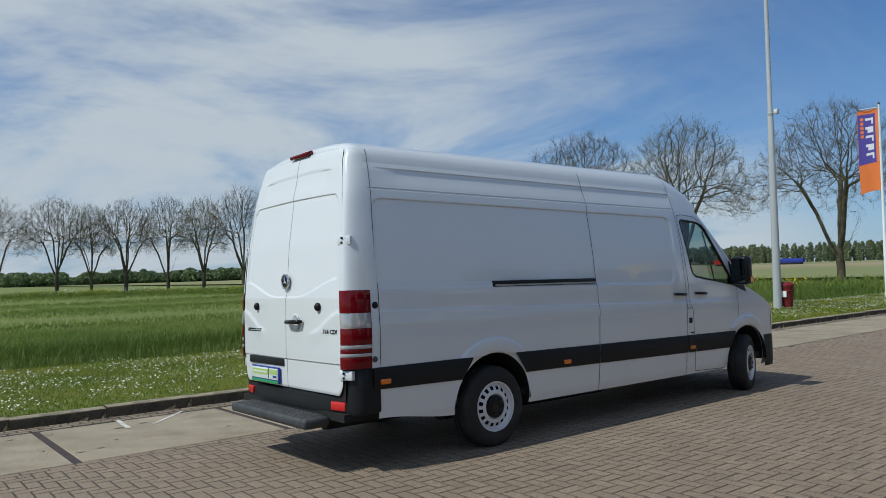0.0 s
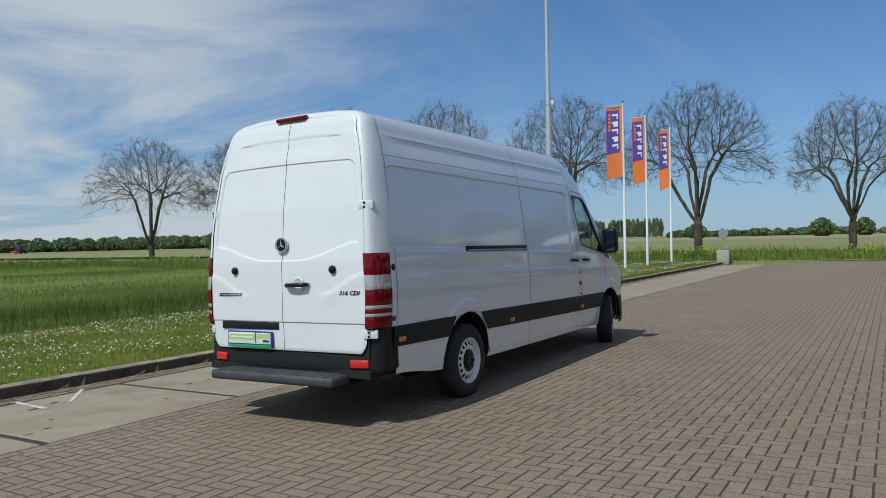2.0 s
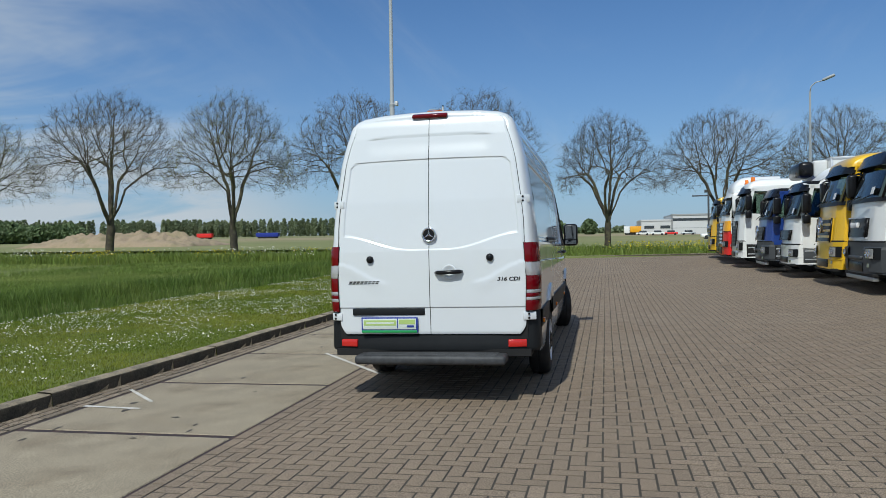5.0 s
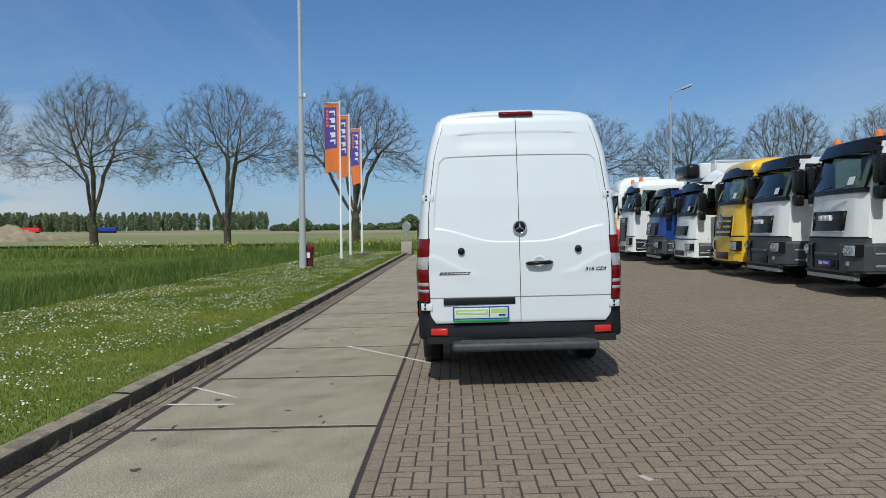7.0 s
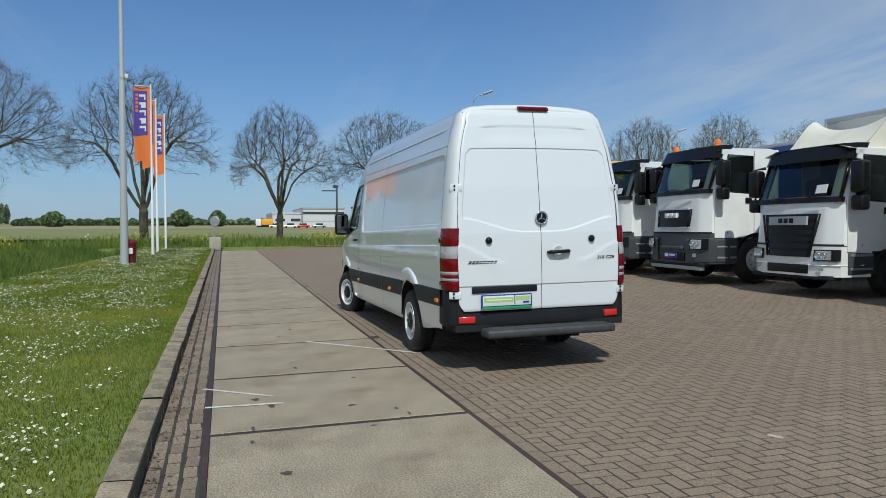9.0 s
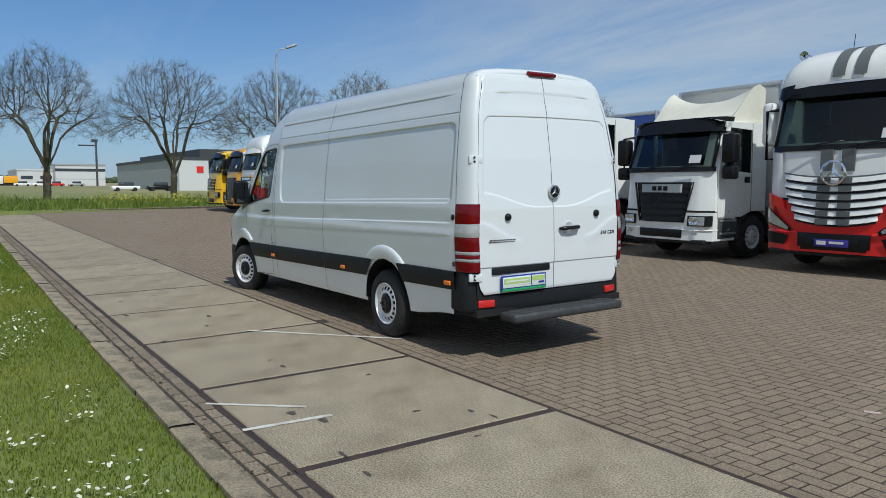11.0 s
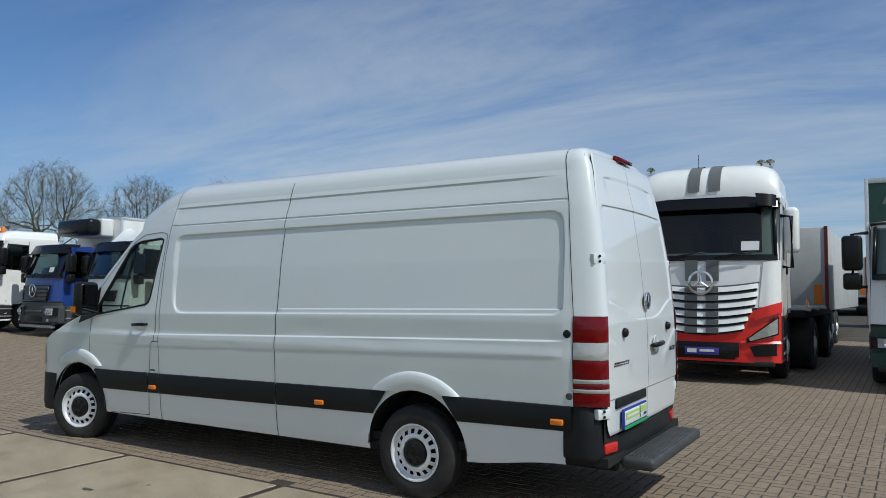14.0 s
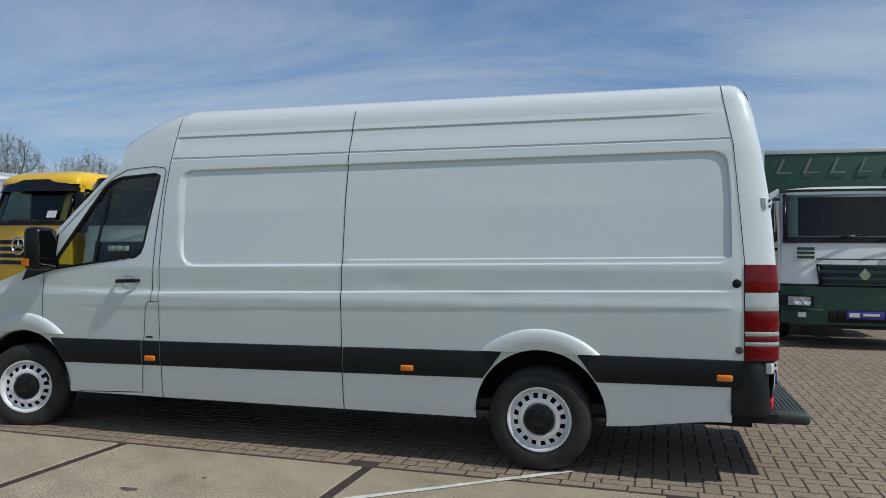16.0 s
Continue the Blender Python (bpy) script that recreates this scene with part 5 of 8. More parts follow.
# litter in the gutter, stains on the slabs
lv, lf = [], []
for _ in range(900):
    x, y = rng.uniform(-2, 16), 9.33 - abs(rng.normal(0, 0.10))
    if y < 9.0:
        continue
    s, a = rng.uniform(0.006, 0.022), rng.uniform(0, 6.28)
    z = road_z(x, y) + 0.004
    b = len(lv)
    for q in range(4):
        lv.append((x + s * math.cos(a + q * 1.57) * (1 if q % 2 else 0.5), y + s * math.sin(a + q * 1.57) * (1 if q % 2 else 0.5), z + rng.uniform(0, 0.012)))
    lf.append((b, b + 1, b + 2, b + 3))
raw("leaf_litter", lv, lf, M["dirt"], None, "dry leaves and twigs lying in the gutter", kind="stuff", category="leaf litter")


# ---------------------------------------------------------------- grass
def blades(n, xy, height, width, lean, z0=0.0, seed=1):
    """n narrow blades standing at the places xy, each a bent pair of faces."""
    r = np.random.default_rng(seed)
    x, y = xy[:, 0], xy[:, 1]
    z = grass_z(x, y) + z0
    h = height * r.uniform(0.45, 1.15, n)
    a = r.uniform(0, 2 * np.pi, n)
    la = r.uniform(0, 2 * np.pi, n)
    l = lean * h * r.uniform(0.2, 1.0, n)
    w = width * r.uniform(0.6, 1.3, n) / 2
    dx, dy = np.cos(a) * w, np.sin(a) * w
    mx, my = x + np.cos(la) * l * 0.35, y + np.sin(la) * l * 0.35
    tx, ty = x + np.cos(la) * l, y + np.sin(la) * l
    v = np.stack([np.stack([x - dx, y - dy, z - 0.01], -1), np.stack([x + dx, y + dy, z - 0.01], -1),
                  np.stack([mx + dx * 0.8, my + dy * 0.8, z + h * 0.6], -1), np.stack([mx - dx * 0.8, my - dy * 0.8, z + h * 0.6], -1),
                  np.stack([tx, ty, z + h], -1)], 1).reshape(-1, 3)
    b = np.arange(n)[:, None] * 5
    f = np.concatenate([b + np.array([[0, 1, 2]]), b + np.array([[0, 2, 3]]), b + np.array([[3, 2, 4]])])
    return v, f


def scatter(n, x0, x1, y0, y1, seed, dens=None):
    r = np.random.default_rng(seed)
    p = np.stack([r.uniform(x0, x1, n), r.uniform(y0, y1, n)], -1)
    if dens is not None:
        p = p[r.random(n) < dens(p[:, 0], p[:, 1])]
    return p


def ditch_edge(x):
    return 14.6 - 0.05 * np.clip(x - 8, 0, 25)


lawn_y0 = KERB_Y + 0.15
for n, x0, x1, h, w, sd in ((190000, -3.5, 9.0, 0.036, 0.006, 11), (70000, 9.0, 20.0, 0.05, 0.011, 12), (34000, 20.0, 40.5, 0.07, 0.022, 13)):
    p = scatter(n, x0, x1, lawn_y0, 15.0, sd, lambda x, y: ((y < ditch_edge(x) + 0.1) & (y > lawn_y0 + 0.06 * np.sin(x * 3.1) * np.sin(x * 1.3))) * np.clip(1.5 - (y - 9.4) / 7, 0.4, 1))
    v, f = blades(len(p), p, h, w, 1.1, seed=sd)
    raw("lawn_grass", v, f, M["lawn"], None, "short green verge grass", kind="stuff", category="grass")
# tall grass along the ditch
for n, x0, x1, w, sd in ((45000, -4.0, 16.0, 0.012, 21), (26000, 16.0, 42.0, 0.022, 22)):
    p = scatter(n, x0, x1, 13.0, 18.5, sd, lambda x, y: np.clip((y - ditch_edge(x)) / 0.5, 0, 1) * np.where(np.abs(y - ditch_edge(x) - 1.3) < 0.45, 0.12, 1))
    v, f = blades(len(p), p, 0.44, w, 0.7, seed=sd)
    raw("ditch_grass", v, f, M["reed"], None, "tall dark green ditch grass", kind="stuff", category="grass")
# meadow
for n, x0, x1, y0, y1, h, w, sd in ((90000, -5, 26, 17.0, 30, 0.13, 0.022, 31), (40000, -12, 44, 30, 62, 0.18, 0.06, 32), (16000, -30, 44, 60, 110, 0.2, 0.12, 33), (34000, 26, 43, 15.5, 31, 0.16, 0.045, 34)):
    p = scatter(n, x0, x1, y0, y1, sd, lambda x, y: np.clip((y - ditch_edge(x) - 2.2) / 0.5, 0, 1))
    v, f = blades(len(p), p, h, w, 1.1, seed=sd)
    raw("meadow_grass", v, f, M["field"], None, "green meadow grass", kind="stuff", category="grass")


# weedy bank along the trees
def bank(n, seed, h0, h1, width, mat_, name, label, near=0.0, spread=5.0, sub=None, cat="weeds"):
    r = np.random.default_rng(seed)
    p = np.stack([r.uniform(-60, 52, n), r.uniform(-60, 126, n)], -1)
    d = bank_dist(p[:, 0], p[:, 1])
    p = p[(d < spread)]
    if sub is not None:
        p = p[sub(p[:, 0], p[:, 1], r.random(len(p)))]
    p = p[~((p[:, 0] < FAR_KERB + 0.4) & (p[:, 1] < 14.0))]
    n = len(p)
    clump = 0.65 + 0.35 * np.sin(p[:, 0] * 0.9 + np.sin(p[:, 1] * 0.7)) * np.sin(p[:, 1] * 0.55)
    low = np.clip((p[:, 0] - FAR_KERB) / 3.0, 0.35, 1)
    low = np.where(p[:, 1] > 14, 1.0, low)
    v, f = blades(n, p, 1.0, width, 0.5, seed=seed)
    v = v.reshape(n, 5, 3)
    base = v[:, 0:1, 2:3].copy()
    v[:, :, 2:3] = base + (v[:, :, 2:3] - base) * (h0 + (h1 - h0) * clump[:, None, None]) * low[:, None, None]
    return raw(name, v.reshape(-1, 3), f, mat_, None, label, kind="stuff", category=cat)


bank(600000, 41, 0.30, 0.90, 0.05, M["weed"], "bank_weeds", "tall green weeds on the ditch bank")


def dots(name, pts, size, material_, label, cat, flat=0.3, seed=5, petals=6):
    """Small flower heads: flat discs a little tilted."""
    r = np.random.default_rng(seed)
    n = len(pts)
    a = r.uniform(0, 6.28, n)
    s = size * r.uniform(0.6, 1.25, n)
    tl = r.normal(0, flat, (n, 2))
    k = np.arange(petals) * 2 * np.pi / petals
    cx = np.cos(a[:, None] + k) * s[:, None]
    cy = np.sin(a[:, None] + k) * s[:, None]
    cz = cx * tl[:, :1] + cy * tl[:, 1:]
    v = (pts[:, None, :] + np.stack([cx, cy, cz], -1)).reshape(-1, 3)
    f = np.arange(n * petals).reshape(n, petals)
    return raw(name, v, f, material_, None, label, kind="stuff", category=cat)


# daisies in patches
r5 = np.random.default_rng(55)
p = scatter(80000, -3, 40, lawn_y0 + 0.25, 14.3, 56)
patch = np.array([noise.noise(Vector((a * 0.55, b * 0.8, 3.0))) + 0.6 * noise.noise(Vector((a * 2.1, b * 2.4, 7.0))) for a, b in p])
edge_f = np.clip((p[:, 1] - lawn_y0 - 0.2) / 0.9, 0, 1)
p = p[(patch + 0.25 * edge_f > 0.10) & (r5.random(len(p)) < 0.32) & (p[:, 1] < ditch_edge(p[:, 0]) - 0.25)]
z = grass_z(p[:, 0], p[:, 1]) + r5.uniform(0.035, 0.075, len(p)) + 0.0006 * p[:, 0]
dots("daisies", np.stack([p[:, 0], p[:, 1], z], -1), 0.0115, M["flower_white"], "white daisies in the verge", "flowers", 0.35)
# rape flowers on the bank
q = np.stack([r5.uniform(-40, 52, 220000), r5.uniform(-50, 120, 220000)], -1)
q = q[bank_dist(q[:, 0], q[:, 1]) < 4.6]
cl = np.array([noise.noise(Vector((a * 0.22, b * 0.22, 9.0))) + 0.5 * noise.noise(Vector((a * 0.9, b * 0.9, 2.0))) for a, b in q])
q = q[cl > np.where(q[:, 1] > 16, 0.24, 0.0)]
q = q[~((q[:, 0] < FAR_KERB + 1.0) & (q[:, 1] < 14.0))]
z = grass_z(q[:, 0], q[:, 1]) + r5.uniform(0.35, 0.85, len(q))
dots("rape_flowers", np.stack([q[:, 0], q[:, 1], z], -1), 0.042, M["flower_yellow"], "yellow rape flowers on the bank", "flowers", 0.6, petals=5)

# cow parsley: white umbels in drifts along the bank
q = np.stack([r5.uniform(-60, 46, 60000), r5.uniform(14.5, 126, 60000)], -1)
q = q[bank_dist(q[:, 0], q[:, 1]) < 4.8]
cl = np.array([noise.noise(Vector((a * 0.20, b * 0.20, 21.0))) + 0.5 * noise.noise(Vector((a * 0.8, b * 0.8, 5.0))) for a, b in q])
q = q[cl > 0.30]
z = grass_z(q[:, 0], q[:, 1]) + r5.uniform(0.45, 0.95, len(q))
dots("cow_parsley", np.stack([q[:, 0], q[:, 1], z], -1), 0.045, M["flower_white"], "white cow parsley on the bank", "flowers", 0.5, petals=6)

# ---------------------------------------------------------------- trees
def tree_nodes(rng, H, W, fork, limbs, count):
    """Branch nodes that grow from a forked trunk towards a cloud of crown places."""
    pos, par = [(0.0, 0.0, -0.3)], [-1]
    lean = rng.normal(0, 0.03, 2)
    for z in np.arange(0.1, fork + 0.01, 0.35):
        pos.append((lean[0] * z + rng.normal(0, 0.012), lean[1] * z + rng.normal(0, 0.012), z))
        par.append(len(pos) - 2)
    top = len(pos) - 1
    a0 = rng.uniform(0, 6.28)
    for k in range(limbs):
        a = a0 + 6.283 * k / limbs + rng.normal(0, 0.22)
        tilt = rng.uniform(0.34, 0.62) if k else 0.12
        start = top - (k % 3)
        p, last = np.array(pos[start]), start
        n = int(rng.uniform(9, 13))
        for q in range(n):
            tl = tilt * (1.0 - 0.35 * q / n) + rng.normal(0, 0.07)
            a += rng.normal(0, 0.07)
            p = p + 0.34 * np.array((math.cos(a) * math.sin(tl), math.sin(a) * math.sin(tl), math.cos(tl)))
            pos.append(tuple(p))
            par.append(last)
            last = len(pos) - 1
    # crown places: an umbrella with a hanging rim, open underneath, in clumps with gaps
    zc, tall = fork + 0.28 * (H - fork), H - fork
    aim = []
    ph = rng.uniform(0, 6.283, 3)
    while len(aim) < count:
        a = rng.uniform(0, 6.283)
        u = math.sqrt(rng.random())
        wide = W * (1.0 + 0.12 * math.sin(2 * a + ph[0]) + 0.09 * math.sin(3 * a + ph[1]) + 0.06 * math.sin(7 * a + ph[2]))
        zt = zc + (H - zc) * (1 - u * u) ** 0.45
        zb = fork + tall * (0.22 + 0.30 * (1 - u) ** 0.8)
        if zb > zt:
            continue
        z = rng.uniform(zb, zt)
        if rng.random() > 0.25 + 0.75 * (z - zb) / (zt - zb):
            continue
        x, y = wide * u * math.cos(a), wide * u * math.sin(a)
        if noise.noise(Vector((x * 0.50 + ph[0] * 9, y * 0.50, z * 0.55))) < -0.18 and rng.random() < 0.8:
            continue
        aim.append((x, y, z + rng.normal(0, 0.1)))
    aim = np.array(aim)
    P = np.array(pos)
    D = np.linalg.norm(aim[:, None] - P[None, top:], axis=2)
    near, dist = D.argmin(1) + top, D.min(1)
    alive = np.ones(len(aim), bool)
    for it in range(75):
        act = alive & (dist < 2.6)
        if act.sum() < 4:
            break
        idx = np.where(act)[0]
        v = aim[idx] - P[near[idx]]
        v /= np.maximum(np.linalg.norm(v, axis=1), 1e-6)[:, None]
        acc = np.zeros((len(P), 3))
        np.add.at(acc, near[idx], v)
        grow_ = np.unique(near[idx])
        d = acc[grow_]
        d /= np.maximum(np.linalg.norm(d, axis=1), 1e-6)[:, None]
        back = P[grow_] - P[np.array(par)[grow_]]
        back /= np.maximum(np.linalg.norm(back, axis=1), 1e-6)[:, None]
        rad_ = P[grow_] - (0, 0, fork - 0.5)
        rad_ /= np.maximum(np.linalg.norm(rad_, axis=1), 1e-6)[:, None]
        keep_ = (d * back).sum(1) > -0.30
        lost = set(grow_[~keep_].tolist())
        if lost:
            alive &= ~(np.isin(near, list(lost)) & (dist < 0.5))
        grow_, d, back, rad_ = grow_[keep_], d[keep_], back[keep_], rad_[keep_]
        if not len(grow_):
            continue
        d = d + 0.40 * back + 0.40 * rad_ + rng.normal(0, 0.16, (len(grow_), 3))
        d /= np.maximum(np.linalg.norm(d, axis=1), 1e-6)[:, None]
        newp = P[grow_] + d * 0.26
        base = len(P)
        P = np.vstack((P, newp))
        par.extend(int(g) for g in grow_)
        for c in range(0, len(newp), 400):
            D = np.linalg.norm(aim[:, None] - newp[None, c:c + 400], axis=2)
            m_, a_ = D.min(1), D.argmin(1)
            better = m_ < dist
            dist[better], near[better] = m_[better], a_[better] + base + c
        alive &= dist > 0.38
    return P, np.array(par), top


def tree_mesh(seed, H=11.5, W=5.2, fork=2.8, limbs=5, count=2200, bud=0.1):
    """Forked trunk, limbs that fill a dome, and fine twigs at their ends."""
    rng = np.random.default_rng(seed)
    P, par, top = tree_nodes(rng, H, W, fork, limbs, count)
    n = len(P)
    area = np.full(n, 0.0065 ** 2.0)
    kids = np.zeros(n, int)
    tot = np.zeros(n)
    for i in range(n - 1, 0, -1):
        tot[i] = tot[i] + area[i] if not kids[i] else tot[i]
        tot[par[i]] += tot[i]
        kids[par[i]] += 1
    rad = tot ** 0.56
    rad *= 0.255 / rad[top - 1]
    rad = np.maximum(rad, 0.0075)
    rad[0], rad[1] = 0.44, 0.35
    wood_v, wood_f, tw_v, tw_f, bud_v, bud_f = [], [], [], [], [], []
    for i in range(1, n):
        a, b = P[par[i]], P[i]
        d = b - a
        L = np.linalg.norm(d)
        if L < 1e-6:
            continue
        d = d / L
        s = np.cross(d, (0.31, 0.83, 0.46))
        s /= np.linalg.norm(s)
        t = np.cross(d, s)
        r1 = rad[i]
        r0 = min(rad[par[i]], r1 * 1.25) if kids[par[i]] > 1 and par[i] > top else rad[par[i]]
        big = r1 > 0.030
        sides = (8 if r1 > 0.1 else 5) if big else 3
        V, F = (wood_v, wood_f) if big else (tw_v, tw_f)
        k = len(V)
        e = d * r1 * 0.25
        for q in range(sides):
            c, w = math.cos(6.2832 * q / sides), math.sin(6.2832 * q / sides)
            V.append(a - e + (s * c + t * w) * r0)
            V.append(b + e + (s * c + t * w) * r1)
        for q in range(sides):
            q2 = (q + 1) % sides
            F.append((k + 2 * q, k + 2 * q2, k + 2 * q2 + 1, k + 2 * q + 1))
        # side twigs and end twigs
        if r1 < 0.022:
            for _ in range(8 if not kids[i] else 4):
                u = d * rng.uniform(0.4, 1.0) + rng.normal(0, 0.42, 3) + 0.45 * (P[i] - (0, 0, fork)) / np.linalg.norm(P[i] - (0, 0, fork))
                u /= np.linalg.norm(u)
                p = a + (b - a) * rng.random()
                ln = rng.uniform(0.30, 0.95)
                q = np.cross(u, rng.normal(0, 1, 3))
                q = q / np.linalg.norm(q) * 0.0052
                mid = p + u * ln * 0.5
                u2 = u + rng.normal(0, 0.3, 3)
                end = mid + u2 * ln * 0.5
                k = len(tw_v)
                tw_v.extend([p - q, p + q, mid + q * 0.8, mid - q * 0.8, end + q * 0.4, end - q * 0.4])
                tw_f.extend([(k, k + 1, k + 2, k + 3), (k + 3, k + 2, k + 4, k + 5)])
                if rng.random() < bud:
                    for _b in range(3):
                        c = end + rng.normal(0, 0.07, 3)
                        z1 = rng.normal(0, 1, 3)
                        z1 *= rng.uniform(0.03, 0.060) / np.linalg.norm(z1)
                        z2 = np.cross(z1, rng.normal(0, 1, 3))
                        z2 *= 0.02 / max(np.linalg.norm(z2), 1e-6)
                        k = len(bud_v)
                        bud_v.extend([c + z1, c + z2, c - z1, c - z2])
                        bud_f.append((k, k + 1, k + 2, k + 3))
    return wood_v, wood_f, tw_v, tw_f, bud_v, bud_f


def make_tree(seed, **kw):
    wv, wf, tv, tf, bv, bf = tree_mesh(seed, **kw)
    t = thing("tree", None, "bare roadside tree with fine twigs and first buds", "tree", "row of roadside trees")
    raw("trunk", wv, wf, M["bark"], t, "dark grey-brown bark", smooth=50)
    raw("crown", tv, tf, M["twig"], t, kind="stuff")
    if bv:
        raw("foliage", bv, bf, M["bud"], t, kind="stuff")
    return t


proto = [make_tree(101, H=13.1, W=5.7, fork=2.9, limbs=6, count=2700, bud=0.05), make_tree(202, H=12.7, W=4.5, fork=2.6, limbs=5, count=2200, bud=0.45),
         make_tree(303, H=12.9, W=5.1, fork=2.9, limbs=6, count=2500, bud=0.08), make_tree(404, H=13.0, W=5.4, fork=2.5, limbs=5, count=2600, bud=0.12)]
TREES = [(22, 112, 0, 1.0), (26, 110.5, 1, 0.95), (30, 108.5, 2, 1.0), (34.5, 104.5, 3, 1.0), (38.2, 101, 1, 1.0), (41.0, 94, 2, 1.05), (15, 114, 3, 1.0), (8, 115, 0, 1.0),
         (49.7, 69, 3, 1.0), (54, 60, 1, 1.0), (57, 49.2, 0, 1.14), (50.4, 33, 1, 1.0), (62.3, 26.8, 3, 1.12), (60.7, 15, 2, 1.06), (62.9, 4.1, 2, 0.90),
         (62, -5.2, 0, 0.87), (61.5, -14.0, 3, 0.86), (60, -22, 1, 0.9), (59, -30, 1, 0.88), (58, -38, 1, 0.92), (56, -46, 1, 0.86)]
used = set()
for i, (x, y, k, s) in enumerate(TREES):
    z = float(grass_z(x, y)) + 0.1
    m = Matrix.Translation((x, y, z)) @ pose(0, 0, 0, 0, 0, (i * 77) % 360)
    slim = 0.80 if y > 90 else 1.0
    if k not in used:
        used.add(k)
        proto[k].matrix_world = m @ Matrix.Diagonal((s * slim, s * slim, s, 1))
    else:
        o = copy_thing(proto[k], m)
        o.scale = (s * slim, s * slim, s)

# ---------------------------------------------------------------- trucks, parked in a row with their fronts towards the van
def front_band(z0, z1, y0, y1, w0, w1, crown=0.10, corner=0.16, rows=4, cols=20, wrap=0.25, rim=0, only=None, side=0, dip=0.0):
    """A band of the cab's front: crowned across, rounded at both corners and carried a little way round the side."""
    def f(i, k):
        t = i / rows
        z, y, w = z0 + (z1 - z0) * t, y0 + (y1 - y0) * t, w0 + (w1 - w0) * t
        v = -1 + 2 * k / cols
        a = abs(v)
        if a <= 0.8:
            x = a / 0.8 * (w - corner)
            d = crown * (x / w) ** 2
        else:
            q = (a - 0.8) / 0.2
            if q < 0.7:
                g = q / 0.7 * math.pi / 2
                x = w - corner + corner * math.sin(g)
                d = crown * ((w - corner) / w) ** 2 + corner * (1 - math.cos(g))
            else:
                x = w
                d = crown * ((w - corner) / w) ** 2 + corner + wrap * (q - 0.7) / 0.3
        return (math.copysign(x, v), y - d, z - dip * (1 - (x / w) ** 2))
    if only:
        return sheet(bmesh.new(), f, rows, cols, lambda i, k: only[0] <= abs(-1 + (2 * k + 1) / cols) <= only[1] and side * (2 * k + 1 - cols) >= 0)
    return sheet(bmesh.new(), f, rows, cols, (lambda i, k: i in (0, rows - 1) or k < rim or k >= cols - rim) if rim else None)


def front_patch(quad, y0, lean, w, crown=0.10, corner=0.26, n=10):
    """A four-cornered piece on the cab's curved front: corners as (share of the half width, height), clockwise from the upper inner one."""
    a, b, c, d = [Vector(q) for q in quad]

    def f(i, k):
        u, v = i / n, k / n
        p = a.lerp(b, u).lerp(d.lerp(c, u), v)
        x = abs(p.x) * w
        dd = crown * (min(x, w - corner) / w) ** 2
        if x > w - corner:
            q = min(1.0, (x - (w - corner)) / corner)
            dd += corner * (1 - math.sqrt(max(0.0, 1 - q * q)))
        return (math.copysign(x, p.x), y0 + lean * p.y - dd, p.y)
    return sheet(bmesh.new(), f, n, n)


def side_plate(pts, x, thick=0.03):
    return outline(bmesh.new(), [(x, y, z) for y, z in pts], -thick if x > 0 else thick, (1, 0, 0))


def truck_wheel(parent, x, y, R, w, out):
    wh = new("wheel")
    wh.parent = parent
    wh.matrix_local = Matrix.Translation((x, y, R)) @ pose(0, 0, 0, 0, 0, -90 if out > 0 else 90)
    h = w / 2
    part("tyre", lathe(bmesh.new(), [(R * 0.56, h - 0.02), (R * 0.60, h), (R * 0.86, h), (R * 0.95, h - 0.02), (R, h - 0.06), (R, -h + 0.06), (R * 0.9, -h), (R * 0.56, -h)], 40), M["rubber"], wh, smooth=40)
    bm = lathe(bmesh.new(), [(R * 0.58, h - 0.01), (R * 0.56, h - 0.05), (R * 0.48, h - 0.08), (R * 0.42, h - 0.06), (R * 0.30, h - 0.05), (R * 0.24, h + 0.01), (0.02, h + 0.03)], 30)
    part("rim", bm, M["rim"], wh, "dull silver rim", smooth=40)
    bm = bmesh.new()
    for k in range(10):
        a = k * math.pi / 5
        tube(bm, (R * 0.36 * math.cos(a), h - 0.06, R * 0.36 * math.sin(a)), (R * 0.36 * math.cos(a), h - 0.02, R * 0.36 * math.sin(a)), 0.016, n=6)
    part("wheel_nuts", bm, M["steel"], wh, kind="stuff")


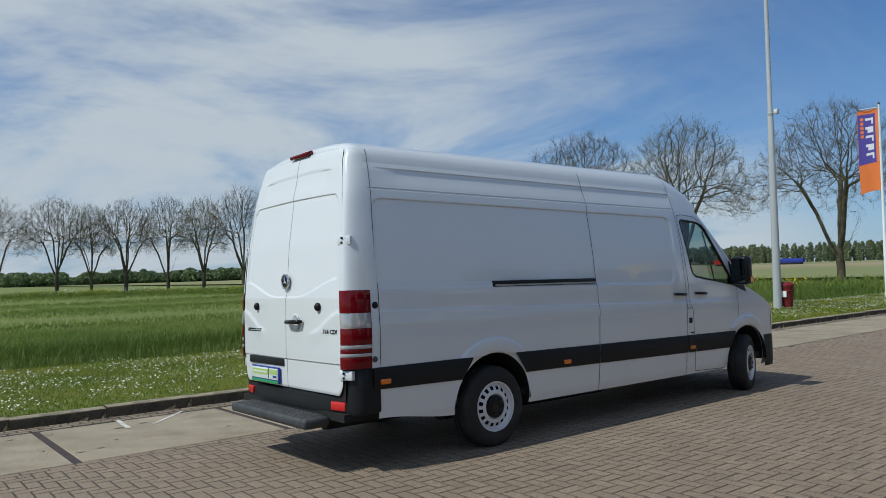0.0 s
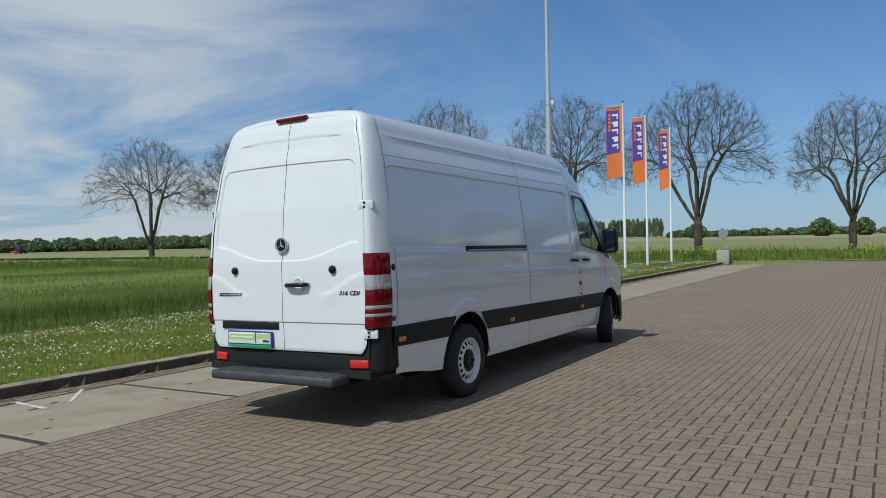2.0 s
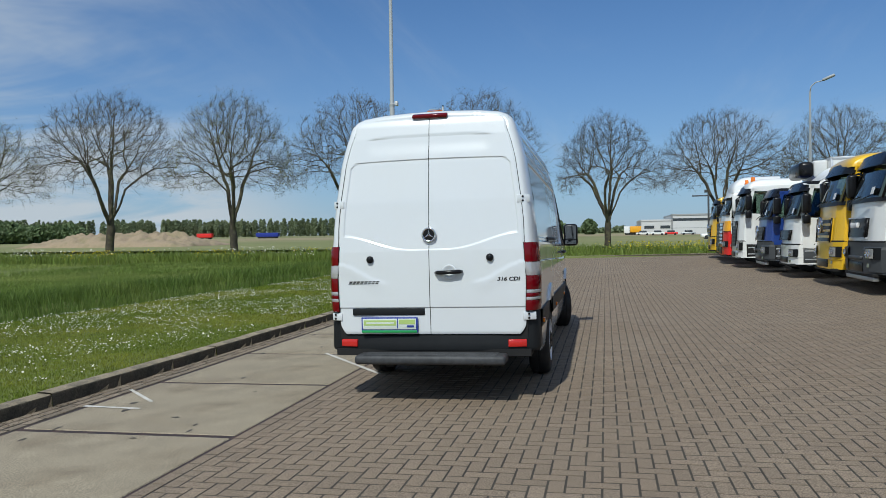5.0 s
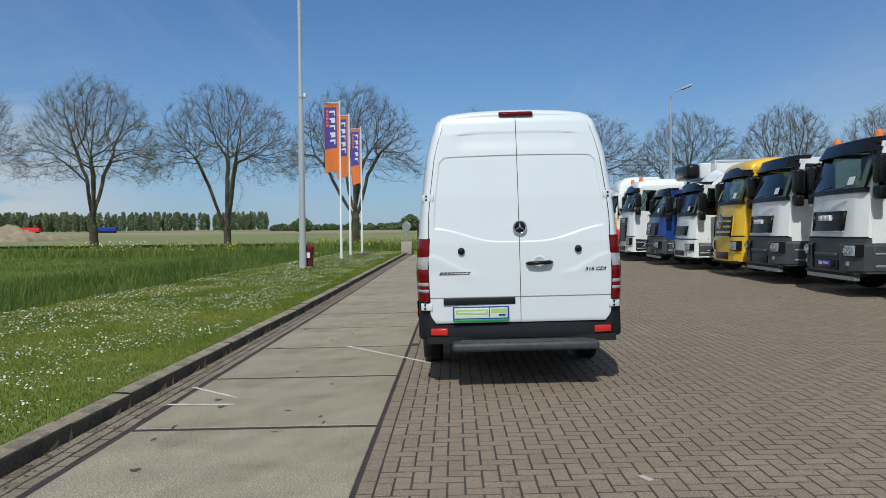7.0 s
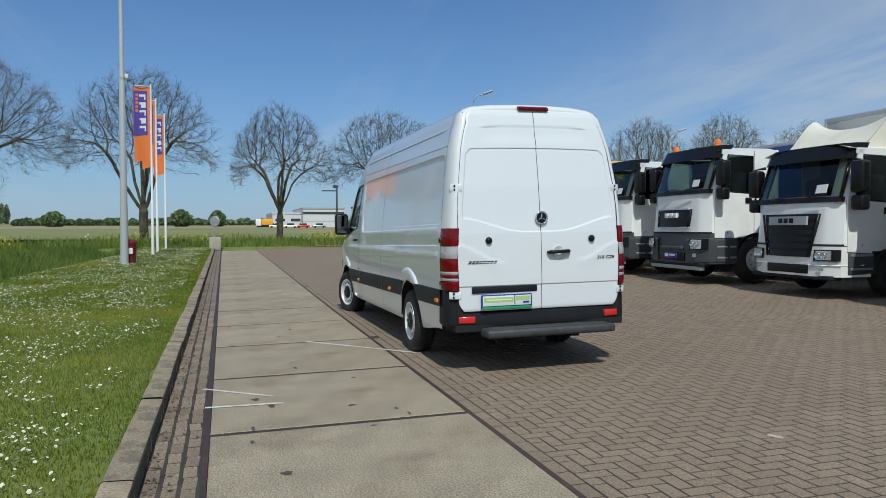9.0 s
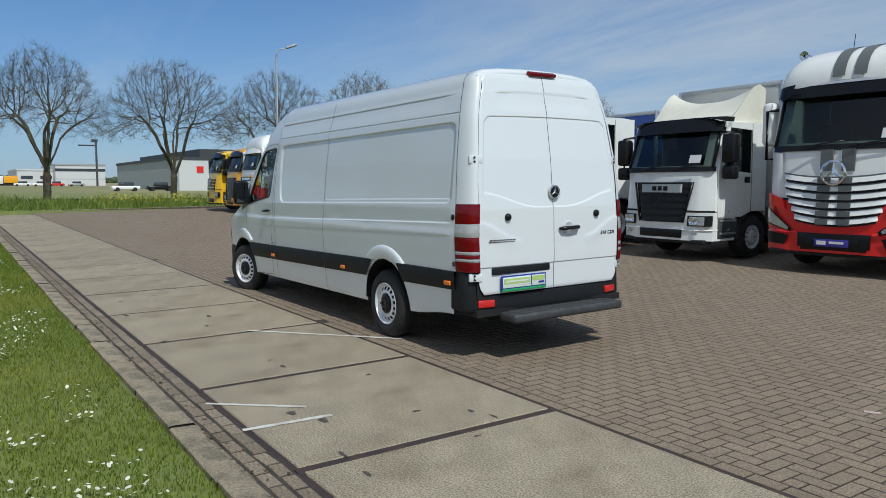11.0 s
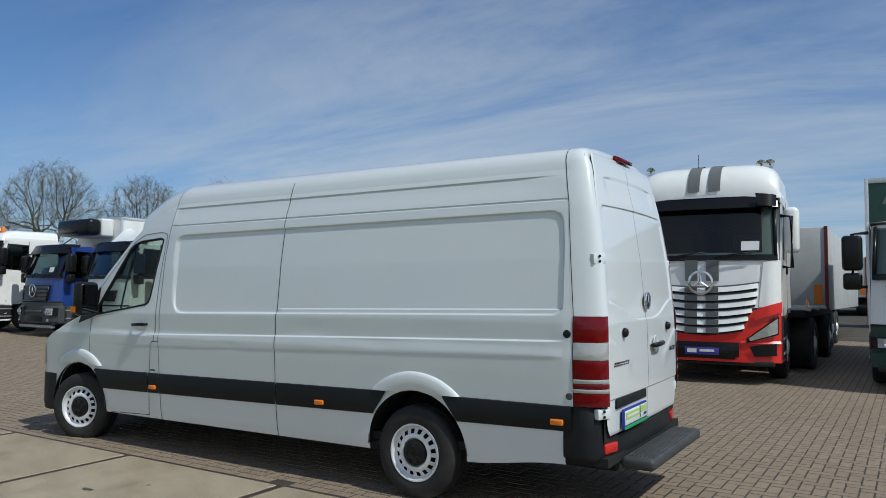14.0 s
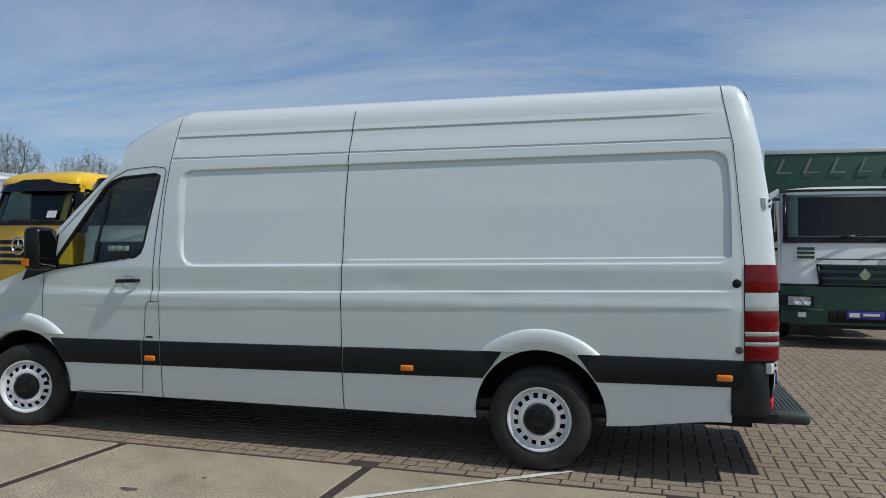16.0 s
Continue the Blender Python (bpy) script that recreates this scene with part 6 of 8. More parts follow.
def truck(x, y, yaw, label, paint="white", vee=False, taper=0.96, w=1.22, top=3.0, scr=(2.03, 2.85), bump=(0.36, 1.02), bumper="grey_plastic", lower=None, grille="black", grille_z=None,
          grille_w=0.78, slats=5, slat_mat=None, visor="black", roof="low", roof_top=None, roof_mat=None, depth=1.75, beacons=False, beacon_z=None, lamp_z=None, lamp_mat="head_lamp",
          mirror="black", badge=None, body=None, plate=None, stripe=False, band=None, wheel_r=0.50, front_axle=-1.40, rear=(-5.0,), corner_panel=None, lamp_x=0.86, lamp_w=0.34, paper=True, fridge=False, axle_in=0.0):
    t = thing("truck", Matrix.Translation((x, y, road_z(x, y - 2.0))) @ pose(0, 0, 0, SLOPE * 0.5, 0, yaw), label, "truck", "row of parked trucks")
    P = M[paint]
    b0, b1 = bump
    s0, s1 = scr
    cab = new("cab")
    cab.parent = t
    tagged(cab, "%s cab" % {"white": "white painted steel", "yellow": "yellow painted", "orange_yellow": "orange-yellow painted", "blue": "dark blue painted"}[paint])
    # front, from the bumper up
    part("bumper", front_band(b0, b1, 0.02, 0.0, w, w, 0.10, 0.26, 5, wrap=0.50), M[bumper], t, smooth=45)
    if bumper == "grey_plastic":
        # proud corner blocks, a stepped middle and the steel bar below
        for s in (1, -1):
            part("bumper_corner", front_band(b0 + 0.05, b1 - 0.16, 0.050, 0.055, w * 1.012, w * 1.012, 0.10, 0.26, 3, wrap=0.40, only=(0.46, 1.0), side=s), M[bumper], t, smooth=45)
            part("bumper_ledge", front_band(b1 - 0.165, b1 - 0.10, 0.055, 0.018, w * 1.012, w, 0.10, 0.26, 2, wrap=0.40, only=(0.46, 1.0), side=s), M[bumper], t, smooth=45)
        part("bumper_step", boxed(-0.46, 0.46, -0.04, 0.060, b0 + 0.30, b0 + 0.38, 0.02), M[bumper], t, smooth=50)
        part("underrun_bar", boxed(-w + 0.16, w - 0.16, -0.16, -0.04, b0 - 0.15, b0 - 0.05, 0.02), M["steel"], t, "dull steel underrun bar", smooth=50)
    else:
        for s in (1, -1):
            part("bumper_crease", front_band(b0 + (b1 - b0) * 0.36, b0 + (b1 - b0) * 0.41, 0.036, 0.010, w * 1.004, w, 0.10, 0.26, 2, wrap=0.35, only=(0.5, 1.0), side=s), M[bumper], t, smooth=45)
    part("bumper_intake", boxed(-0.52, 0.52, -0.06, 0.024, b0 + 0.04, b0 + 0.05 + (b1 - b0) * 0.28, 0.015), M["black"], t, "dark bumper intake")
    part("bumper_gap", front_band(b1 - 0.010, b1 + 0.028, 0.004, -0.010, w * 1.001, w * 1.001, 0.10, 0.26, 1, wrap=0.3), M["dark"], t, smooth=45)
    part("bumper_lip", boxed(-w + 0.12, w - 0.12, -0.30, -0.02, b0 - 0.06, b0 + 0.02, 0.02), M["dark"], t)
    gz = grille_z or (b1 + 0.06, s0 - 0.12)
    part("front_panel", front_band(b1 + 0.004, s0, -0.02, -0.10, w, w * 0.985, 0.10, 0.25, 6, wrap=0.10), P, cab, smooth=45)
    part("windscreen_frame", front_band(s0, s1 + 0.06, -0.105, -0.40, w * 0.985, w * 0.95, 0.10, 0.20, 9, 24, wrap=0.05, rim=3), P, cab, smooth=45)
    # the glass lies in the black frame; behind it the cab is dark
    part("windscreen", front_band(s0 + 0.04, s1 + 0.01, -0.105 + 0.014, -0.375 + 0.018, w * 0.945, w * 0.915, 0.085, 0.09, 6, wrap=0.0), M["screen"], cab, smooth=True)
    part("screen_cowl", front_band(s0 - 0.02, s0 + 0.075, -0.075, -0.092, w * 0.955, w * 0.95, 0.085, 0.10, 2, wrap=0.03), M["black"], cab, smooth=45)
    for s in (1, -1):
        bm = bmesh.new()
        bent(bm, [(s * w * 0.93, -0.215, s0 + 0.05), (s * w * 0.905, -0.46, s1 + 0.02)], 0.028, 8)
        part("screen_seal", bm, M["black"], cab, smooth=True)
    for sx in (-0.45, 0.35):
        bm = bmesh.new()
        bent(bm, [(sx + 0.25, -0.02, s0 + 0.02), (sx - 0.05, -0.04, s0 + 0.08), (sx - 0.42, -0.075, s0 + 0.12)], 0.012, 6)
        part("wiper", bm, M["black"], cab, smooth=True)
    if paper:
        o = part("paper_sheet", boxed(-0.14, 0.14, -0.003, 0.003, -0.08, 0.08), M["paper"], cab, "white paper behind the screen")
        o.matrix_local = Matrix.Translation((-w * 0.62, -0.135, s0 + 0.22)) @ pose(0, 0, 0, 17, 0, -4)
    # sides with a window opening
    yb = -depth
    for s in (1, -1):
        X = s * w
        ya = -0.30
        part("door", side_plate([(ya, b1 - 0.1), (ya, s0 + 0.02), (-1.28, s0 - 0.05), (-1.28, b1 + 0.0), (-1.0, b1 - 0.1)], X), P, cab, smooth=False)
        part("rear_quarter", side_plate([(-1.285, b1), (-1.285, s0 - 0.05), (-1.285, s1 + 0.12), (yb, s1 + 0.12), (yb, b1)], X), P, cab, smooth=False)
        part("door_top", side_plate([(-0.48, s1 + 0.02), (-0.50, s1 + 0.12), (-1.28, s1 + 0.12), (-1.28, s1 - 0.02)], X), P, cab, smooth=False)
        part("front_post", side_plate([(ya, s0 + 0.02), (-0.54, s1 + 0.10), (-0.64, s1 + 0.10), (ya - 0.13, s0 + 0.02)], X), P, cab, smooth=False)
        part("side_window", side_plate([(ya - 0.12, s0 + 0.015), (-0.62, s1 + 0.03), (-1.29, s1), (-1.29, s0 - 0.045)], s * (w - 0.02), 0.006), M["glass_dark"], cab, "tinted side window", smooth=False)
        part("door_grip", boxed(min(X, X + s * 0.03), max(X, X + s * 0.03), -1.22, -1.06, s0 - 0.24, s0 - 0.12, 0.012), M["black"], cab)
        part("door_gap", side_plate([(-1.282, b1), (-1.282, s1 + 0.1), (-1.29, s1 + 0.1), (-1.29, b1)], s * (w + 0.003), 0.004), M["dark"], cab, smooth=False)
        if corner_panel:
            part("corner_panel", boxed(min(X, X + s * 0.012), max(X, X + s * 0.012), -0.34, -0.10, b1 + 0.02, s0 - 0.06, 0.005), M[corner_panel], cab)
        # steps and arch
        part("entry_step", boxed(min(X * 0.86, X), max(X * 0.86, X), -0.88, -0.32, b0 + 0.04, b1 - 0.12, 0.02), M[lower or "dark"], t, smooth=50)
        for q in range(2):
            part("step_tread", boxed(min(X * 0.9, X + s * 0.012), max(X * 0.9, X + s * 0.012), -0.84, -0.36, b0 + 0.12 + 0.24 * q, b0 + 0.16 + 0.24 * q, 0.006), M["steel"], t)
        bm = bmesh.new()
        sheet(bm, lambda i, k: (s * (w - 0.30 + 0.31 * k / 2), front_axle + (wheel_r + 0.09) * math.cos(math.pi * i / 14), wheel_r + (wheel_r + 0.09) * math.sin(math.pi * i / 14)), 14, 2)
        part("mudguard", bm, M[lower or "grey_plastic"], t, "dark mudguard", smooth=True)
        # mirrors on arms
        mir = new("door_mirror")
        mir.parent = t
        tagged(mir, "tall mirror housing on an arm")
        mx = s * (w + (0.15 if mirror == "white" else 0.20))
        if mirror == "white":
            part("mirror_shell", boxed(mx - 0.11, mx + 0.12, -0.62, -0.34, s0 + 0.10, s0 + 0.86, 0.08, 3), M[mirror], mir, smooth=60)
            part("mirror_glass", boxed(mx - 0.09, mx + 0.10, -0.626, -0.619, s0 + 0.16, s0 + 0.80), M["mirror"], mir)
        else:
            part("mirror_shell", boxed(mx - 0.14, mx + 0.15, -0.48, -0.26, s0 + 0.13, s0 + 0.68, 0.06, 3), M[mirror], mir, smooth=60)
            part("mirror_glass", boxed(mx - 0.11, mx + 0.12, -0.486, -0.479, s0 + 0.18, s0 + 0.63), M["mirror"], mir)
            part("wide_mirror", boxed(mx - 0.13, mx + 0.14, -0.46, -0.27, s0 - 0.17, s0 + 0.09, 0.05, 3), M[mirror], mir, smooth=60)
        bm = bmesh.new()
        bent(bm, [(s * (w - 0.02), -0.40, s0 + 0.72), (mx, -0.34, s0 + 0.70), (mx, -0.34, s0 - 0.14), (s * (w - 0.02), -0.42, s0 - 0.12)], 0.032, 6)
        part("mirror_arm", bm, M["black"], mir, smooth=True)
        # headlamp in the bumper corner
        lz = lamp_z or (b0 + 0.30, b0 + 0.52)
        yl = 0.066 if bumper == "grey_plastic" else 0.034
        wl = w * (1.014 if bumper == "grey_plastic" else 1.004)
        if vee:
            lamp = part("headlamp", front_patch([(s * 0.56, 0.72), (s * 0.955, 1.10), (s * 0.955, 0.80), (s * 0.57, 0.66)], 0.046, 0.0, wl), M["black"], t, "wedge headlamp in a dark surround", smooth=60)
            part("lens", front_patch([(s * 0.60, 0.735), (s * 0.945, 1.06), (s * 0.945, 0.82), (s * 0.61, 0.69)], 0.056, 0.0, wl), M[lamp_mat], lamp, "clear lens", smooth=60)
            part("fog_recess", front_patch([(s * 0.60, 0.60), (s * 0.93, 0.66), (s * 0.93, 0.46), (s * 0.66, 0.44)], 0.044, 0.0, wl), M["black"], t, "dark bumper corner intake", smooth=60)
            part("cheek", front_patch([(s * 0.78, 1.98), (s * 0.985, 2.02), (s * 0.985, 1.24), (s * 0.72, 1.24)], 0.075, -0.075, w * 1.0), P, cab, "white raised corner panel", smooth=45)
            part("bumper_horn", front_patch([(s * 0.70, 1.215), (s * 0.995, 1.33), (s * 0.995, 1.16), (s * 0.66, 1.02)], 0.045, 0.0, w * 1.004), M[bumper], t, smooth=45)
            o = part("fog_lamp", lathe(bmesh.new(), [(0.06, 0.0), (0.055, 0.014), (0.04, 0.006), (0.001, 0.004)], 18), M["chrome"], t, smooth=60)
            o.matrix_local = Matrix.Translation((s * 0.88, -0.045, 0.56))
            continue
        lamp = part("headlamp", front_band(lz[0] - 0.02, lz[1] + 0.02, yl, yl - 0.012, wl, wl, 0.10, 0.26, 2, 40, only=(0.60, 0.90), side=s), M["black"], t, "headlamp in a black surround", smooth=60)
        part("lens", front_band(lz[0], lz[1], yl + 0.012, yl + 0.002, wl, wl, 0.10, 0.26, 3, 40, only=(0.64, 0.87), side=s), M[lamp_mat], lamp, "clear lens", smooth=60)
        for q in (0.69, 0.80):
            xx = q / 0.8 * (wl - 0.26) if q <= 0.8 else wl - 0.2
            o = part("reflector", lathe(bmesh.new(), [(0.065, 0.0), (0.06, 0.012), (0.04, 0.004), (0.001, 0.0)], 16), M["chrome"], lamp, smooth=60)
            o.matrix_local = Matrix.Translation((s * xx, yl + 0.016 - 0.10 * (xx / wl) ** 2, (lz[0] + lz[1]) / 2))
        zf = max(lz[0] - 0.15, b0 + 0.08)
        part("fog_lamp", front_band(zf - 0.04, zf + 0.04, yl + 0.008, yl + 0.004, wl, wl, 0.10, 0.26, 2, 40, only=(0.68, 0.82), side=s), M["head_lamp"], t, smooth=60)
    part("cab_floor", boxed(-w + 0.05, w - 0.05, yb, -0.3, b1 - 0.15, b1 - 0.05), M["dark"], cab)
    part("rear_wall", boxed(-w + 0.02, w - 0.02, yb - 0.03, yb + 0.01, b1 - 0.1, s1 + 0.12, 0.01), P, cab)
    part("cab_lining", boxed(-w + 0.05, w - 0.05, yb + 0.012, yb + 0.03, b1, s1 + 0.08), M["seat"], cab)
    part("dashboard", boxed(-w + 0.1, w - 0.1, -0.62, -0.30, s0 - 0.35, s0 + 0.02, 0.05), M["cab_inside"], cab, smooth=50)
    for sx in (0.62, -0.62):
        part("seat", boxed(sx - 0.27, sx + 0.27, -1.35, -1.15, s0 - 0.4, s0 + 0.48, 0.06), M["seat"], cab, smooth=50)
    # grille
    gm = M[grille]
    part("grille", front_band(gz[0], gz[1], 0.032, -0.020, grille_w * (0.72 if vee else taper), grille_w * 1.02, 0.045, 0.05, 4, wrap=0.0, dip=0.08 if vee else 0.0), gm, cab, smooth=45)
    if not vee:
        for s in (1, -1):
            bm = bmesh.new()
            bent(bm, [(s * grille_w * (taper - 0.005), -0.005, gz[0]), (s * grille_w * 1.02, -0.055, gz[1])], 0.022, 8)
            part("grille_edge", bm, M["black"], cab, smooth=True)
    sm = M[slat_mat] if slat_mat else M["black"]
    for k in range(slats):
        z = gz[0] + (gz[1] - gz[0]) * (k + 0.5) / slats
        yy = 0.032 - 0.052 * (k + 0.5) / slats + 0.018
        hh = (gz[1] - gz[0]) / slats * 0.30
        sw_ = grille_w * ((0.74 + 0.28 * min(1.0, (k + 0.5) / slats * 1.5)) if vee else taper + (1.01 - taper) * (k + 0.5) / slats)
        part("slat", front_band(z - hh, z + hh, yy + 0.018 * vee, yy - 0.01, sw_ * 0.97, sw_ * 0.98, 0.045, 0.04, 1, 12, wrap=0.0, dip=0.08 if vee else 0.0), sm, cab, smooth=60)
        if vee:
            part("slat_gap", front_band(z - hh * 1.9, z - hh, yy - 0.004, yy - 0.006, sw_ * 0.95, sw_ * 0.96, 0.045, 0.04, 1, 12, wrap=0.0, dip=0.08), M["black"], cab, smooth=60)
            for sx in (-0.27, 0.07):
                part("slat_stripe", boxed(sx, sx + 0.20, yy - 0.01, yy + 0.026 * 1.0, z - hh - 0.085, z + hh - 0.075), M["stripe_grey"], cab)
    if badge == "star":
        bm = lathe(bmesh.new(), [(0.205, -0.02), (0.205, 0.02), (0.175, 0.03), (0.165, 0.01)], 32)
        for a in (90, 210, 330):
            c, q = math.cos(radians(a)), math.sin(radians(a))
            vs = [bm.verts.new((0.155 * c, 0.02, 0.155 * q)), bm.verts.new((-0.03 * q, 0.015, 0.03 * c)), bm.verts.new((0.02 * c, 0.04, 0.02 * q)), bm.verts.new((0.03 * q, 0.015, -0.03 * c))]
            bm.faces.new((vs[0], vs[1], vs[2]))
            bm.faces.new((vs[0], vs[2], vs[3]))
        o = part("badge", bm, M["chrome"], cab, "round chrome badge", smooth=40)
        o.matrix_local = Matrix.Translation((0, 0.065 if vee else 0.050, gz[1] - (0.02 if vee else 0.16)))
    elif badge == "bars":
        for k in range(3):
            part("badge_bar", boxed(-0.25 + 0.18 * k, -0.11 + 0.18 * k, -0.03, 0.062, gz[0] + (gz[1] - gz[0]) * 0.52, gz[0] + (gz[1] - gz[0]) * 0.52 + 0.11, 0.01), M["paper"], cab)
        for q, (za, zb) in enumerate(((gz[1] - 0.005, gz[1] + 0.025), (gz[0] - 0.025, gz[0] + 0.005))):
            part("grille_edge", front_band(za, zb, 0.036, 0.030, grille_w * 1.03, grille_w * 1.03, 0.045, 0.05, 1, 12, wrap=0.0), M["alu"], cab, smooth=45)
    elif badge == "strip":
        part("badge_strip", front_band(gz[1] - 0.20, gz[1] - 0.04, 0.045, 0.035, grille_w * 0.72, grille_w * 0.72, 0.03, 0.03, 1, 12, wrap=0.0), M["steel"], cab, smooth=40)
        for k in range(3):
            part("badge_bar", boxed(-0.19 + 0.14 * k, -0.09 + 0.14 * k, 0.0, 0.050, gz[1] - 0.165, gz[1] - 0.075, 0.008), M["black"], cab)
    elif badge == "diamond":
        bm = outline(bmesh.new(), [(0, 0, 0.11), (0.085, 0, 0), (0, 0, -0.11), (-0.085, 0, 0)], 0.03, (0, 1, 0))
        o = part("badge", bm, M["chrome"], cab, "chrome diamond badge")
        o.matrix_local = Matrix.Translation((0, 0.0, (gz[0] + gz[1]) / 2))
    if plate:
        part("plate_holder", boxed(-0.40, 0.40, 0.0, 0.05, b0 + 0.10, b0 + 0.24, 0.01), M["black"], t)
        pl = part("plate", boxed(-0.27, 0.27, 0.045, 0.062, b0 + 0.105, b0 + 0.225, 0.004), M[plate], t, "violet advertising plate with unreadable print" if plate == "plate_violet" else "plain plate")
        part("print_bar", boxed(-0.20, 0.03, 0.061, 0.065, b0 + 0.155, b0 + 0.195), M["paper"], pl)
        part("print_bar", boxed(0.08, 0.23, 0.061, 0.065, b0 + 0.135, b0 + 0.200), M["paper"], pl)
    # visor and roof
    if visor:
        bm = front_band(s1 - 0.06, s1 + 0.22, -0.20, -0.36, w * 0.975, w * 0.955, 0.10, 0.22, 5, wrap=0.16)
        part("sun_visor", bm, M[visor], cab, smooth=45)
    rm = M[roof_mat] if roof_mat else P
    rt = roof_top or top
    if roof == "low":
        def f(i, k):
            v = -1 + 2 * k / 16
            yy = -0.36 - (depth - 0.36) * i / 10
            return (w * 0.97 * v, yy - 0.08 * v * v * (1 - i / 10), s1 + 0.10 + (rt - s1 - 0.10) * (1 - abs(v) ** 4) * min(1, (i / 10) * 3) ** 0.6)
        part("roof", sheet(bmesh.new(), f, 10, 16), rm, cab, smooth=60)
    elif roof == "high":
        def f(i, k):
            a = math.pi * k / 16
            q = (i / 20) ** 2
            zt = s1 + 0.10 + (rt - s1 - 0.10) * (1 - (1 - min(1, q / 0.45)) ** 2.2) ** 0.5 if q > 0 else s1 + 0.10
            c = math.cos(a)
            xx = w * math.copysign(abs(c) ** 0.36, c) * (0.97 - 0.10 * min(1, q * 2) * math.sin(a))
            return (xx, -0.34 - (depth - 0.34) * q ** 1.1 - 0.10 * c * c * (1 - q), s1 + 0.10 + (zt - s1 - 0.10) * math.sin(a) ** 0.30)
        part("roof", sheet(bmesh.new(), f, 20, 16), rm, cab, "raised cab roof", smooth=60)
        part("roof_side", boxed(-w * 0.99, w * 0.99, -depth, -0.55, s1 + 0.05, s1 + 0.22, 0.03), rm, cab)
    elif roof == "deflector":
        def f0(i, k):
            v = -1 + 2 * k / 16
            yy = -0.36 - (depth - 0.36) * i / 10
            return (w * 0.97 * v, yy, s1 + 0.12 + 0.10 * (1 - abs(v) ** 4))
        part("roof", sheet(bmesh.new(), f0, 10, 16), P, cab, smooth=60)
        def f(i, k):
            v = -1 + 2 * k / 16
            q = i / 12
            yy = -0.62 - (depth - 0.62) * q
            zz = s1 + 0.16 + (rt - s1 - 0.16) * (0.10 * q + 0.90 * (math.sin(min(1, q / 0.86) * math.pi / 2) ** 2.0)) * (0.62 + 0.38 * abs(v) ** 2.5) - 0.10 * max(0, q - 0.86) / 0.14
            return (w * (0.86 + 0.08 * q) * v, yy + 0.10 * (1 - v * v), zz)
        part("air_deflector", sheet(bmesh.new(), f, 12, 16), rm, cab, "curved roof air deflector", smooth=60)
        for s in (1, -1):
            bm = bmesh.new()
            sheet(bm, lambda i, k: (s * w * (0.86 + 0.08 * i / 12), -0.62 - (depth - 0.62) * i / 12, (s1 + 0.14) + ((rt - s1 - 0.14) * (0.10 * i / 12 + 0.90 * math.sin(min(1, i / 12 / 0.86) * math.pi / 2) ** 2.0) - 0.10 * max(0, i / 12 - 0.86) / 0.14) * k / 3), 12, 3)
            part("deflector_side", bm, rm, cab, smooth=True)
    if stripe:
        for sx in (-0.27, 0.07):
            part("stripe", boxed(sx, sx + 0.20, -0.10, -0.048, gz[1] + 0.01, s0 - 0.01), M["stripe_grey"], cab, "grey film stripe")
            bm = bmesh.new()
            def fs(i, k):
                q = (0.10 + 0.62 * i / 14) ** 2
                zt = s1 + 0.10 + (rt - s1 - 0.10) * (1 - (1 - min(1, q / 0.45)) ** 2.2) ** 0.5
                return (sx + 0.20 * k, -0.34 - (depth - 0.34) * q ** 1.1 + 0.020, zt + 0.008)
            part("stripe", sheet(bm, fs, 14, 1), M["stripe_grey"], cab, smooth=True)
    if band:
        part("colour_band", front_band(b1 + 0.01, b1 + (s0 - b1) * 0.62, -0.005, -0.055, w * 1.004, w * 0.995, 0.07, 0.17, 4, wrap=0.45), M[band], cab, smooth=45)
    if beacons:
        for s in (1, -1):
            o = part("beacon", lathe(bmesh.new(), [(0.085, 0), (0.085, 0.05), (0.075, 0.055), (0.072, 0.15), (0.05, 0.18), (0.001, 0.185)], 16, axis="z"), M["lamp_amber"], cab, "orange rotating beacon", smooth=40)
            o.matrix_local = Matrix.Translation((s * 0.85, -0.62, beacon_z or rt - 0.02))
    # chassis
    for s in (1, -1):
        part("frame_rail", boxed(s * 0.40 - 0.04, s * 0.40 + 0.04, -7.2, -0.6, 0.62, 0.90), M["dark"], t)
        truck_wheel(t, s * (w - 0.16 - axle_in), front_axle, wheel_r, 0.30, s)
        for ry in rear:
            truck_wheel(t, s * (w - 0.28), ry, wheel_r, 0.55, s)
        part("fuel_tank", boxed(min(s * 0.55, s * (w - 0.08)), max(s * 0.55, s * (w - 0.08)), -3.5, -2.25, 0.45, 1.0, 0.08, 3), M["alu"], t, smooth=60)
    if body:
        mt, h0, h1, y0, y1, bw = body
        bx = part("box_body", boxed(-bw, bw, y1, y0, h0, h1, 0.02), M[mt], t, "%s box body" % {"green_sheet": "dark green sheeted", "box_grey": "grey panelled", "box_white": "white panelled", "blue": "blue steel"}[mt])
        for s in (1, -1):
            part("corner_post", boxed(min(s * (bw - 0.05), s * (bw + 0.012)), max(s * (bw - 0.05), s * (bw + 0.012)), y0 - 0.06, y0 + 0.012, h0 - 0.02, h1 + 0.02, 0.008), M["alu"], bx)
            part("side_rail", boxed(min(s * (bw - 0.02), s * (bw + 0.014)), max(s * (bw - 0.02), s * (bw + 0.014)), y1, y0, h0 - 0.03, h0 + 0.09, 0.006), M["alu"], bx)
            part("top_rail", boxed(min(s * (bw - 0.04), s * (bw + 0.012)), max(s * (bw - 0.04), s * (bw + 0.012)), y1, y0, h1 - 0.07, h1 + 0.015, 0.006), M["alu"], bx)
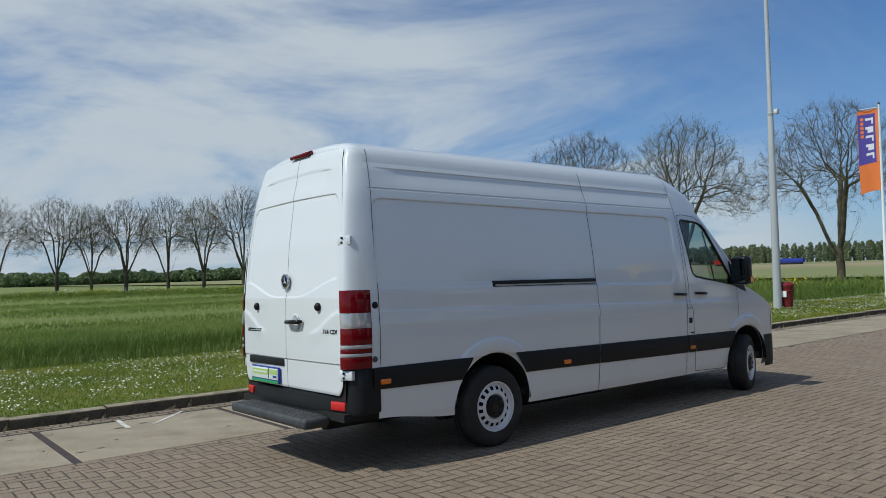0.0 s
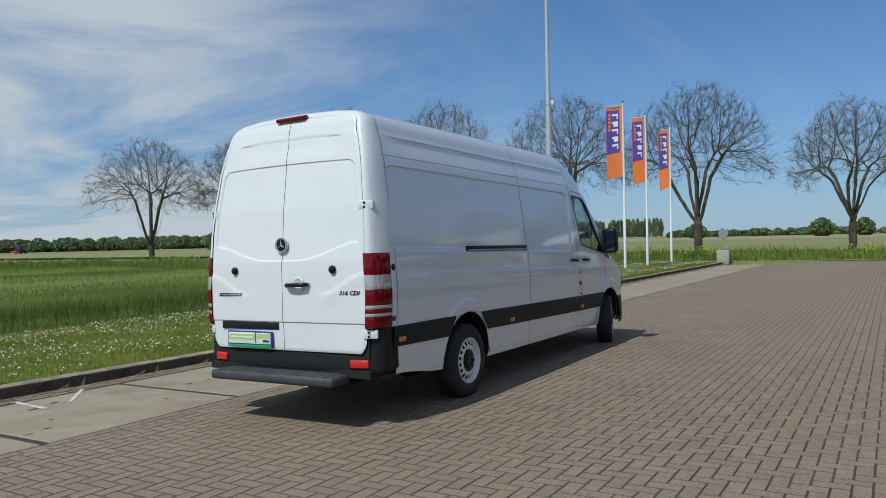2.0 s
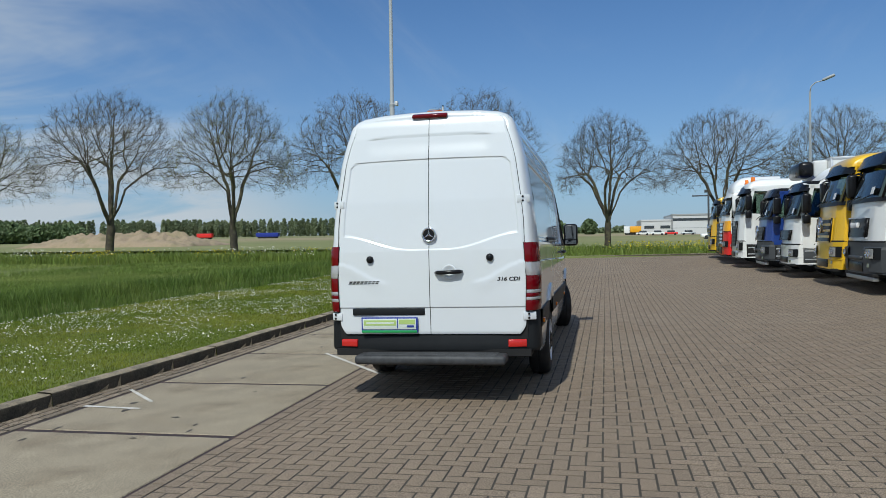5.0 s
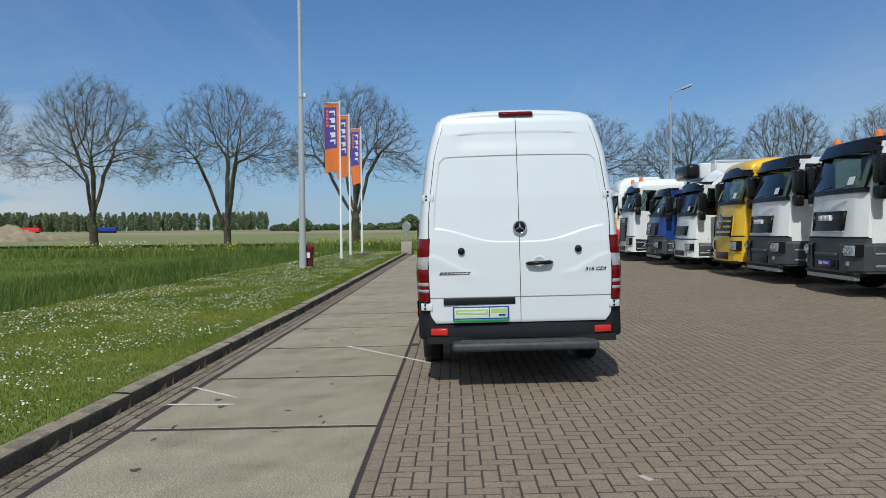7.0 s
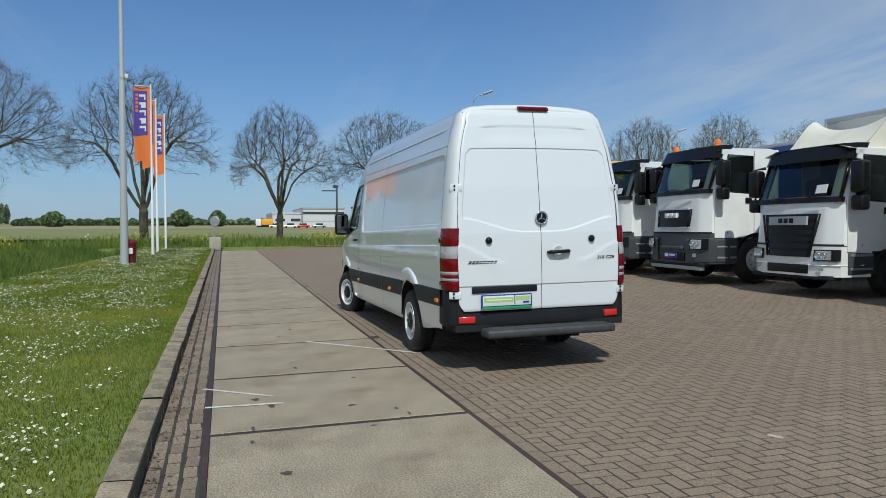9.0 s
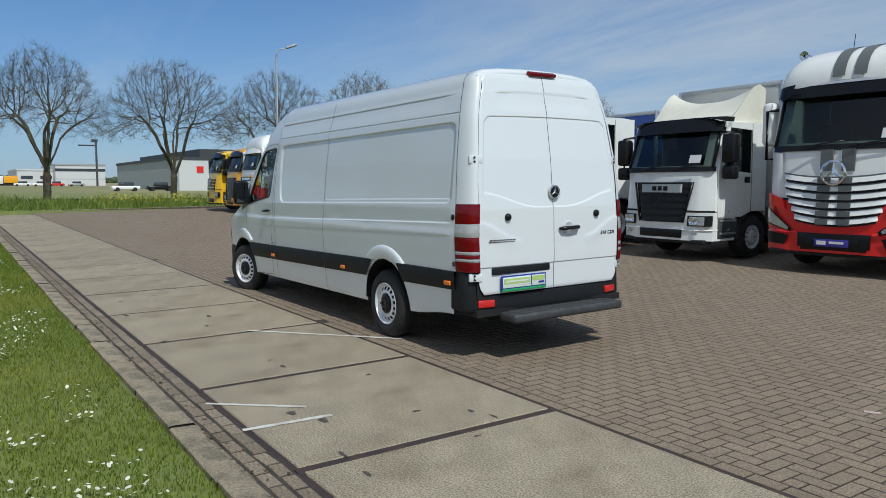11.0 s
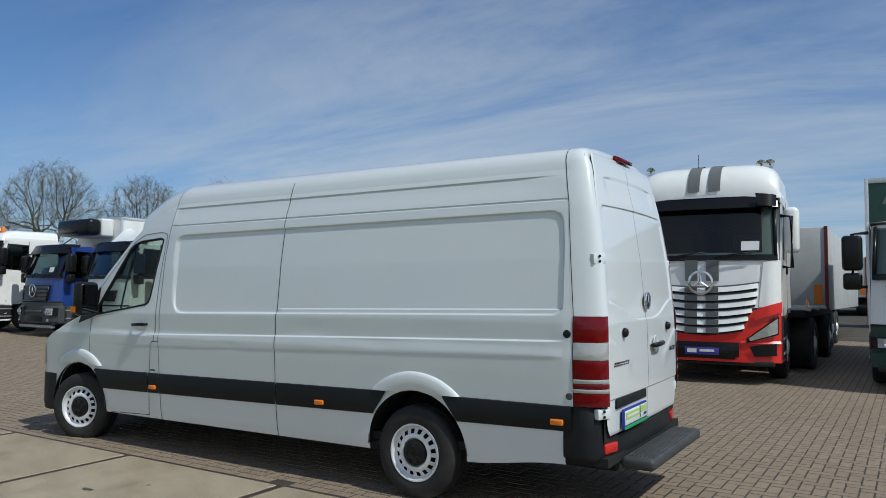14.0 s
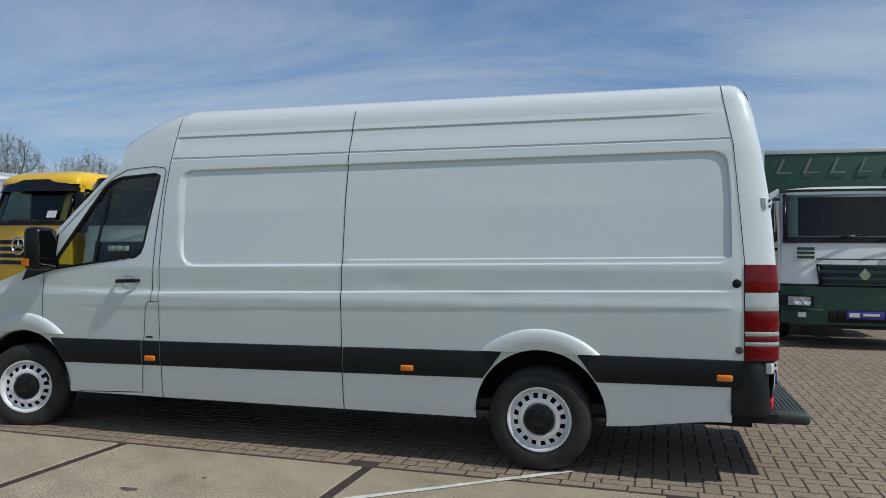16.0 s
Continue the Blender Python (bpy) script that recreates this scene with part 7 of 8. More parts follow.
        part("front_rail", boxed(-bw, bw, y0 - 0.03, y0 + 0.010, h1 - 0.07, h1 + 0.018, 0.006), M["alu"], bx)
        if fridge:
            fr = new("cooling_unit")
            fr.parent = bx
            tagged(fr, "black and white roof-front cooling unit")
            part("unit_shell", boxed(-0.85, 1.05, y0, y0 + 0.42, h1 - 0.60, h1 - 0.04, 0.06, 3), M["box_white"], fr, smooth=60)
            part("unit_nose", boxed(-0.85, 1.05, y0 + 0.40, y0 + 0.86, h1 - 0.58, h1 - 0.06, 0.14, 3), M["black"], fr, smooth=60)
    return t


M["screen"] = glass("cab_windscreen_glass", (0.55, 0.66, 0.62), clear=0.55)
t_green = truck(0.55, -1.42, 1.0, "white box truck cab with dark green bumper and sheeted box", top=2.66, scr=(1.70, 2.48), bump=(0.36, 0.98), bumper="green", grille="green", grille_z=(1.00, 1.33), grille_w=0.66, slats=3, slat_mat="black",
                visor=None, roof="low", depth=1.7, badge="diamond", body=("green_sheet", 0.95, 3.46, -1.95, -9.5, 1.27), plate="plate_violet", lamp_z=(0.66, 0.80), lamp_x=0.98, lamp_w=0.22, lower="green", wheel_r=0.42)
t_big = truck(4.19, -1.35, 3.6, "white high-roof tractor cab with red bumper and grey stripes", vee=True, top=3.72, scr=(2.03, 2.96), bump=(0.34, 1.20), bumper="red", grille="stripe_grey", grille_z=(0.86, 1.66), grille_w=0.88, slats=6, slat_mat="white",
              visor="black", roof="high", roof_top=3.74, depth=2.25, mirror="white", badge="star", plate="plate_violet", lamp_z=(0.76, 1.00), lamp_x=0.90, lamp_w=0.40, stripe=True, lower="dark", wheel_r=0.52)
t_daf = truck(7.62, -1.26, -1.0, "white box truck with cream air deflector and grey box", taper=0.78, w=1.12, top=2.66, scr=(1.72, 2.52), bump=(0.38, 0.93), bumper="white", grille="black", grille_z=(0.72, 1.50), grille_w=0.70, slats=6,
              visor="black", roof="deflector", roof_top=3.42, roof_mat="cream", depth=1.75, badge="strip", body=("box_grey", 0.98, 3.48, -2.0, -9.6, 1.26), plate=None, lamp_z=(0.68, 0.84), lamp_x=0.84, lamp_w=0.44, lower="grey_plastic", wheel_r=0.42)
t_m1 = truck(11.27, -1.22, -2.5, "white cab with grey bumper, dark visor and orange beacons", top=3.06, scr=(2.02, 2.84), bump=(0.44, 1.12), bumper="grey_plastic", grille="black", grille_z=(1.26, 1.66), grille_w=0.66, slats=3,
             visor="black", roof="low", depth=1.9, badge="bars", plate="plate_violet", lamp_z=(0.78, 0.98), lamp_x=0.95, lamp_w=0.34, lower="grey_plastic", wheel_r=0.52, beacons=True, body=("blue", 1.1, 3.2, -2.6, -7.2, 1.25))
t_m2 = truck(14.57, -1.20, -2.5, "white cab with grey bumper and dark sun visor", top=3.02, scr=(1.98, 2.80), bump=(0.42, 1.10), bumper="grey_plastic", grille="black", grille_z=(1.20, 1.62), grille_w=0.66, slats=3,
             visor="black", roof="low", depth=1.9, badge="bars", lamp_z=(0.76, 0.96), lamp_x=0.95, lamp_w=0.34, lower="grey_plastic", wheel_r=0.52, body=("box_white", 1.2, 3.0, -2.6, -7.2, 1.25))
t_y = truck(17.15, -1.18, -2.5, "yellow truck cab with raised yellow roof", paint="yellow", w=1.15, top=3.2, scr=(1.98, 2.78), bump=(0.40, 1.08), bumper="yellow", grille="yellow", grille_z=(1.06, 1.66), grille_w=0.74, slats=4, slat_mat="black",
            visor="black", roof="high", roof_top=3.24, depth=2.2, badge="star", lamp_z=(0.72, 0.94), lamp_x=0.92, lamp_w=0.36, lower="dark", wheel_r=0.50, body=("box_white", 1.2, 3.0, -2.7, -8.0, 1.22))
t_l2 = truck(20.55, -1.0, -2.5, "white box truck with roof fairing and cooling unit", w=1.12, top=2.7, scr=(1.72, 2.55), bump=(0.38, 0.95), bumper="white", grille="black", grille_z=(1.08, 1.38), grille_w=0.72, slats=3, visor="black",
             roof="deflector", roof_top=3.30, roof_mat="white", depth=1.75, badge=None, lamp_z=(0.62, 0.80), lamp_x=0.86, lamp_w=0.36, lower="grey_plastic", wheel_r=0.42, body=("box_white", 1.0, 3.25, -2.5, -9.6, 1.26))
t_b = truck(23.6, -0.86, -2.5, "dark blue truck cab with grey bumper", paint="blue", w=1.13, top=2.72, scr=(1.75, 2.52), bump=(0.38, 1.0), bumper="grey_plastic", grille="black", grille_z=(1.05, 1.50), grille_w=0.72, slats=4, slat_mat="grey_plastic",
            visor="black", roof="low", depth=1.75, badge="star", lamp_z=(0.62, 0.82), lamp_x=0.90, lamp_w=0.32, lower="dark", wheel_r=0.45, body=("box_white", 1.0, 3.66, -2.0, -8.0, 1.25), fridge=True)
t_x = truck(27.0, -0.58, -2.5, "white tractor cab with dark visor and orange beacons", top=3.28, scr=(2.00, 2.82), bump=(0.36, 0.98), bumper="white", grille="black", grille_z=(0.78, 1.75), grille_w=0.62, slats=7, slat_mat="grey_plastic",
            visor="black", roof="high", roof_top=3.30, depth=2.25, badge="strip", lamp_z=(0.66, 0.92), lamp_x=0.92, lamp_w=0.34, lower="dark", wheel_r=0.52, beacons=True, beacon_z=3.2)
t_s = truck(30.5, -0.60, -2.5, "white, yellow and red high-roof tractor cab", top=3.6, scr=(2.05, 2.82), bump=(0.36, 1.35), bumper="red", grille="black", grille_z=(0.80, 1.72), grille_w=0.68, slats=6, slat_mat="chrome",
            visor="white", roof="high", roof_top=3.62, depth=2.25, lamp_z=(0.72, 0.92), lamp_x=0.95, lamp_w=0.34, lower="red", wheel_r=0.52, band="orange_yellow", mirror="white")
t_s2 = truck(33.8, -0.95, -2.5, "orange-yellow truck cab with dark grille", paint="orange_yellow", top=3.15, scr=(2.0, 2.78), bump=(0.36, 1.0), bumper="orange_yellow", grille="black", grille_z=(0.60, 1.70), grille_w=0.70, slats=6, slat_mat="grey_plastic",
             visor="black", roof="high", roof_top=3.15, depth=1.9, lamp_z=(0.62, 0.84), lamp_x=0.95, lamp_w=0.32, lower="dark", wheel_r=0.52)
t_y2 = truck(36.9, -0.95, -2.5, "yellow truck cab with yellow bumper", paint="yellow", w=1.15, top=3.1, scr=(1.98, 2.78), bump=(0.40, 1.08), bumper="yellow", grille="yellow", grille_z=(1.06, 1.66), grille_w=0.74, slats=4, slat_mat="black",
             visor="black", roof="high", roof_top=3.1, depth=1.9, badge="star", lamp_z=(0.72, 0.94), lamp_x=0.92, lamp_w=0.36, lower="dark", wheel_r=0.50)
# horns, beacon and aerial on the high roof
for sx in (1.02, -0.88, -1.02):
    o = part("horn", lathe(bmesh.new(), [(0.03, -0.20), (0.035, 0.0), (0.075, 0.10), (0.085, 0.105), (0.02, 0.09)], 16), M["chrome"], t_big, "chrome roof horn lamp", smooth=40)
    o.matrix_local = Matrix.Translation((sx, -0.95, 3.70))
    part("horn_bracket", tube(bmesh.new(), (sx, -0.95, 3.30), (sx, -0.95, 3.72), 0.012, n=6), M["steel"], t_big)
part("aerial", bent(bmesh.new(), [(0.15, -0.78, 3.70), (0.16, -0.85, 3.95)], 0.006, 5), M["black"], t_big)
part("chrome_strip", front_band(3.10, 3.17, -0.30, -0.36, 1.04, 1.03, 0.10, 0.12, 1, wrap=0.0), M["alu"], t_big, smooth=40)
for s in (1, -1):    # black visor ends and the middle intake of the red bumper
    part("visor_end", front_patch([(s * 0.70, 3.14), (s * 0.965, 3.10), (s * 0.965, 2.90), (s * 0.74, 2.92)], 0.93, -0.36, 1.19), M["black"], t_big, smooth=45)
part("bumper_recess", boxed(-0.58, 0.58, -0.09, 0.022, 0.42, 0.66, 0.02), M["black"], t_big)
# slanted outline letters on the green box as plain shapes
for k in range(5):
    bm = bmesh.new()
    x0 = 1.02 - 0.46 * k
    outline(bm, [(x0, -1.936, 3.02), (x0 - 0.05, -1.936, 3.02), (x0 - 0.17, -1.936, 3.30), (x0 - 0.12, -1.936, 3.30)], 0.004, (0, 1, 0))
    part("letter_bar", bm, M["stripe_grey"], t_green)
    bm = bmesh.new()
    outline(bm, [(x0 - 0.04, -1.936, 3.02), (x0 - 0.26, -1.936, 3.02), (x0 - 0.275, -1.936, 3.05), (x0 - 0.055, -1.936, 3.05)], 0.004, (0, 1, 0))
    part("letter_bar", bm, M["stripe_grey"], t_green)
for k in range(3):    # green speed stripes and a line on the white front
    part("speed_stripe", boxed(0.72, 0.98, -0.045, -0.030 + 0.003 * k, 1.42 + 0.07 * k, 1.465 + 0.07 * k), M["green"], t_green)
part("speed_stripe", boxed(-0.95, 0.70, -0.04, -0.024, 1.405, 1.425), M["green"], t_green)
for k in range(3):
    part("letter_bar", boxed(-0.48 - 0.12 * k, -0.40 - 0.12 * k, -0.04, -0.022, 1.45, 1.62), M["black"], t_green)
# semi-trailer and a farther cab seen between the two
trailer = thing("semi_trailer", Matrix.Translation((4.25, -9.3, road_z(4.25, -9))), "grey box semi-trailer with red edge behind the trucks", "trailer")
part("box_body", boxed(-1.25, 1.25, -12, 0, 1.0, 3.1, 0.02), M["box_grey"], trailer)
for s in (1, -1):
    part("edge_post", boxed(s * 1.24 - 0.04, s * 1.24 + 0.04, -0.03, 0.015, 1.0, 3.12), M["bin_red"], trailer, "dark red edge")
part("warning_panel", boxed(-1.15, -0.95, 0.0, 0.012, 1.15, 1.65), M["lamp_amber"], trailer, "orange and white warning panel")
part("bumper_bar", boxed(-1.15, 1.15, -0.15, -0.02, 0.45, 0.6, 0.01), M["dark"], trailer)
for s in (1, -1):
    for yy in (-1.6, -2.9):
        truck_wheel(trailer, s * 0.95, yy, 0.5, 0.55, s)
for bx, by in ((-1.6, -33.0), (1.4, -33.6), (4.5, -33.2), (7.6, -34.0), (-4.7, -33.4)):
    copy_thing(trailer, Matrix.Translation((bx, by, road_z(bx, by))))
chassis = thing("container_chassis", Matrix.Translation((4.05, -3.8, road_z(4.0, -5))), "low dark container chassis behind the tractor", "trailer")
part("deck", boxed(-1.15, 1.15, -5, 0, 1.0, 1.14, 0.02), M["dark"], chassis)
for k in range(3):
    part("cross_bar", boxed(-1.22, 1.22, -1.5 * k - 0.4, -1.5 * k - 0.28, 1.12, 1.20, 0.01), M["steel"], chassis)
for s in (1, -1):
    truck_wheel(chassis, s * 0.95, -0.9, 0.5, 0.55, s)
    truck_wheel(chassis, s * 0.95, -3.9, 0.5, 0.55, s)
    part("warning_flag", boxed(s * 1.16 - 0.02, s * 1.16 + 0.02, -0.4, -0.25, 1.2, 1.36), M["lamp_amber"], chassis)
t_far = truck(1.0, -21.0, 0.0, "white truck cab parked farther back", top=3.3, scr=(2.0, 2.82), bump=(0.36, 0.98), bumper="white", grille="black", grille_w=0.62, slats=5, visor="white", roof="high", roof_top=3.4, depth=2.2, paper=False)
t_far2 = truck(-2.4, -21.5, 0.0, "white truck cab parked farther back", top=3.3, scr=(2.0, 2.82), bump=(0.36, 0.98), bumper="white", grille="black", grille_w=0.62, slats=5, visor="black", roof="high", roof_top=3.3, depth=2.2, paper=False)

# ---------------------------------------------------------------- mast, flags, bin, pedestal, lamps
mz = 0.16
mast = thing("light_mast", Matrix.Translation((23.45, 12.10, mz - 0.1)), "tall tapered grey steel mast on the verge", "mast")
part("pole", lathe(bmesh.new(), [(0.135, 0), (0.128, 1.2), (0.118, 2.4), (0.090, 6.4), (0.075, 6.45), (0.062, 12.0), (0.045, 18.0), (0.001, 18.0)], 20, axis="z"), M["pole"], mast, smooth=40)
part("collar", lathe(bmesh.new(), [(0.092, 6.36), (0.100, 6.38), (0.100, 6.46), (0.076, 6.48)], 20, axis="z"), M["pole"], mast, smooth=40)
part("camera_box", boxed(0.05, 0.22, -0.20, -0.08, 6.42, 6.58, 0.02), M["box_white"], mast, "small white box")
waste = thing("litter_bin", Matrix.Translation((23.78, 11.95, mz - 0.02)), "dark red plastic litter bin strapped to the mast", "litter bin")
part("bin_body", lathe(bmesh.new(), [(0.001, 0.06), (0.17, 0.06), (0.215, 0.72), (0.22, 0.74)], 20, axis="z"), M["bin_red"], waste, smooth=40)
part("lid", lathe(bmesh.new(), [(0.235, 0.72), (0.235, 0.78), (0.15, 0.86), (0.001, 0.88)], 20, axis="z"), M["bin_red"], waste, smooth=40)
part("notice", boxed(-0.24, -0.22, -0.10, 0.08, 0.38, 0.58), M["paper"], waste, "small white notice")
part("strap", lathe(bmesh.new(), [(0.222, 0.56), (0.226, 0.57), (0.226, 0.60), (0.222, 0.61)], 20, axis="z"), M["bin_red"], waste, smooth=40)


def flag(x, y, top, seed, furl):
    f = thing("flag", Matrix.Translation((x, y, 0.12)), "orange and violet banner flag on a white pole", "flag", "row of flags")
    part("pole", lathe(bmesh.new(), [(0.065, -0.1), (0.06, 2.5), (0.05, 2.52), (0.035, top), (0.001, top)], 14, axis="z"), M["pole_white"], f, smooth=40)
    part("finial", lathe(bmesh.new(), [(0.05, top), (0.05, top + 0.04), (0.001, top + 0.06)], 10, axis="z"), M["black"], f, smooth=40)
    part("arm", tube(bmesh.new(), (0, 0, top - 0.12), (-0.35 * furl, 0.75 * furl, top - 0.16), 0.015, n=6), M["pole_white"], f)
    H, W = 3.2, 0.86 * furl
    d = Vector((-0.32, 0.95, 0)).normalized()

    def cloth(u, v):
        """u along the width, v down."""
        wave = 0.10 * math.sin(u * 3.2 + v * 2.4 + seed) * u + 0.05 * math.sin(v * 6 + u * 5 + seed * 2) * u
        p = d * (0.05 + W * u * (1 - 0.10 * max(0, v - 0.6))) + Vector((d.y, -d.x, 0)) * wave
        return (p.x, p.y, top - 0.16 - H * v - 0.12 * u * u * v - 0.06 * u)

    def patch(name, u0, u1, v0, v1, mt, off, nu=8, nv=18, label=""):
        def g(i, k):
            a = Vector(cloth(u0 + (u1 - u0) * i / nu, v0 + (v1 - v0) * k / nv))
            return a + Vector((d.y, -d.x, 0)) * off
        part(name, sheet(bmesh.new(), g, nu, nv), M[mt], f, label, smooth=True)
    patch("cloth", 0, 1, 0, 1, "flag_orange", 0, 12, 30, "orange cloth")
    for off in (0.006, -0.006):
        patch("violet_field", 0.14, 0.985, 0.05, 0.655, "flag_violet", off, label="violet field")
        for k in range(5):        # the name runs up the flag; shown as plain white shapes
            v0 = 0.10 + 0.107 * k
            patch("print_bar", 0.24, 0.62, v0, v0 + 0.030, "flag_white", off * 2, 4, 3)
            patch("print_bar", 0.24, 0.32 + 0.2 * (k % 2), v0 + 0.030, v0 + 0.075, "flag_white", off * 2, 4, 3)
        for k in range(5):
            v0 = 0.09 + 0.052 * k
            patch("print_bar", 0.70, 0.86, v0, v0 + 0.036, "flag_orange", off * 2, 3, 2)


flag(31.5, 11.88, 7.66, 0.4, 0.82)
flag(35.5, 12.0, 7.68, 1.9, 0.70)
flag(39.9, 11.92, 7.60, 3.3, 0.62)

ped = thing("mirror_post", Matrix.Translation((40.7, 9.32, 0.14)), "round traffic mirror on a concrete block", "traffic mirror")
part("block", boxed(-0.32, 0.32, -0.32, 0.32, -0.05, 0.72, 0.03), M["concrete"], ped, "pale concrete block", smooth=50)
part("post", tube(bmesh.new(), (0, 0, 0.7), (0, 0, 1.35), 0.035), M["steel"], ped)
o = part("mirror_disc", lathe(bmesh.new(), [(0.30, 0.0), (0.31, 0.03), (0.27, 0.05), (0.25, 0.045), (0.001, 0.08)], 28), M["steel"], ped, "round grey mirror", smooth=40)
o.matrix_local = Matrix.Translation((0, 0, 1.62)) @ pose(0, 0, 0, 0, 0, 60)


def street_lamp(x, y, H, turn):
    s = thing("street_lamp", Matrix.Translation((x, y, 0.0)) @ pose(0, 0, 0, 0, 0, turn), "grey street lamp with a curved arm", "street lamp", "street lamps")
    part("pole", lathe(bmesh.new(), [(0.09, 0), (0.085, 2), (0.055, H - 0.6), (0.001, H - 0.6)], 12, axis="z"), M["pole"], s, smooth=40)
    part("arm", bent(bmesh.new(), [(0, 0, H - 0.65), (0.05, 0, H - 0.3), (0.30, 0, H - 0.08), (0.75, 0, H)], 0.035, 8), M["pole"], s, smooth=True)
    part("lamp_head", boxed(0.0, 0.72, -0.14, 0.14, -0.06, 0.08, 0.05, 3, Matrix.Translation((0.68, 0, H)) @ pose(0, 0, 0, 0, -20, 0)), M["pole"], s, smooth=60)


street_lamp(45.3, -7.9, 10.6, -110)
street_lamp(52.0, -28.0, 9.5, -110)

# scrap of paper on the bricks
o = part("litter", boxed(-0.05, 0.05, -0.022, 0.022, 0, 0.006, 0.002), M["scrap"], None, "crumpled white and red paper scrap on the bricks", smooth=40, category="litter")
o.matrix_world = Matrix.Translation((0.21, 5.34, road_z(0.2, 5.34) + 0.001)) @ pose(0, 0, 0, 0, 0, 25)

# ---------------------------------------------------------------- the distance
heap = bmesh.new()
def heap_f(i, k):
    u, v = -1 + 2 * i / 120, -1 + 2 * k / 40
    r = max(0, 1 - u * u) * max(0, 1 - v * v)
    return (v * 9, u * 16, 3.0 * r ** 0.5 * (0.72 + 0.45 * noise.noise(Vector((u * 5, v * 4, 1))) + 0.25 * noise.noise(Vector((u * 17, v * 11, 4)))) - 0.1)
sheet(heap, heap_f, 120, 40)
o = part("soil_mound", heap, M["heap"], None, "bare brown earth heap in the field", smooth=True, category="earth heap")
o.matrix_world = Matrix.Translation((112, 86, 0.5))


def far_z(x):
    return 0.32 + 0.0055 * max(0.0, x - 72)


def tree_line(n, path, h0, h1, w, mat_, seed, name, label, leaf=0.55, per=220, trunkless=False):
    """A far row of trees: clumps of small leaf faces on thin stems."""
    r = np.random.default_rng(seed)
    V, F = [], []
    P = np.array(path, float)
    seg = np.hypot(*(P[1:] - P[:-1]).T)
    cum = np.concatenate([[0], np.cumsum(seg)])
    for k in range(n):
        s = r.uniform(0, cum[-1])
        i = min(np.searchsorted(cum, s) - 1, len(seg) - 1)
        i = max(i, 0)
        p = P[i] + (P[i + 1] - P[i]) * (s - cum[i]) / seg[i] + r.normal(0, 2.0, 2)
        h = r.uniform(h0, h1)
        ww = w * r.uniform(0.7, 1.3)
        m = per
        u = r.random(m)
        zz = h * ((0.03 if trunkless else 0.12) + 0.88 * u)
        prof = np.sin(np.pi * (0.12 + 0.83 * u)) ** 0.8
        a = r.uniform(0, 6.28, m)
        rr = ww * prof * np.sqrt(r.random(m))
        c = np.stack([p[0] + np.cos(a) * rr, p[1] + np.sin(a) * rr, far_z(p[0]) + zz], -1)
        sz = leaf * r.uniform(0.6, 1.4, m)
        d1 = r.normal(0, 1, (m, 3))
        d1 /= np.linalg.norm(d1, axis=1)[:, None]
        d2 = np.cross(d1, r.normal(0, 1, (m, 3)))
        d2 /= np.linalg.norm(d2, axis=1)[:, None]
        q = np.stack([c + d1 * sz[:, None], c + d2 * sz[:, None], c - d1 * sz[:, None], c - d2 * sz[:, None]], 1).reshape(-1, 3)
        V.append(q)
    V = np.concatenate(V)
    F = np.arange(len(V)).reshape(-1, 4)
    return raw(name, V, F, mat_, None, label, kind="stuff", category="trees")


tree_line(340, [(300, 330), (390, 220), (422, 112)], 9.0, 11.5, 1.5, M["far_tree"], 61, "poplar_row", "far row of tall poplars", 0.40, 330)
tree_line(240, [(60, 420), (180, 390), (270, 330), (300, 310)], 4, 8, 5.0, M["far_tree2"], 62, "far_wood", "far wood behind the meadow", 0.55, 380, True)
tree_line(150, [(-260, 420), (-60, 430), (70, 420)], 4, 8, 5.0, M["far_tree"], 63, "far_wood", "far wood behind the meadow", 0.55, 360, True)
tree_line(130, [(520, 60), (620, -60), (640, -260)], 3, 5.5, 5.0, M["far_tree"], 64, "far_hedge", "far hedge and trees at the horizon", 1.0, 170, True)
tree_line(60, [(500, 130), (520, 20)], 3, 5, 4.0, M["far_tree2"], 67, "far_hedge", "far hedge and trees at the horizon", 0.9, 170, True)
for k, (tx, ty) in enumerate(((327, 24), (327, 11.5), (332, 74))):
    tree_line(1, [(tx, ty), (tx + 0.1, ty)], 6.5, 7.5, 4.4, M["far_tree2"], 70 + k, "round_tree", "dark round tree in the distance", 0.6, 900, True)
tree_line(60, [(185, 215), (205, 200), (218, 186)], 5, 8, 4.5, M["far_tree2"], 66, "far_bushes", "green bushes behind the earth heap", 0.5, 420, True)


def hall(x, y, lx, ly, h, yaw, mt, label, roof_mt=None, windows=True, bands=()):
    b = thing("industrial_hall", Matrix.Translation((x, y, far_z(x) - 0.2)) @ pose(0, 0, 0, 0, 0, yaw), label, "building")
    part("wall", boxed(-lx / 2, lx / 2, -ly / 2, ly / 2, -0.5, h), M[mt], b)
    part("roof", boxed(-lx / 2 - 0.2, lx / 2 + 0.2, -ly / 2 - 0.2, ly / 2 + 0.2, h, h + 0.5), M[roof_mt or mt], b, "flat roof edge")
    if windows:
        n = int(ly / 5)
        for k in range(n):
            yy = -ly / 2 + (k + 0.5) * ly / n
            part("window", boxed(-lx / 2 - 0.08, -lx / 2 + 0.1, yy - 1.7, yy + 1.7, h * 0.45, h * 0.66), M["hall_glass"], b, "dark strip window")
    for z0, z1, m2 in bands:
        part("cladding_band", boxed(-lx / 2 - 0.05, lx / 2 + 0.05, -ly / 2 - 0.05, ly / 2 + 0.05, z0, z1), M[m2], b)
    return b


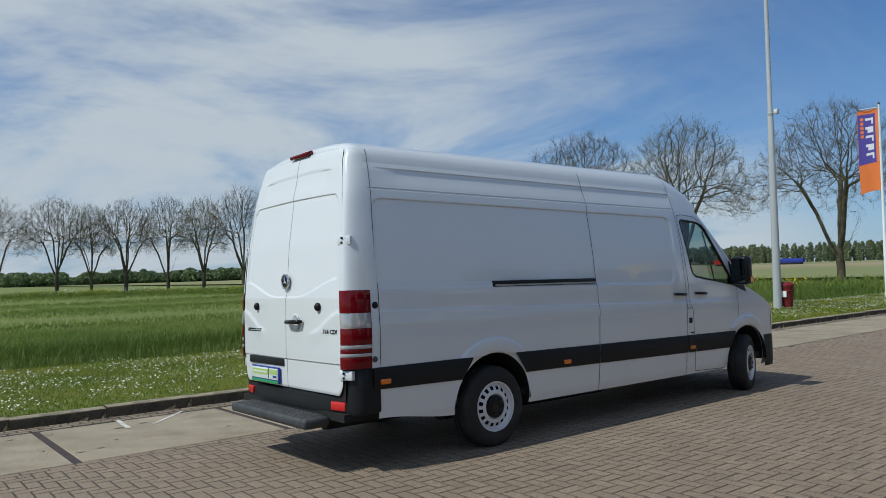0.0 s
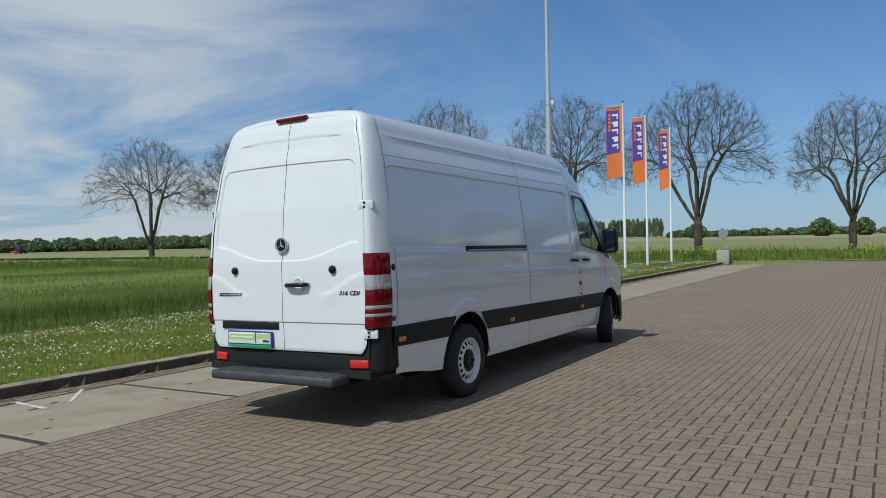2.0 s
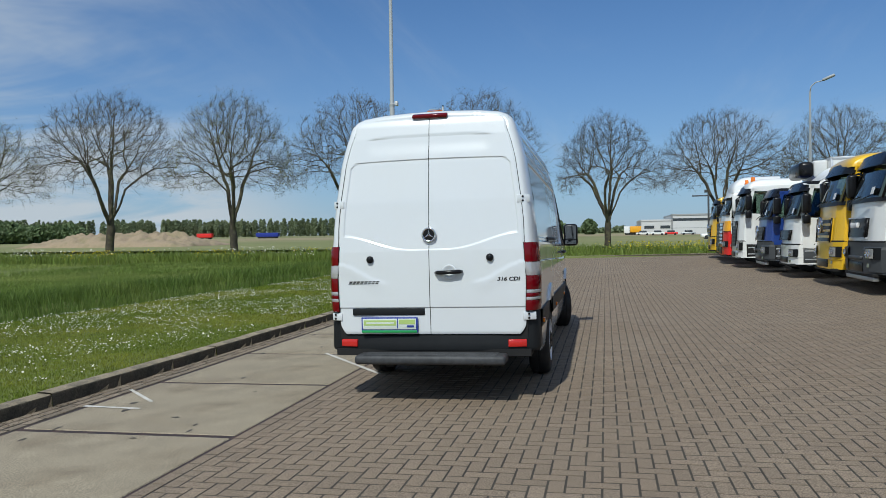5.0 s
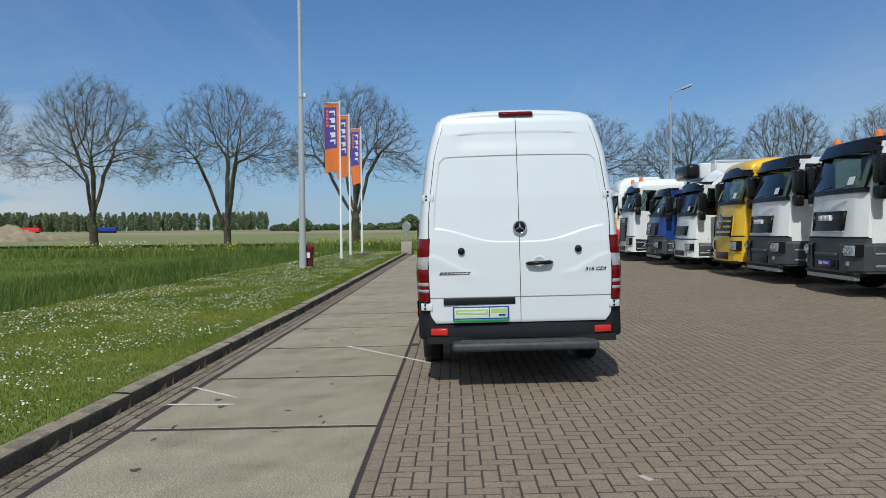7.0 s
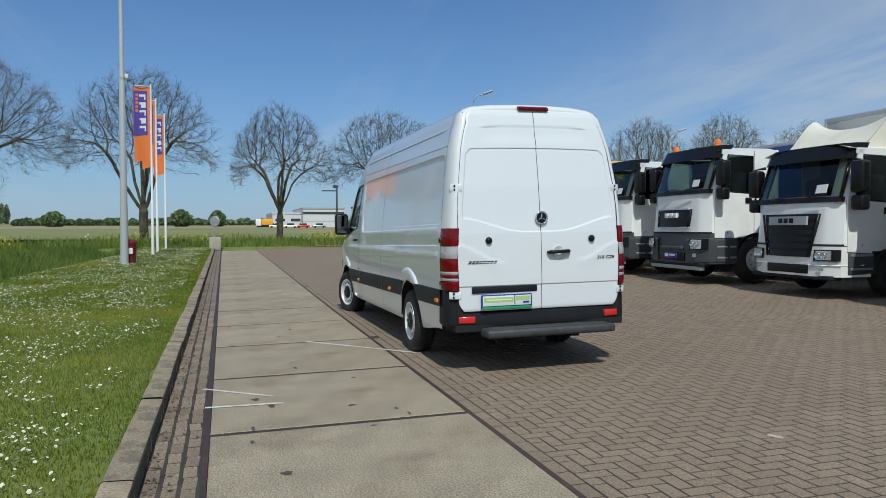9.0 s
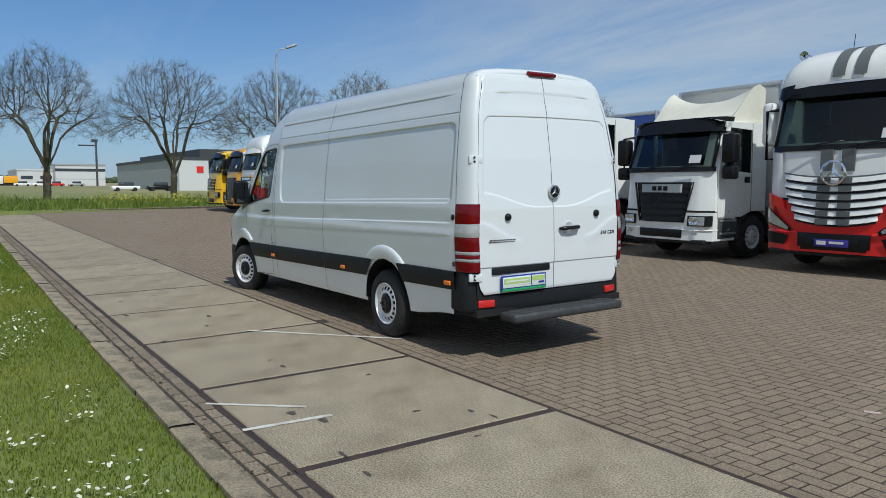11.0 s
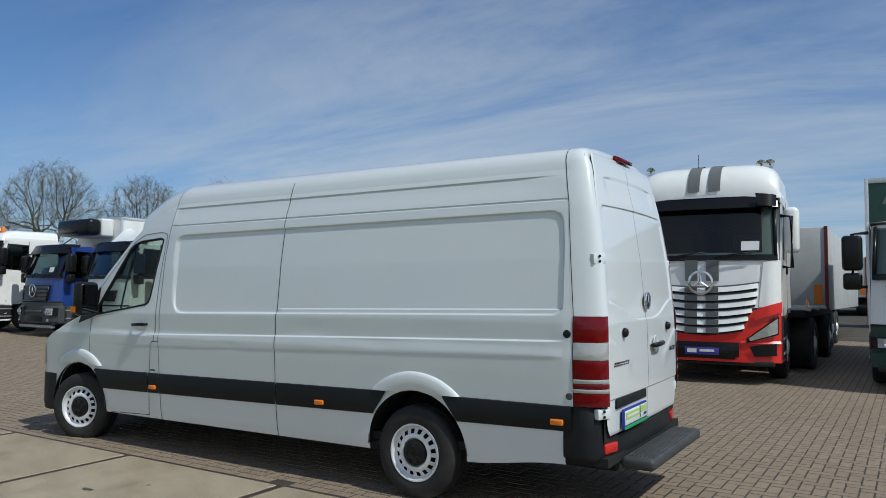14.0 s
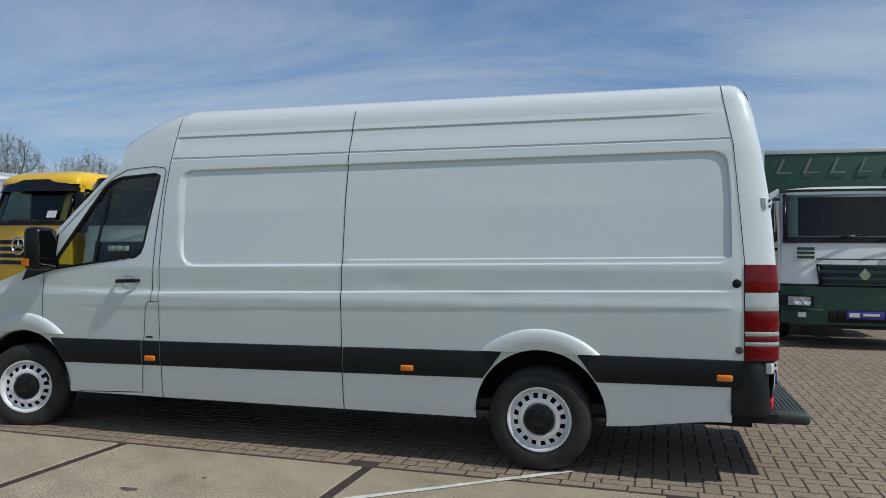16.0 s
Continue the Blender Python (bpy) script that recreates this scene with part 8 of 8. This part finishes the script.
h1 = hall(283, -25.6, 40, 14.6, 6.6, 0, "hall_white", "long pale grey industrial hall with a dark strip of windows", roof_mt="hall", windows=False, bands=((4.7, 5.6, "hall_glass"), (2.2, 2.35, "hall")))
h2 = hall(290, -13.6, 40, 11, 4.9, 0, "hall_white", "white industrial hall in the distance", windows=True)
h3 = hall(156, -42, 50, 40, 5.4, 0, "hall", "large pale grey hall with dark roof", roof_mt="hall_dark", windows=False)
part("upper_storey", boxed(-24.0, 25, -19, 15.0, 5.9, 7.4), M["hall_dark"], h3, "dark set-back upper storey")
part("office_wall", boxed(-25.4, -24.9, -18.0, 19.0, -0.5, 5.3), M["hall_white"], h3, "pale office front")
part("sign_square", boxed(-25.5, -25.38, 14.8, 16.0, 3.2, 4.3), M["red"], h3, "red square sign")
for k in range(3):
    part("sign_bar", boxed(-25.5, -25.38, 13.2 - 0.9 * k, 13.9 - 0.9 * k, 3.8, 4.4), M["hall_dark"], h3)
part("sign_bar", boxed(-25.5, -25.38, 9.6, 13.9, 3.2, 3.6), M["hall_dark"], h3)
for k in range(6):
    part("window", boxed(-25.5, -25.38, -2.0 + 2.4 * k, -0.1 + 2.4 * k, 0.4, 2.0), M["hall_glass"], h3, "dark window")
# far lorries, a crane, parked cars
for x, y, L, mt, lab in ((372, 222, 9, "red", "far red trailer in a field"), (386, 191, 13.5, "plate_blue", "far blue trailer in a field")):
    f = thing("semi_trailer", Matrix.Translation((x, y, far_z(x))), lab + " beside the poplars", "trailer")
    part("body", boxed(-1.2, 1.2, -L / 2, L / 2, 1.0, 3.2, 0.05), M[mt], f)
    part("wheels_box", boxed(-1.1, 1.1, -L / 2 + 1, L / 2 - 1, 0.0, 1.0), M["dark"], f)
crane = thing("loader_crane", Matrix.Translation((246, -27.8, far_z(246))), "dark folding crane standing in the distance", "crane")
part("column", boxed(-0.25, 0.25, -0.28, 0.28, 0, 13.4, 0.05), M["hall_dark"], crane)
part("jib", boxed(-0.2, 0.2, -0.3, 5.0, 12.1, 12.5, 0.05), M["hall_dark"], crane)
part("jib_tip", boxed(-0.3, 0.3, -0.5, 1.2, 13.3, 14.2, 0.05), M["hall_dark"], crane)


def far_car(x, y, mt, yaw=0):
    c = thing("car", Matrix.Translation((x, y, far_z(x))) @ pose(0, 0, 0, 0, 0, yaw), "small parked car beside the halls", "car", "far parked cars")
    part("body", boxed(-0.85, 0.85, -2.1, 2.1, 0.25, 0.85, 0.15), M[mt], c, smooth=60)
    part("cabin", boxed(-0.75, 0.75, -1.2, 1.0, 0.8, 1.45, 0.2), M["hall_glass"], c, smooth=60)
    for sx in (-0.8, 0.8):
        for yy in (-1.3, 1.3):
            part("wheel", tube(bmesh.new(), (sx - 0.1, yy, 0.32), (sx + 0.1, yy, 0.32), 0.32), M["rubber"], c)


for x, y, mt in ((124, -13, "white"), (125, -18.5, "black"), (230, -11, "white"), (232, -15, "red"), (231, -20, "steel"), (236, -7, "white")):
    far_car(x, y, mt)
f = thing("lorry", Matrix.Translation((262, -5.5, far_z(262))), "far orange and white lorry by the halls", "truck")
part("box_body", boxed(-1.2, 1.2, -2.2, 1.5, 0.9, 3.0, 0.05), M["orange_yellow"], f)
part("cab", boxed(-1.2, 1.2, 1.7, 3.6, 0.6, 3.0, 0.1), M["white"], f)
part("chassis", boxed(-1.0, 1.0, -2.0, 3.2, 0.0, 0.9), M["dark"], f)

tr = thing("tractor", Matrix.Translation((150, 275, far_z(150) + 0.1)) @ pose(0, 0, 0, 0, 0, -70), "dark blue farm tractor working in the far field", "tractor")
part("bonnet", boxed(-0.45, 0.45, 0.6, 2.6, 0.9, 1.75, 0.15), M["plate_blue"], tr, smooth=50)
part("cabin", boxed(-0.8, 0.8, -1.1, 0.6, 1.2, 2.9, 0.12), M["hall_glass"], tr, smooth=50)
part("cabin_roof", boxed(-0.85, 0.85, -1.2, 0.7, 2.85, 3.05, 0.08), M["plate_blue"], tr, smooth=50)
for sx in (-0.85, 0.85):
    part("wheel", tube(bmesh.new(), (sx - 0.22, -0.7, 0.85), (sx + 0.22, -0.7, 0.85), 0.85, n=24), M["rubber"], tr, smooth=40)
    part("wheel", tube(bmesh.new(), (sx - 0.17, 1.8, 0.55), (sx + 0.17, 1.8, 0.55), 0.55, n=20), M["rubber"], tr, smooth=40)
part("implement", boxed(-1.4, 1.4, -3.0, -1.6, 0.35, 0.9, 0.1), M["red"], tr, "orange-red field implement", smooth=50)
